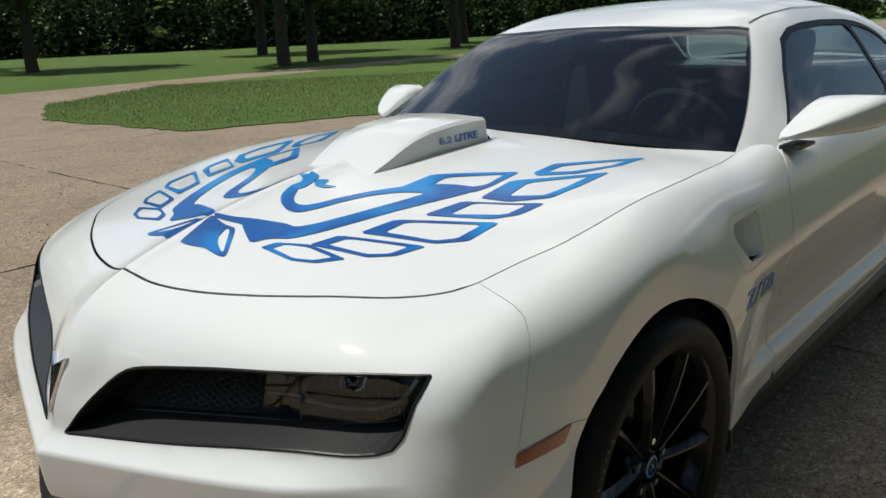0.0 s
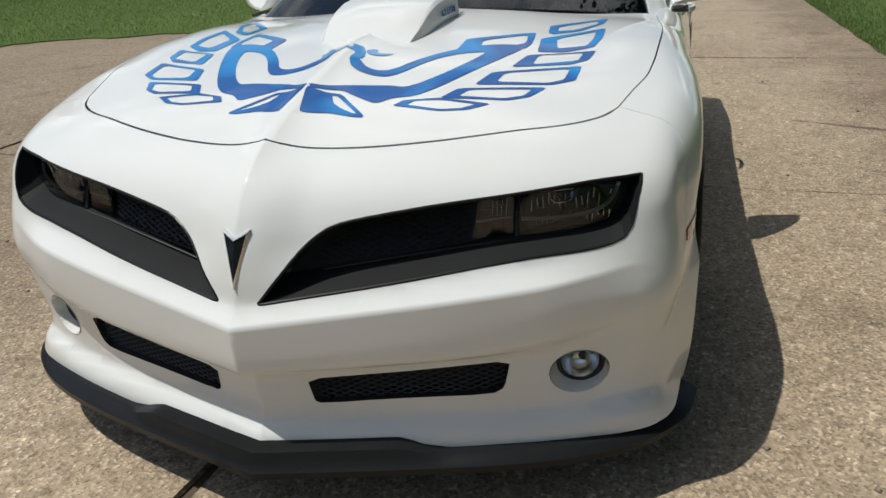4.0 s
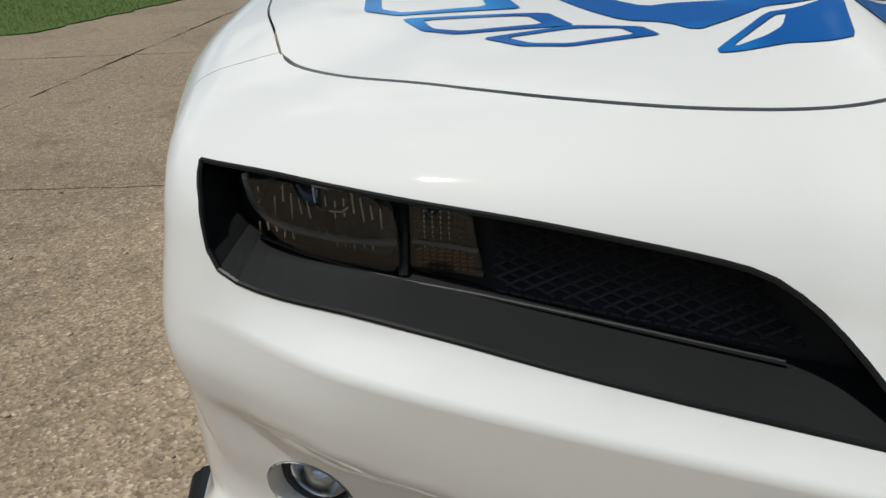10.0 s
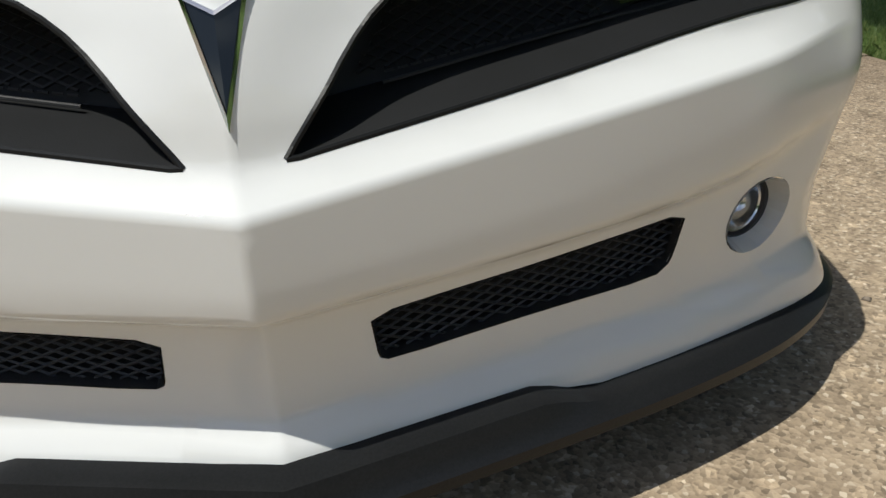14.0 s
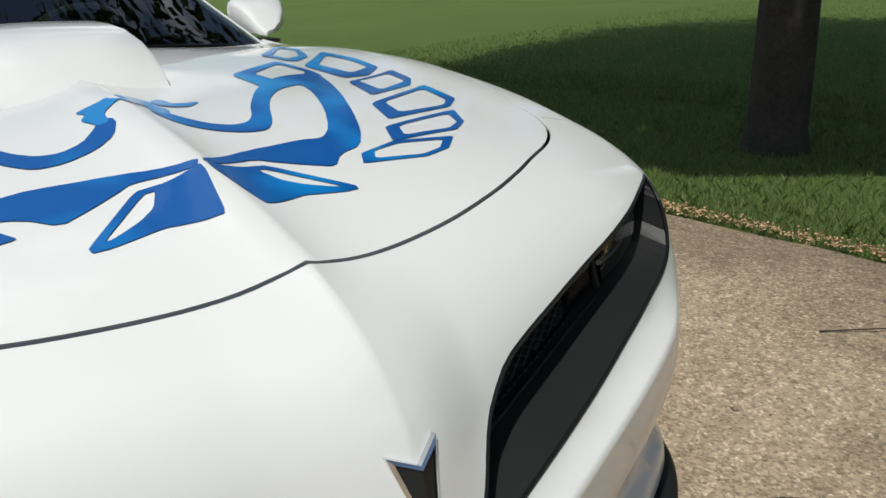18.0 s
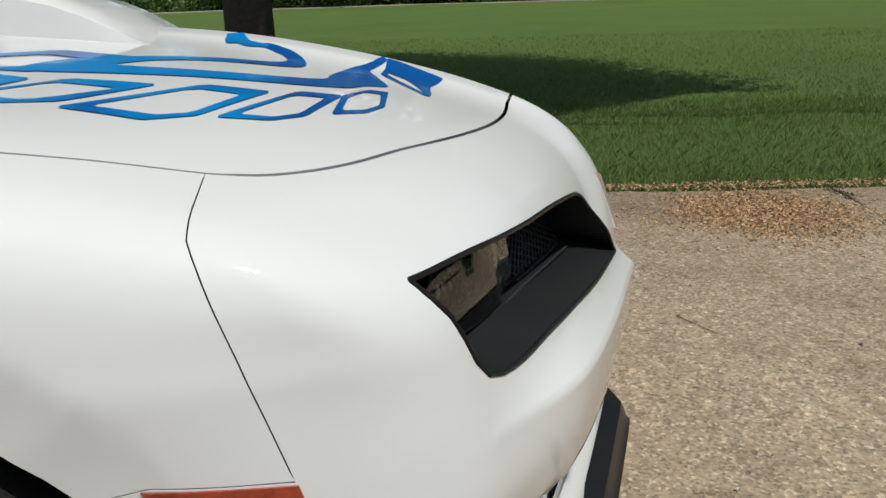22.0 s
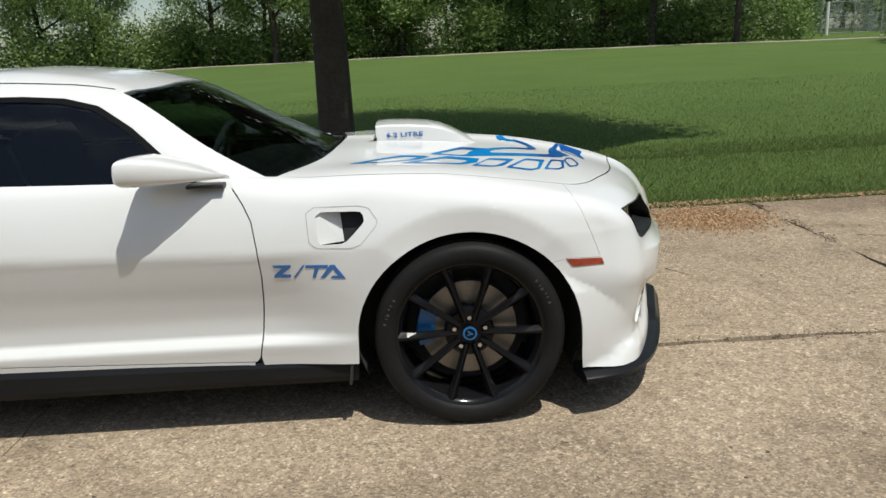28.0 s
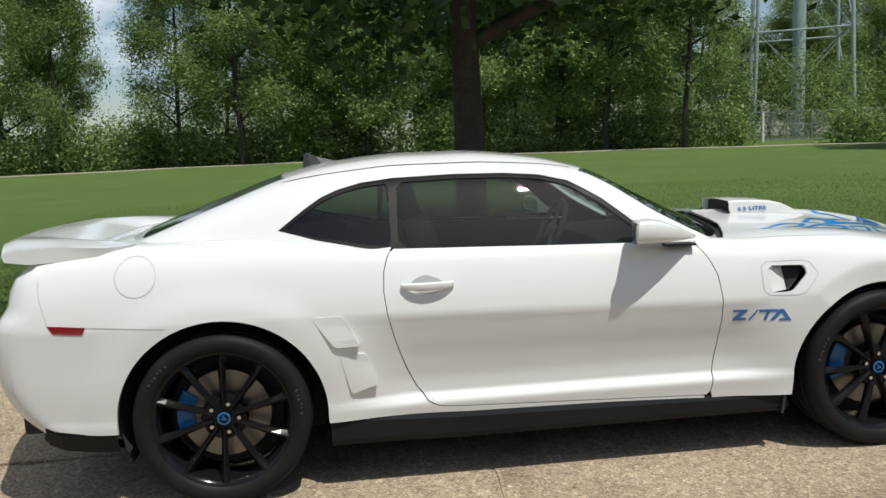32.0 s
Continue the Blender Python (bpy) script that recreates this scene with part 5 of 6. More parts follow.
# side badges, drawn as plain bars
def badge_shapes(s):
    bars = ([(0.730, 0.662), (0.795, 0.660), (0.795, 0.652), (0.760, 0.625), (0.792, 0.623), (0.790, 0.611), (0.730, 0.614), (0.733, 0.624), (0.765, 0.650), (0.733, 0.652)],
            [(0.800, 0.611), (0.808, 0.611), (0.845, 0.657), (0.837, 0.657)],
            [(0.848, 0.657), (0.930, 0.655), (0.925, 0.643), (0.895, 0.644), (0.880, 0.608), (0.868, 0.608), (0.880, 0.645), (0.846, 0.646)],
            [(0.897, 0.606), (0.935, 0.655), (0.952, 0.655), (0.988, 0.603), (0.935, 0.605), (0.94, 0.614), (0.962, 0.613), (0.945, 0.640), (0.912, 0.606)])
    for b in bars:
        b = np.array(b)
        if s > 0:
            b = np.column_stack([1.758 - b[:, 0], b[:, 1]])
        skin("badge_bar", [side_uv(b)], on_side, body, badge_blue, car, 0.03, 0.002, 0.002, "blue badge bar on the fender", s < 0)


badge_shapes(1)
badge_shapes(-1)

# mirrors
for s in (1, -1):
    bm = bmesh.new()
    rows_ = []
    for x, y, h, ry in ((0.590, 0.838, 0.010, 0.018), (0.555, 0.856, 0.028, 0.045), (0.48, 0.890, 0.062, 0.073), (0.40, 0.918, 0.092, 0.094), (0.345, 0.928, 0.104, 0.101), (0.296, 0.930, 0.102, 0.101), (0.286, 0.930, 0.088, 0.090)):
        z, rz = 0.974 + h / 2, h / 2
        ring = []
        for k in range(20):
            t = 2 * math.pi * k / 20
            c, sn = math.cos(t), math.sin(t)
            e = 0.46
            ring.append(bm.verts.new((x - 0.035 * c * (ry / 0.12), (y + ry * math.copysign(abs(c) ** e, c)) * s, z + rz * math.copysign(abs(sn) ** e, sn) * (1.0 - 0.12 * c) + 0.008 * c)))
        rows_.append(ring)
    for p, q in zip(rows_, rows_[1:]):
        for k in range(20):
            bm.faces.new((p[k], p[(k + 1) % 20], q[(k + 1) % 20], q[k]))
    bm.faces.new(rows_[0])
    bmesh.ops.recalc_face_normals(bm, faces=bm.faces)
    mir = part("door_mirror", bm, paint, car, "white door mirror", True)
    bm = bmesh.new()
    bm.faces.new([bm.verts.new((0.297 - 0.03 * math.cos(t), (0.930 + 0.084 * math.cos(t)) * s, 1.030 + 0.042 * math.sin(t))) for t in np.linspace(0, 2 * math.pi, 17)[:-1]])
    part("mirror_glass", bm, chrome, mir, "mirror glass")
    bm = bmesh.new()
    box(bm, (0.13, 0.06, 0.012), Matrix.Translation((0.515, 0.845 * s, 0.951)), 0.004)
    part("mirror_base", bm, plastic, mir, "black mirror base")

# rear spoiler
bm = bmesh.new()
rows_ = []
for y in np.linspace(-0.80, 0.80, 33):
    a = abs(y)
    tip = -2.40 + 0.25 * a * a
    start = -2.02 + 0.27 * float(step(0.38, 0.70, a)) - 0.10 * float(step(0.74, 0.80, a))
    zt = 1.088 - 0.030 * float(step(0.55, 0.80, a))
    zs = float(top_z(np.array([start]), np.array([a]))[0])
    prof = [(start, zs + 0.002), (start * 0.5 + tip * 0.5, (zs + zt) / 2 + 0.016), (tip + 0.05, zt + 0.004), (tip, zt - 0.012), (tip + 0.008, zt - 0.034), (tip + 0.10, zt - 0.048), (start - 0.04, zs - 0.04)]
    rows_.append([bm.verts.new((x, y, z)) for x, z in prof])
for p, q in zip(rows_, rows_[1:]):
    for k in range(7):
        bm.faces.new((p[k], p[(k + 1) % 7], q[(k + 1) % 7], q[k]))
bm.faces.new(rows_[0])
bm.faces.new(rows_[-1])
bmesh.ops.recalc_face_normals(bm, faces=bm.faces)
part("rear_spoiler", bm, paint, car, "white ducktail rear spoiler", True)
# roof antenna
bm = bmesh.new()
rows_ = [[bm.verts.new((x, y, z)) for x, y, z in ((x0, 0.02 * w, z0), (x1, 0.004, z1), (x1, -0.004, z1), (x0, -0.02 * w, z0))] for x0, w, z0, x1, z1 in
         ((-0.93, 0.2, 1.36, -0.945, 1.364), (-1.0, 1.0, 1.345, -1.03, 1.385), (-1.06, 1.0, 1.335, -1.075, 1.408), (-1.10, 0.6, 1.33, -1.09, 1.40))]
for p, q in zip(rows_, rows_[1:]):
    for k in range(3):
        bm.faces.new((p[k], p[k + 1], q[k + 1], q[k]))
bm.faces.new(rows_[-1])
bmesh.ops.recalc_face_normals(bm, faces=bm.faces)
part("roof_antenna", bm, plastic, car, "black shark-fin antenna")

# door handles, fuel flap, rear markers, quarter louvres
for s in (1, -1):
    # the cup is a flat patch; the recess's shade is its grey colour
    cup = rounded([(-0.64, 0.868), (-0.585, 0.892), (-0.52, 0.866), (-0.50, 0.842), (-0.545, 0.812), (-0.60, 0.812), (-0.65, 0.838)], 2)
    hc = skin("door_handle", [side_uv(cup)], on_side, body, material("handle_cup_shade", (0.42, 0.42, 0.415), 0.4) if s > 0 else bpy.data.materials["handle_cup_shade"], car, 0.02, 0.0016, 0.0, "white pull handle over a flat cup with painted shade", s < 0)
    bm = bmesh.new()
    pts = flank([(x, 0.848) for x in np.linspace(-0.685, -0.47, 9)])
    rows_ = []
    for k, q in enumerate(pts):
        o = 0.006 + 0.028 * math.sin(math.pi * k / 8) ** 0.6
        w = 0.013 + 0.003 * math.sin(math.pi * k / 8)
        rows_.append([bm.verts.new((q[0], (q[1] + o + dx * 0.7) * s, q[2] + dz * w)) for dx, dz in ((0, 1), (0.012, 0.6), (0.015, -0.3), (0.008, -1), (-0.008, -0.9), (-0.012, 0.5))])
    for p, q in zip(rows_, rows_[1:]):
        for k in range(6):
            bm.faces.new((p[k], p[(k + 1) % 6], q[(k + 1) % 6], q[k]))
    bm.faces.new(rows_[0])
    bm.faces.new(rows_[-1])
    bmesh.ops.recalc_face_normals(bm, faces=bm.faces)
    part("pull", bm, paint, hc, "white door pull", True)
    ms = side_uv([(-2.062, 0.778), (-1.917, 0.766), (-1.930, 0.738), (-2.04, 0.748)])
    skin("rear_marker", [ms], on_side, body, red_lens, car, 0.02, 0.003, 0.004, "dark red rear side marker", s < 0)
    for lou in ([(-1.056, 0.748), (-0.929, 0.744), (-0.863, 0.622), (-0.966, 0.618)], [(-0.950, 0.588), (-0.845, 0.584), (-0.798, 0.452), (-0.908, 0.415)]):
        uv = side_uv(lou)
        v, f = sheet([rounded(uv, 1, 0.06)], 0.03)
        p = on_side(v)
        t = (p[:, 0] - p[:, 0].min()) / np.ptp(p[:, 0])
        n = slope(body, p)
        up = (p[:, 2].max() - p[:, 2]) / np.ptp(p[:, 2])
        lo_ = p + n * (0.001 + 0.017 * step(0.1, 0.9, up) * t + 0.007 * t)[:, None]
        e = rim_edges(f)
        verts = np.concatenate([lo_, p]) * (1, s, 1)
        put("quarter_louvre", verts, f.tolist() + [(b, a, a + len(p), b + len(p)) for a, b in e.tolist()], paint, car, "white quarter panel louvre", smooth=False)
    ring_uv = [(-1.726 + 0.079 * math.cos(t), 0.946 + 0.079 * math.sin(t)) for t in np.linspace(0, 2 * math.pi, 41)[:-1]]
    ring_in = [(-1.726 + 0.0768 * math.cos(t), 0.946 + 0.0768 * math.sin(t)) for t in np.linspace(0, 2 * math.pi, 41)[:-1]]
    skin("fuel_flap_joint", [side_uv(ring_uv), side_uv(ring_in)], on_side, body, bpy.data.materials["panel_joint_grey"], car, 0.05, 0.0012, 0.0, "round fuel flap outline", s < 0)

# rear bumper joint behind the wheel
for s in (False, True):
    for ln_ in ([(-1.62, 0.742), (-1.76, 0.752), (-1.93, 0.764)], [(-2.062, 0.778), (-2.080, 0.836), (-2.095, 0.90), (-2.098, 0.95)]):
        q = smooth_line(ln_, 4)
        o = np.array([0.0, 0.0024]) if ln_[0][0] > -2 else np.array([0.0024, 0.0])
        skin("panel_joint", [side_uv(np.concatenate([q, (q + o)[::-1]]))], on_side, body, bpy.data.materials["panel_joint_grey"], car, 0.05, 0.0012, 0.0, "thin bumper joint", s)

# wheels
def build_wheel():
    """One wheel at the origin, its face towards -y."""
    bm = bmesh.new()
    lathe(bm, [(0.276, 0.115), (0.268, 0.10), (0.252, 0.06), (0.246, -0.04), (0.254, -0.088), (0.268, -0.108), (0.279, -0.114), (0.282, -0.106), (0.276, -0.10)], 72)
    wheel = part("wheel", bm, wheel_black, None, "gloss black alloy wheel on a low tyre", True)
    bm = bmesh.new()
    lathe(bm, [(0.272, -0.104), (0.280, -0.118), (0.296, -0.128), (0.316, -0.131), (0.334, -0.126), (0.346, -0.112), (0.3525, -0.095), (0.3525, -0.062), (0.347, -0.060), (0.347, -0.053), (0.3535, -0.050), (0.354, -0.008), (0.348, -0.006),
               (0.348, 0.004), (0.354, 0.006), (0.3535, 0.050), (0.347, 0.053), (0.347, 0.060), (0.3525, 0.062), (0.3525, 0.095), (0.346, 0.112), (0.333, 0.126), (0.30, 0.131), (0.266, 0.118), (0.258, 0.10)], 96)
    part("tyre", bm, rubber, wheel, "black low-profile tyre", True)
    for k in range(5):
        for d in (-1, 1):
            bm = bmesh.new()
            rows_ = []
            for t in np.linspace(0, 1, 7):
                r = 0.045 + t * 0.226
                ang = radians(90 + 36 + 72 * k) + d * (0.30 + 0.012 * t)
                w = 0.0150 + 0.009 * t * t - 0.004 * math.sin(math.pi * t)
                y = -0.080 - 0.024 * math.sin(t * 1.5)
                c, s_ = math.cos(ang), math.sin(ang)
                rows_.append([bm.verts.new((r * c - s_ * o, yy, r * s_ + c * o)) for o, yy in ((-w, y + 0.012), (-w * 0.22, y - 0.004), (w * 0.22, y - 0.004), (w, y + 0.012), (w * 0.9, y + 0.036), (-w * 0.9, y + 0.036))])
            for p, q in zip(rows_, rows_[1:]):
                for j in range(6):
                    bm.faces.new((p[j], p[(j + 1) % 6], q[(j + 1) % 6], q[j]))
            bmesh.ops.recalc_face_normals(bm, faces=bm.faces)
            part("spoke", bm, wheel_black, wheel)
    bm = bmesh.new()
    lathe(bm, [(0.001, -0.070), (0.062, -0.070), (0.086, -0.074), (0.094, -0.060), (0.094, -0.03), (0.001, -0.02)], 48)
    part("hub", bm, wheel_black, wheel, "", True)
    bm = bmesh.new()
    lathe(bm, [(0.001, -0.088), (0.024, -0.087), (0.028, -0.082), (0.030, -0.070)], 32)
    cap = part("centre_cap", bm, wheel_black, wheel, "black centre cap with a blue mark", True)
    bm = bmesh.new()
    lathe(bm, [(0.020, -0.0885), (0.0265, -0.0875)], 32)
    part("cap_ring", bm, caliper_blue, cap, "blue ring mark")
    bm = bmesh.new()
    for x, z, w, h, r in ((0.0, 0.003, 0.020, 0.005, 35), (-0.003, -0.004, 0.016, 0.004, -30), (0.005, -0.003, 0.012, 0.004, 10)):
        box(bm, (w, 0.002, h), Matrix.Translation((x, -0.089, z)) @ Matrix.Rotation(radians(r), 4, "Y"))
    part("cap_mark", bm, caliper_blue, cap, "blue mark")
    for k in range(5):
        bm = bmesh.new()
        a = radians(90 + 72 * k)
        tube(bm, (0.060 * math.cos(a), -0.066, 0.060 * math.sin(a)), (0.060 * math.cos(a), -0.086, 0.060 * math.sin(a)), 0.0105, 0.0085, 6)
        part("lug_nut", bm, chrome, wheel, "bright lug nut")
    bm = bmesh.new()
    lathe(bm, [(0.09, -0.012), (0.182, -0.012), (0.184, -0.006), (0.184, 0.012), (0.182, 0.018), (0.09, 0.018)], 64)
    part("brake_disc", bm, steel, wheel, "grey brake disc", True)
    bm = bmesh.new()
    lathe(bm, [(0.001, 0.04), (0.230, 0.045)], 48)
    part("inner_shield", bm, liner, wheel)
    # faint raised marks on the sidewall
    for a0 in (22, 150):
        bm = bmesh.new()
        for k, (u, v) in enumerate(((0.010, 0.007), (0.010, 0.004), (0.006, 0.007), (0.010, 0.008), (0.008, 0.004), (0.010, 0.007))):
            a = radians(a0 + k * 3.4 + (k % 2) * 0.6)
            box(bm, (u, 0.0014, v), Matrix.Rotation(-a, 4, "Y") @ Matrix.Translation((0.314 + 0.002 * (k % 3), -0.1308, 0)))
        tagged(part("sidewall_mark", bm, material("tyre_mark_grey", (0.06, 0.06, 0.06), 0.6) if "tyre_mark_grey" not in bpy.data.materials else bpy.data.materials["tyre_mark_grey"], wheel), "pale raised marks", kind="stuff")
    return wheel


def caliper(at, s, parent):
    bm = bmesh.new()
    rows_ = []
    for k in range(9):
        a = radians(180 - 34 + 52 * k / 8)
        c, sn = math.cos(a), math.sin(a)
        rows_.append([bm.verts.new((at[0] + r * c, at[1] + y * s, at[2] + r * sn)) for r, y in ((0.13, 0.026), (0.195, 0.026), (0.20, 0.0), (0.195, -0.04), (0.13, -0.04))])
    for p, q in zip(rows_, rows_[1:]):
        for j in range(5):
            bm.faces.new((p[j], p[(j + 1) % 5], q[(j + 1) % 5], q[j]))
    bm.faces.new(rows_[0])
    bm.faces.new(rows_[-1])
    bmesh.ops.recalc_face_normals(bm, faces=bm.faces)
    part("brake_caliper", bm, caliper_blue, parent, "blue brake caliper", True)


first = build_wheel()
spots = ((1.426, -0.80, 0), (-1.426, -0.80, 20), (1.426, 0.80, 188), (-1.426, 0.80, 171))
for k, (x, y, spin) in enumerate(spots):
    turn = pose(x, y, 0.3535, 0, 0, 180 if y > 0 else 0) @ pose(0, 0, 0, 0, spin if y < 0 else spin - 180, 0)
    w_ = first if k == 0 else copy_thing(first, turn)
    if k == 0:
        w_.matrix_basis = turn
for w_ in [o for o in bpy.data.objects if o.name.split(".")[0] == "wheel"]:
    w_.parent = car
for x, y, _ in spots:
    caliper((x, y, 0.3535), 1 if y > 0 else -1, car)

# wipers
for pts in (((0.93, 0.05, 1.0), (0.90, 0.40, 0.985), (0.815, 0.60, 0.965)), ((0.90, -0.62, 0.955), (0.90, -0.30, 0.985), (0.93, -0.02, 1.0))):
    bm = bmesh.new()
    for a, b in zip(pts, pts[1:]):
        tube(bm, a, b, 0.007, n=8)
    part("wiper", bm, trim_black, car, "black windscreen wiper", True)

# cabin fittings seen through the glass
bm = bmesh.new()
rows_ = []
for x, z in ((0.84, 0.93), (0.70, 0.955), (0.50, 0.955), (0.34, 0.92), (0.30, 0.80), (0.34, 0.55), (0.8, 0.5)):
    rows_.append([bm.verts.new((x, y, z - 0.04 * (abs(y) / 0.72) ** 2)) for y in np.linspace(-0.70, 0.70, 13)])
for p, q in zip(rows_, rows_[1:]):
    for k in range(12):
        bm.faces.new((p[k], p[k + 1], q[k + 1], q[k]))
part("dashboard", bm, cloth, car, "dark grey dashboard", True)
bm = bmesh.new()
for k in range(28):
    a0, a1 = 2 * math.pi * k / 28, 2 * math.pi * (k + 1) / 28
    m = pose(0.27, 0.37, 0.905, 0, -66, 0)
    tube(bm, m @ Vector((0.185 * math.cos(a0), 0.185 * math.sin(a0), 0)), m @ Vector((0.185 * math.cos(a1), 0.185 * math.sin(a1), 0)), 0.0155, n=8)
for a0 in (0, 130, 230):
    tube(bm, m @ Vector((0, 0, 0)), m @ Vector((0.18 * math.cos(radians(a0)), 0.18 * math.sin(radians(a0)), 0)), 0.014, n=8)
bmesh.ops.create_uvsphere(bm, u_segments=14, v_segments=8, radius=0.055, matrix=m @ Matrix.Diagonal((1, 1, 0.5, 1)))
part("steering_wheel", bm, grey_cloth, car, "grey steering wheel", True)
for y in (0.37, -0.37):
    bm = bmesh.new()
    box(bm, (0.52, 0.50, 0.16), Matrix.Translation((-0.15, y, 0.50)), 0.05)
    seat = part("seat", bm, cloth, car, "dark leather front seat", True)
    bm = bmesh.new()
    box(bm, (0.14, 0.50, 0.62), Matrix.Translation((-0.50, y, 0.80)) @ Matrix.Rotation(radians(-18), 4, "Y"), 0.05)
    part("backrest", bm, cloth, seat, "", True)
    bm = bmesh.new()
    box(bm, (0.10, 0.27, 0.17), Matrix.Translation((-0.62, y, 1.165)) @ Matrix.Rotation(radians(-12), 4, "Y"), 0.04)
    part("headrest", bm, grey_cloth, seat, "grey headrest", True)
bm = bmesh.new()
box(bm, (0.16, 1.2, 0.55), Matrix.Translation((-1.25, 0, 0.78)) @ Matrix.Rotation(radians(-25), 4, "Y"), 0.05)
part("rear_seat", bm, cloth, car, "dark rear seat", True)
bm = bmesh.new()
box(bm, (0.55, 1.15, 0.03), Matrix.Translation((-1.52, 0, 1.03)), 0.01)
part("parcel_shelf", bm, cloth, car, "dark parcel shelf")
bm = bmesh.new()
box(bm, (0.03, 0.24, 0.07), Matrix.Translation((0.22, 0.0, 1.235)), 0.012)
part("rear_view_mirror", bm, plastic, car, "black rear-view mirror")
for s in (1, -1):
    bm = bmesh.new()
    vs = [bm.verts.new(v) for v in ((0.62, 0.80 * s, 0.30), (0.62, 0.765 * s, 0.93), (-0.9, 0.775 * s, 0.965), (-0.9, 0.80 * s, 0.30))]
    bm.faces.new(vs)
    part("door_card", bm, cloth, car, "dark door lining")
v, f = sheet([whole(roof_half), whole(bl_half), dlo, (dlo * flip_v[0] + flip_v[1])], 0.08)
p = on_cabin(v)
p = p - slope(cabin, p) * 0.03
put("headliner", p, f.tolist(), cloth, car, "dark headliner")
# ---- trees ----
def leaf_quads(centres, size, spread, count, seed, flat=0.6):
    """Small leaf blades scattered round twig ends."""
    r = np.random.default_rng(seed)
    n = len(centres) * count
    c = np.repeat(centres, count, 0) + r.normal(0, spread, (n, 3))
    a = r.normal(0, 1, (n, 3)) * (1, 1, flat)
    a /= np.linalg.norm(a, axis=1)[:, None]
    b = np.cross(a, r.normal(0, 1, (n, 3)))
    b /= np.linalg.norm(b, axis=1)[:, None]
    s = size * r.uniform(0.6, 1.3, n)[:, None]
    verts = np.stack([c - a * s, c + b * s * 0.55, c + a * s, c - b * s * 0.55], 1).reshape(-1, 3)
    return verts, np.arange(4 * n).reshape(n, 4)


def limb(bm, pts, r0, r1, n=8):
    rows = []
    for k, p in enumerate(pts):
        t = k / (len(pts) - 1)
        r = r0 * (1 - t) + r1 * t
        d = (Vector(pts[min(k + 1, len(pts) - 1)]) - Vector(pts[max(k - 1, 0)])).normalized()
        x = d.cross(Vector((0.3, 1, 0.1))).normalized()
        y = d.cross(x)
        rows.append([bm.verts.new(Vector(p) + (x * math.cos(2 * math.pi * j / n) + y * math.sin(2 * math.pi * j / n)) * r * (1 + 0.10 * noise.noise((j * 2.1, k * 1.3, r0 * 50)))) for j in range(n)])
    for p, q in zip(rows, rows[1:]):
        for j in range(n):
            bm.faces.new((p[j], p[(j + 1) % n], q[(j + 1) % n], q[j]))
    bm.faces.new(rows[-1])


def quick_mesh(name, verts, faces, mat):
    me = bpy.data.meshes.new(name)
    me.vertices.add(len(verts))
    me.vertices.foreach_set("co", np.asarray(verts, np.float32).ravel())
    me.loops.add(faces.size)
    me.loops.foreach_set("vertex_index", faces.ravel().astype(np.int32))
    me.polygons.add(len(faces))
    me.polygons.foreach_set("loop_start", np.arange(0, faces.size, faces.shape[1], dtype=np.int32))
    me.materials.append(mat)
    me.update(calc_edges=True)
    return me


def tree_meshes(seed, height, bole, radius, trunk_r, leaf, clumps, per, mat, shape=None, lean=0.0, drift=0.0):
    r = np.random.default_rng(seed)
    bm = bmesh.new()
    tops = []
    spine = [(lean * z * 0.05 + 0.06 * r.normal(), 0.06 * r.normal(), z) for z in np.linspace(-0.2, height * 0.8, 8)]
    spine[0] = (0, 0, -0.2)
    spine[1] = (0, 0, spine[1][2])
    limb(bm, [(0, 0, -0.25), (0, 0, 0.0), (0, 0, 0.12)] + spine[1:], trunk_r * 1.35, trunk_r * 0.18, 12)
    for k in range(13):
        z = bole + (height * 0.72 - bole) * (k / 12) ** 1.1
        a = k * 2.4 + r.uniform(-0.4, 0.4)
        ln = radius * (1.05 - 0.55 * (k / 12)) * r.uniform(0.75, 1.05)
        p0 = Vector((lean * z * 0.05, 0, z))
        pts = [p0 + Vector((math.cos(a), math.sin(a), 0.55)) * ln * t + Vector((0, 0, -0.25 * ln * t * t)) + Vector(r.normal(0, 0.05, 3)) * t * ln * 0.4 for t in np.linspace(0, 0.95, 5)]
        limb(bm, pts, trunk_r * (0.5 - 0.25 * k / 12), trunk_r * 0.06, 6)
        tops += [np.array(p) for p in pts[2:]]
    cz = (bole + height) / 2
    c = r.normal(0, 1, (clumps * 3, 3))
    c /= np.linalg.norm(c, axis=1)[:, None]
    c *= r.uniform(0.35, 1.0, (len(c), 1)) ** 0.5
    wob = np.array([1 + 0.35 * noise.noise((q[0] * 1.6 + seed, q[1] * 1.6, q[2] * 1.6)) for q in c])
    c = c * wob[:, None] * (radius, radius, (height - bole) / 2) + (drift, 0, cz)
    c = c[:clumps]
    c = np.concatenate([c, np.array(tops)])
    if shape is not None:
        c = c[shape(c)]
    v, f = leaf_quads(c, leaf, radius * (0.075 if clumps > 200 else 0.115), per, seed + 9)
    if shape is not None:
        ok = shape(v[f].mean(1))
        f = f[ok]
        v = v[f].reshape(-1, 3)
        f = np.arange(len(v)).reshape(-1, 4)
    tm = bpy.data.meshes.new("trunk")
    bm.to_mesh(tm)
    bm.free()
    tm.materials.append(bark)
    tm.polygons.foreach_set("use_smooth", [True] * len(tm.polygons))
    return tm, quick_mesh("crown", v, f, mat)


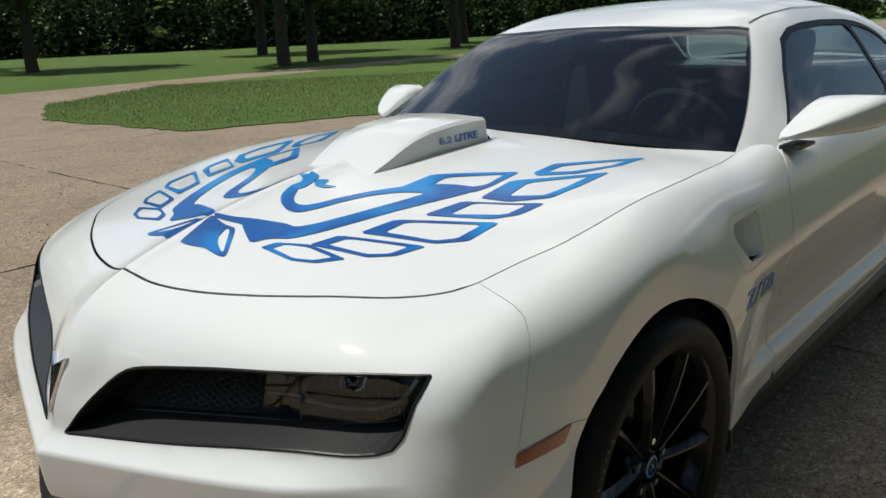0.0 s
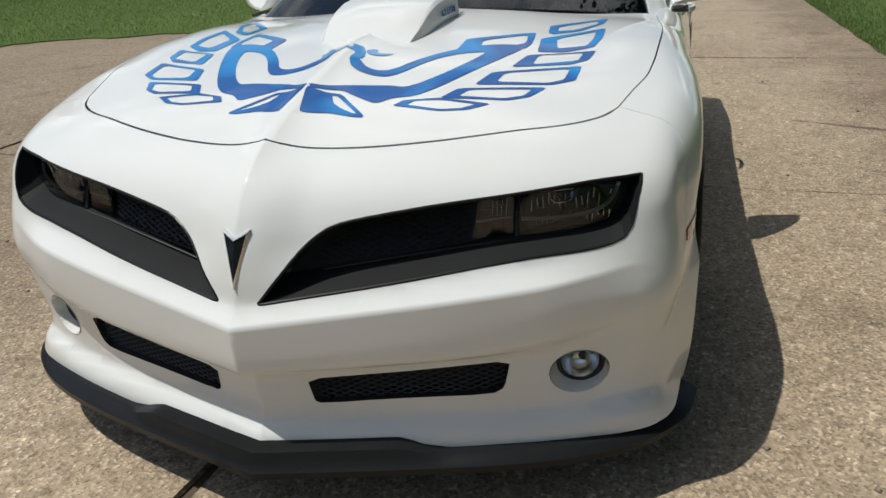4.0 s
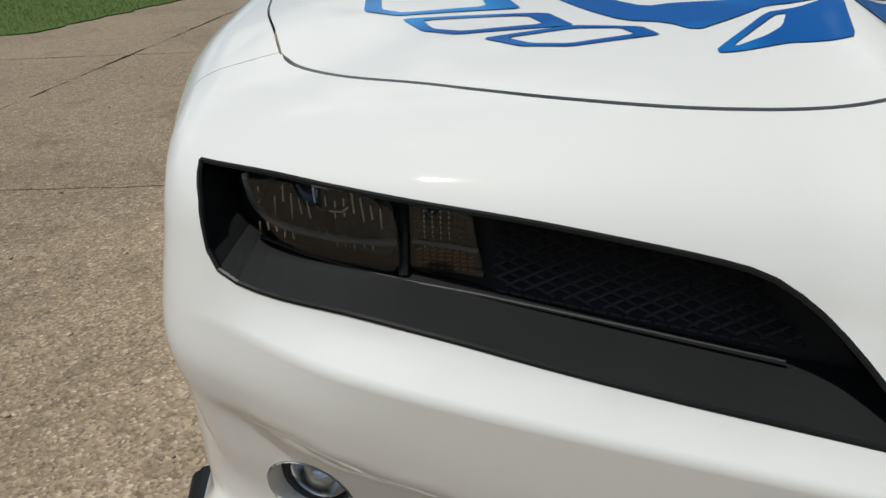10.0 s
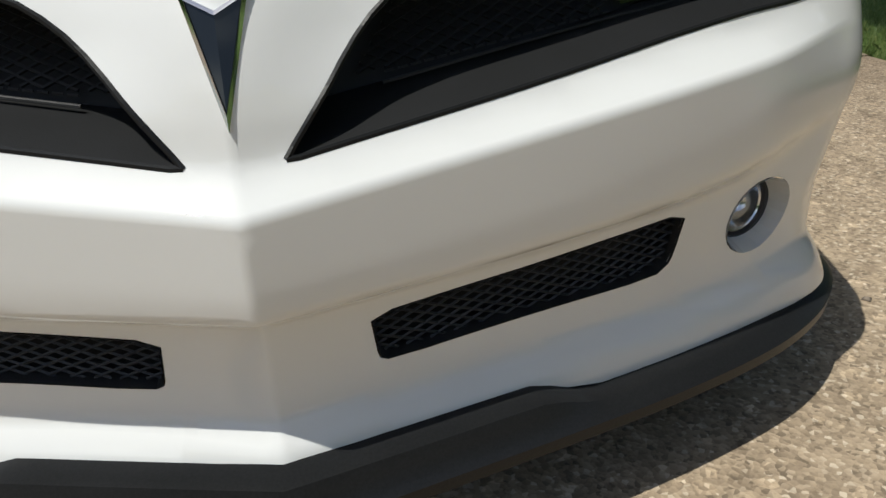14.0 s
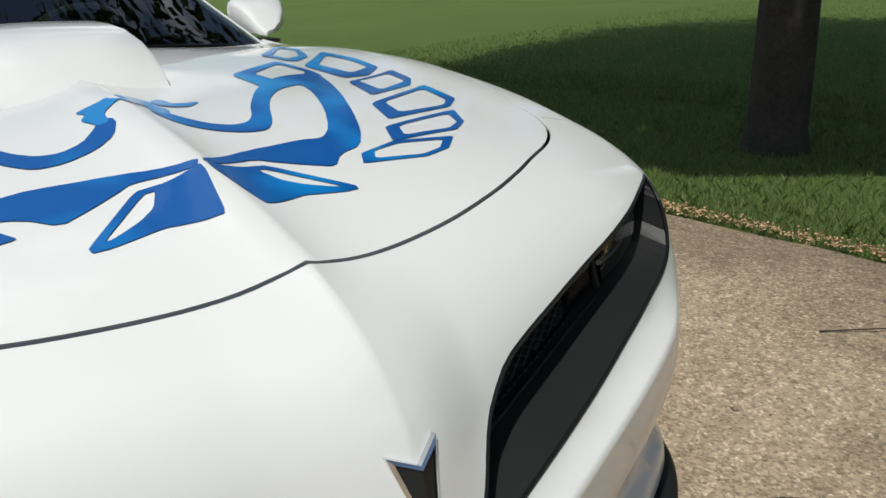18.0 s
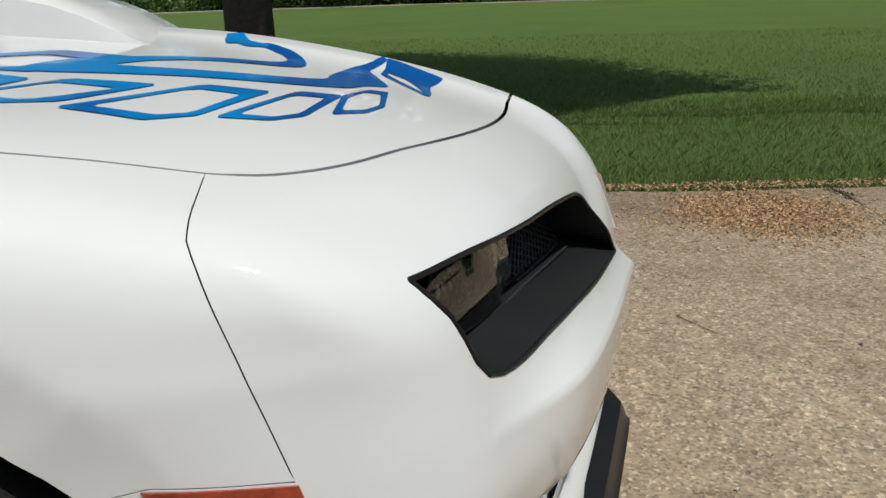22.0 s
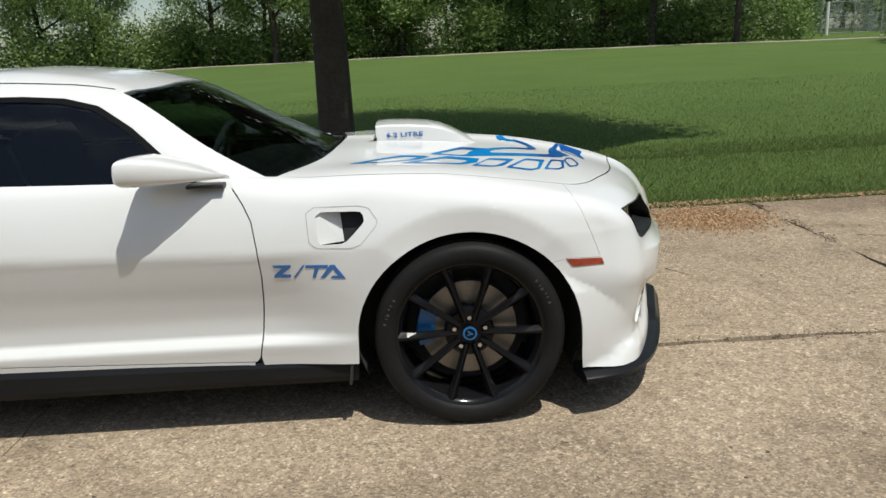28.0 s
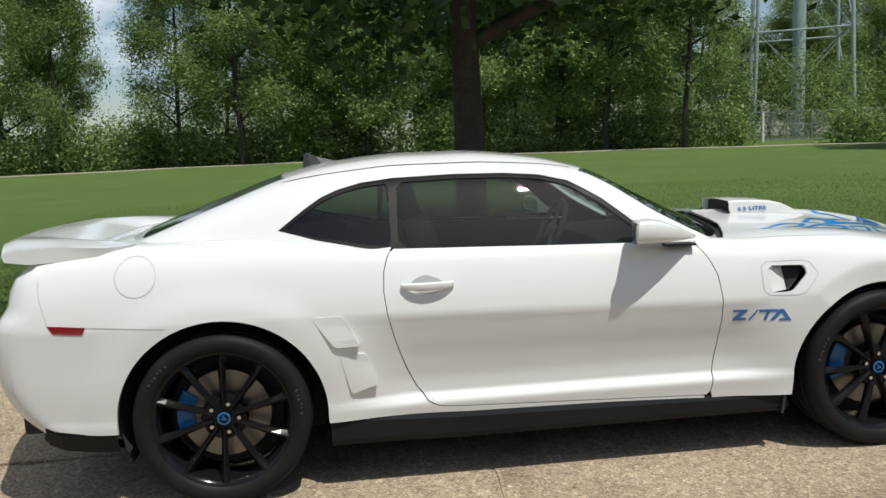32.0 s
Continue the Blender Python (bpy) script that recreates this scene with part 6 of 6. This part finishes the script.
def plant(meshes, at, turn, scale, label, group, name="tree"):
    t = thing(name, label, "tree", group, at=at)
    t.rotation_euler = (0, 0, turn)
    t.scale = scale if isinstance(scale, tuple) else (scale,) * 3
    for nm, me in zip(("trunk", "crown"), meshes):
        o = new(nm, me)
        o.parent = t
    return t


# the maple beside the drive; its crown is cut along its shadow line, clear of the car
TX, TY = 0.455, 4.43
def maple_keep(c):
    y, z, x = c[:, 1] + TY, c[:, 2], c[:, 0] + TX
    xs, ys = x - 0.24 * z, y + 0.38 * z
    return (ys > 3.5 + 0.9 * np.clip(xs - 0.4, 0, 4)) & (z > 2.35 + 0.25 * np.sin(x * 2.1) + 0.2 * np.sin(y * 3.3 + x))


plant(tree_meshes(3, 13.0, 2.5, 5.4, 0.175, 0.08, 2900, 56, leaf_dark, maple_keep, 0.0, 1.3), (TX, TY, 0.0), 0, 1.0, "broad dark-leaved maple on the lawn beside the drive", "lawn trees", "maple_tree")

# woods behind the lawn
kinds = [tree_meshes(20 + k, 17 + 2.5 * k, 2.0 + 1.2 * (k % 2), 4.4 + 0.4 * k, 0.22, 0.105, (62, 54, 58, 40)[k], 520, (leaf_wood, leaf_wood, leaf_pale, leaf_wood)[k], None, (-1) ** k) for k in range(4)]
kinds_far = [tree_meshes(30 + k, 17 + 2.5 * k, 2.0, 4.6, 0.20, 0.36, 90, 36, leaf_wood, None, 0) for k in range(2)]
r_ = np.random.default_rng(5)
def far_place(b, d):
    return -0.87 + d * math.cos(b), -4.0 + d * math.sin(b)


for row, (dist, n) in enumerate(((58, 22), (66, 19), (90, 20))):
    for k in range(n):
        b = radians(52 + 92 * (k + r_.uniform(0.1, 0.9)) / n)
        if row < 2 and b < radians(64):
            continue
        if b > radians(98) and r_.uniform() < (0.4, 0.5, 0.72)[row]:
            continue
        x, y = far_place(b, dist + r_.uniform(-2.5, 2.5))
        z = float(rise(x, np.array(y))) - 0.1
        thin = 0.72 if b > radians(98) else 1.0
        plant(kinds[int(r_.integers(0, 4)) if b < radians(98) else 3 - 2 * int(r_.integers(0, 2))], (x, y, z), r_.uniform(0, 6.3), (thin * r_.uniform(0.85, 1.1), thin * r_.uniform(0.85, 1.1), r_.uniform(0.8, 1.05)), "tall green broadleaf tree at the edge of the woods", "woodland trees")
for k in range(7):
    x, y = far_place(radians(49 + 2.3 * k), 98 + 5 * math.sin(k * 2.1))
    plant(kinds[k % 4], (x, y, float(rise(x, np.array(y))) - 0.3), k * 1.7, (1.0, 1.0, 0.55 + 0.08 * (k % 3)), "tall green broadleaf tree behind the tower", "woodland trees")
# underwood along the edge
c = []
for k in range(760):
    b = radians(r_.uniform(50, 146))
    if radians(56.5) < b < radians(62):
        continue
    x, y = far_place(b, r_.uniform(56.0, 61))
    h = 2.0 + 1.6 * noise.noise((x * 0.25, y * 0.25, 3.0)) + r_.uniform(-0.3, 0.6)
    for z in np.arange(0.2, max(h, 0.6), 0.45):
        c.append((x, y, float(rise(x, np.array(y))) + z))
for k in range(420):
    b = radians(r_.uniform(48, 146))
    x, y = far_place(b, r_.uniform(70, 84))
    h = (6.5 if b < radians(98) else 3.6) + 2.0 * noise.noise((x * 0.2, y * 0.2, 8.0))
    for z in np.arange(0.3, h, 0.8):
        c.append((x, y, float(rise(x, np.array(y))) + z))
v, f = leaf_quads(np.array(c), 0.12, 0.50, 40, 77)
tagged(new("undergrowth", quick_mesh("undergrowth", v, f, leaf_wood)), "dense green undergrowth along the woods", "undergrowth", kind="stuff")

# trees and hedge behind the car, beyond the island
park = [tree_meshes(40 + k, 10.5, 2.6, 3.6, 0.26, 0.20, 330, 20, leaf_dark, None, 0) for k in range(2)]
for k, (x, y, s) in enumerate(((-16.2, -24.4, 1.0), (-18.6, -25.6, 0.9), (-30.5, -28.0, 1.0), (-37, -33, 1.05), (-24, -37, 1.1), (-11, -36, 1.0))):
    plant(park[k % 2], (x, y, float(rise(x, np.array(y))) - 0.05), k * 1.3, s, "shade tree with a dark bare lower trunk", "park trees")
for k in range(34):
    t = k / 33
    x, y = -86 + 92 * t + r_.uniform(-2, 2), -22 - 62 * t ** 0.8 + r_.uniform(-2, 2)
    plant(kinds_far[k % 2], (x, y, float(rise(x, np.array(y))) - 2.2), r_.uniform(0, 6.3), (1.2, 1.2, 0.75), "dense dark green tree in the far tree line", "far tree line")
c = []
for k in range(420):
    t = r_.uniform(0, 1)
    x, y = -82 + 92 * t + r_.uniform(-2, 2), -19 - 60 * t ** 0.8 + r_.uniform(-1, 1)
    for z in np.arange(0.3, 4.2, 0.7):
        c.append((x, y, float(rise(x, np.array(y))) + z))
v, f = leaf_quads(np.array(c), 0.2, 0.55, 16, 78)
tagged(new("hedge", quick_mesh("hedge", v, f, leaf_dark)), "tall dark hedge at the far side of the lawn", "hedge", kind="stuff")
# unseen trees, added to close the surroundings behind the camera
for k in range(22):
    b = radians(-100 + 148 * k / 21)
    x, y = 2 + 44 * math.cos(b), -2 + 44 * math.sin(b)
    plant(kinds_far[k % 2], (x, y, float(rise(x, np.array(y))) - 0.3), k * 1.9, (1.1, 1.1, 0.7), "added green broadleaf tree out of view behind the camera", "far tree line")
# ---- small things ----
# pale track along the woods
pts = [far_place(radians(b), 54.2 + 0.8 * math.sin(b)) for b in np.arange(46, 152, 4)]
inner = [far_place(radians(b), 52.9 + 0.8 * math.sin(b)) for b in np.arange(46, 152, 4)]
tagged(slab("gravel_track", np.array(inner + pts[::-1]), lambda x, y: rise(x, y) - 0.01, path_mat, None, "", 1.5, 0.05), "pale gravel track at the edge of the lawn", "track", kind="structure")

# lattice tower with a pale central column
tx, ty = far_place(radians(58.75), 78)
tz0 = float(rise(tx, np.array(ty)))
tower = thing("water_tower", "pale green steel tower with a central column and thin legs", "tower", at=(tx, ty, tz0))
bm = bmesh.new()
tube(bm, (0, 0, -0.2), (0, 0, 32), 0.55, 0.55, 24)
part("column", bm, tower_paint, tower, "pale green riser column", True)
for k in range(4):
    a = radians(20 + 90 * k)
    bm = bmesh.new()
    tube(bm, (5.6 * math.cos(a), 5.6 * math.sin(a), -0.2), (4.4 * math.cos(a), 4.4 * math.sin(a), 32), 0.16, 0.16, 10)
    part("leg", bm, tower_paint, tower)
    for z0, z1 in ((0.5, 9), (9, 18), (18, 27)):
        bm = bmesh.new()
        b = a + radians(90)
        q = lambda ang, z: (math.cos(ang) * (5.6 - 1.2 * z / 32), math.sin(ang) * (5.6 - 1.2 * z / 32), z)
        tube(bm, q(a, z0), q(b, z1), 0.035, n=6)
        tube(bm, q(b, z0), q(a, z1), 0.035, n=6)
        tube(bm, q(a, z1), q(b, z1), 0.08, n=6)
        part("brace", bm, tower_paint, tower)

# chain-link fence round it
fence = thing("fence", "grey chain-link fence with one pale gate post", "fence")
fp = [far_place(radians(b), d) for b, d in ((64.0, 66), (62.4, 65), (60.9, 64), (59.4, 64), (57.9, 64), (56.4, 64), (54.9, 64), (53.2, 64))]
for k, (x, y) in enumerate(fp):
    z = float(rise(x, np.array(y)))
    bm = bmesh.new()
    tube(bm, (x, y, z - 0.1), (x, y, z + 2.2), 0.12 if k == 2 else 0.045, n=8)
    part("post", bm, galv if k != 2 else paint, fence, "pale gate post" if k == 2 else "")
for (x0, y0), (x1, y1) in zip(fp, fp[1:]):
    z0, z1 = float(rise(x0, np.array(y0))), float(rise(x1, np.array(y1)))
    bm = bmesh.new()
    for h in (0.1, 1.2, 2.15):
        tube(bm, (x0, y0, z0 + h), (x1, y1, z1 + h), 0.025, n=6)
    part("rail", bm, galv, fence)
    bm = bmesh.new()
    for t in np.linspace(0, 1, 26):
        for sg in (1, -1):
            t1 = t + sg * 0.5
            q = [(x0 + (x1 - x0) * u, y0 + (y1 - y0) * u, z0 + (z1 - z0) * u + h) for u, h in ((t, 0.1), (np.clip(t1, 0, 1), 0.1 + 2.05 * (abs(np.clip(t1, 0, 1) - t) / 0.5)))]
            if abs(q[0][2] - q[1][2]) > 0.1:
                tube(bm, q[0], q[1], 0.006, n=3)
    tagged(part("wire_mesh", bm, galv, fence), kind="stuff")

# brick building behind the hedge
bld = thing("building", "low red-brown brick building behind the trees", "building", at=(-50, -60, 0.2))
bld.rotation_euler = (0, 0, radians(45))
bm = bmesh.new()
box(bm, (20, 10, 3.4), Matrix.Translation((0, 0, 1.7)))
part("wall", bm, brick_mat, bld, "brick wall")
bm = bmesh.new()
box(bm, (21, 11, 0.4), Matrix.Translation((0, 0, 3.6)))
part("roof", bm, grey_wall, bld, "flat grey roof")

# grass blades near the drive
def blades(n, x0, x1, y0, y1, h, w, seed, fall=1.6):
    r = np.random.default_rng(seed)
    x = r.uniform(x0, x1, n)
    y = y0 + (y1 - y0) * r.uniform(0, 1, n) ** fall
    edge = np.array([0.10 * noise.noise((q * 1.3, 0.0, 4.0)) + 0.05 * noise.noise((q * 6, 1.0, 4.0)) for q in x])
    y = np.where(y < y0 + 0.4, y + edge, y)
    z = rise(x, y) - 0.05
    a = r.uniform(0, 6.283, n)
    hh = h * r.uniform(0.5, 1.25, n)
    lean_ = r.normal(0, 0.45, (n, 2)) * hh[:, None]
    d = np.column_stack([np.cos(a), np.sin(a), 0 * a]) * w * r.uniform(0.6, 1.2, n)[:, None]
    p = np.column_stack([x, y, z])
    top = p + np.column_stack([lean_, hh])
    mid = p + np.column_stack([lean_ * 0.35, hh * 0.6])
    v = np.stack([p - d, p + d, mid + d * 0.7, top, mid - d * 0.7], 1).reshape(-1, 3)
    return v, np.arange(5 * n).reshape(n, 5)


v1, _ = blades(110000, -3.0, 9.5, 2.80, 6.5, 0.050, 0.0024, 1)
v2, _ = blades(70000, -7.0, 14.0, 5.6, 17.0, 0.040, 0.0045, 2, 2.6)
v3, _ = blades(30000, -16.0, -3.0, 2.72, 6.5, 0.050, 0.004, 3)
isl = np.array([(-2.6, -13.2), (-2.9, -8.8), (-5.5, -7.6), (-6.5, -5.4), (-14, -4.4), (-16, -12), (-8, -19), (-4, -16.5)])
v4, _ = blades(60000, -14.0, -2.4, -19.0, -4.3, 0.05, 0.005, 4)
root = v4.reshape(-1, 5, 3)
root = root[inside(root[:, 0, :2], isl)]
root[:, :, 2] += 0.06
v4 = root.reshape(-1, 3)
v = np.concatenate([v1, v2, v3, v4])
f = np.arange(len(v)).reshape(-1, 5)
tagged(new("grass", quick_mesh("grass", v, f, blade)), "short mown grass along the drive", "grass", kind="stuff")

# tan seed chaff along the edge and in one drift
r_ = np.random.default_rng(12)
n = 9000
edge_n = n // 3
cx = np.concatenate([r_.uniform(0.5, 9.5, edge_n), r_.normal(3.48, 0.22, n - edge_n)])
cy = np.concatenate([2.80 - np.abs(r_.normal(0, 0.04, edge_n)) + r_.uniform(0, 0.09, edge_n), 2.25 + r_.normal(0, 0.22, n - edge_n)])
cy = np.minimum(cy, 2.9)
cz = np.where(cy > 2.74, 0.012, 0.004)
c = np.column_stack([cx, cy, cz])
v, f = leaf_quads(c, 0.0075, 0.006, 3, 31, 0.25)
v[:, 2] = np.maximum(v[:, 2], 0.002)
tagged(new("seed_chaff", quick_mesh("seed_chaff", v, f, chaff)), "tan seed chaff drifted along the grass edge", "debris", kind="stuff")

# soil crumbs and moss in the joints
n = 1700
jx = np.concatenate([4.02 + r_.normal(0, 0.03, n // 2), r_.uniform(-0.4, 9.0, n - n // 2)])
jy = np.concatenate([2.7 - 3.0 * r_.uniform(0, 1, n // 2) ** 1.3, -0.25 + r_.normal(0, 0.022, n - n // 2)])
clump = np.array([noise.noise((a * 1.1, b * 1.1, 9.0)) for a, b in zip(jx, jy)]) > -0.12
v, f = leaf_quads(np.column_stack([jx, jy, np.full(n, 0.003)])[clump], 0.0055, 0.008, 3, 33, 0.3)
v[:, 2] = np.maximum(v[:, 2], 0.001)
tagged(new("joint_crumbs", quick_mesh("joint_crumbs", v, f, soil)), "dark soil crumbs along the slab joints", "debris", kind="stuff")

# loose stones on the far part of the drive
n = 3600
gx = np.concatenate([r_.uniform(-9, 1.0, n // 2), r_.uniform(-4, 10, n - n // 2)])
gy = np.concatenate([-9.2 + 4.4 * r_.uniform(0, 1, n // 2), r_.uniform(-8, 2.6, n - n // 2)])
free = ~((np.abs(gx) < 2.5) & (np.abs(gy) < 1.05)) & ~inside(np.column_stack([gx, gy]), isl)
c = np.column_stack([gx, gy, np.full(n, 0.002)])[free]
sz = (0.003 + 0.010 * r_.uniform(0, 1, len(c)) ** 3)[:, None, None]
octa = np.array([(1, 0, 0), (0, 1, 0), (-1, 0, 0), (0, -1, 0), (0, 0, 0.7), (0, 0, -0.4)], float)
v = (c[:, None] + octa[None] * sz * r_.uniform(0.6, 1.2, (len(c), 6, 1))).reshape(-1, 3)
tri = np.array([(0, 1, 4), (1, 2, 4), (2, 3, 4), (3, 0, 4), (1, 0, 5), (2, 1, 5), (3, 2, 5), (0, 3, 5)])
f = (np.arange(len(c))[:, None, None] * 6 + tri[None]).reshape(-1, 3)
tagged(new("loose_stones", quick_mesh("loose_stones", v, f, stone)), "small loose stones scattered on the concrete", "gravel", kind="stuff")

# twigs and pebbles
def twig(pts, r):
    bm = bmesh.new()
    limb(bm, pts, r, r * 0.4, 5)
    tagged(part("twig", bm, bark, None, "", True), "thin brown twig lying on the concrete", "twig", "twigs")


twig([(1.88, 1.97, 0.006), (2.02, 2.12, 0.012), (2.13, 2.22, 0.008), (2.22, 2.44, 0.02), (2.30, 2.58, 0.01)], 0.003)
twig([(2.12, 2.24, 0.01), (2.2, 2.26, 0.01), (2.28, 2.36, 0.01)], 0.004)
twig([(2.14, 1.02, 0.005), (2.20, 1.10, 0.006), (2.24, 1.14, 0.005)], 0.0016)
twig([(2.75, 0.95, 0.005), (2.80, 0.86, 0.006), (2.84, 0.80, 0.005)], 0.0016)
twig([(4.25, 1.5, 0.005), (4.4, 1.42, 0.01), (4.55, 1.45, 0.006)], 0.0016)
for k in range(60):
    bm = bmesh.new()
    bmesh.ops.create_icosphere(bm, subdivisions=1, radius=r_.uniform(0.005, 0.014))
    for q in bm.verts:
        q.co *= 1 + 0.3 * noise.noise(q.co * 90 + Vector((k, 0, 0)))
        q.co.z *= 0.6
    x, y = r_.uniform(-6, 8), r_.uniform(-4.5, 2.5)
    if abs(x) < 2.5 and abs(y) < 1.0:
        y -= 2.2
    o = part("pebble", bm, path_mat, None, "", True)
    o.location = (x, y, 0.004)
    tagged(o, "small pale pebble on the concrete", "pebble", "pebbles on the drive")
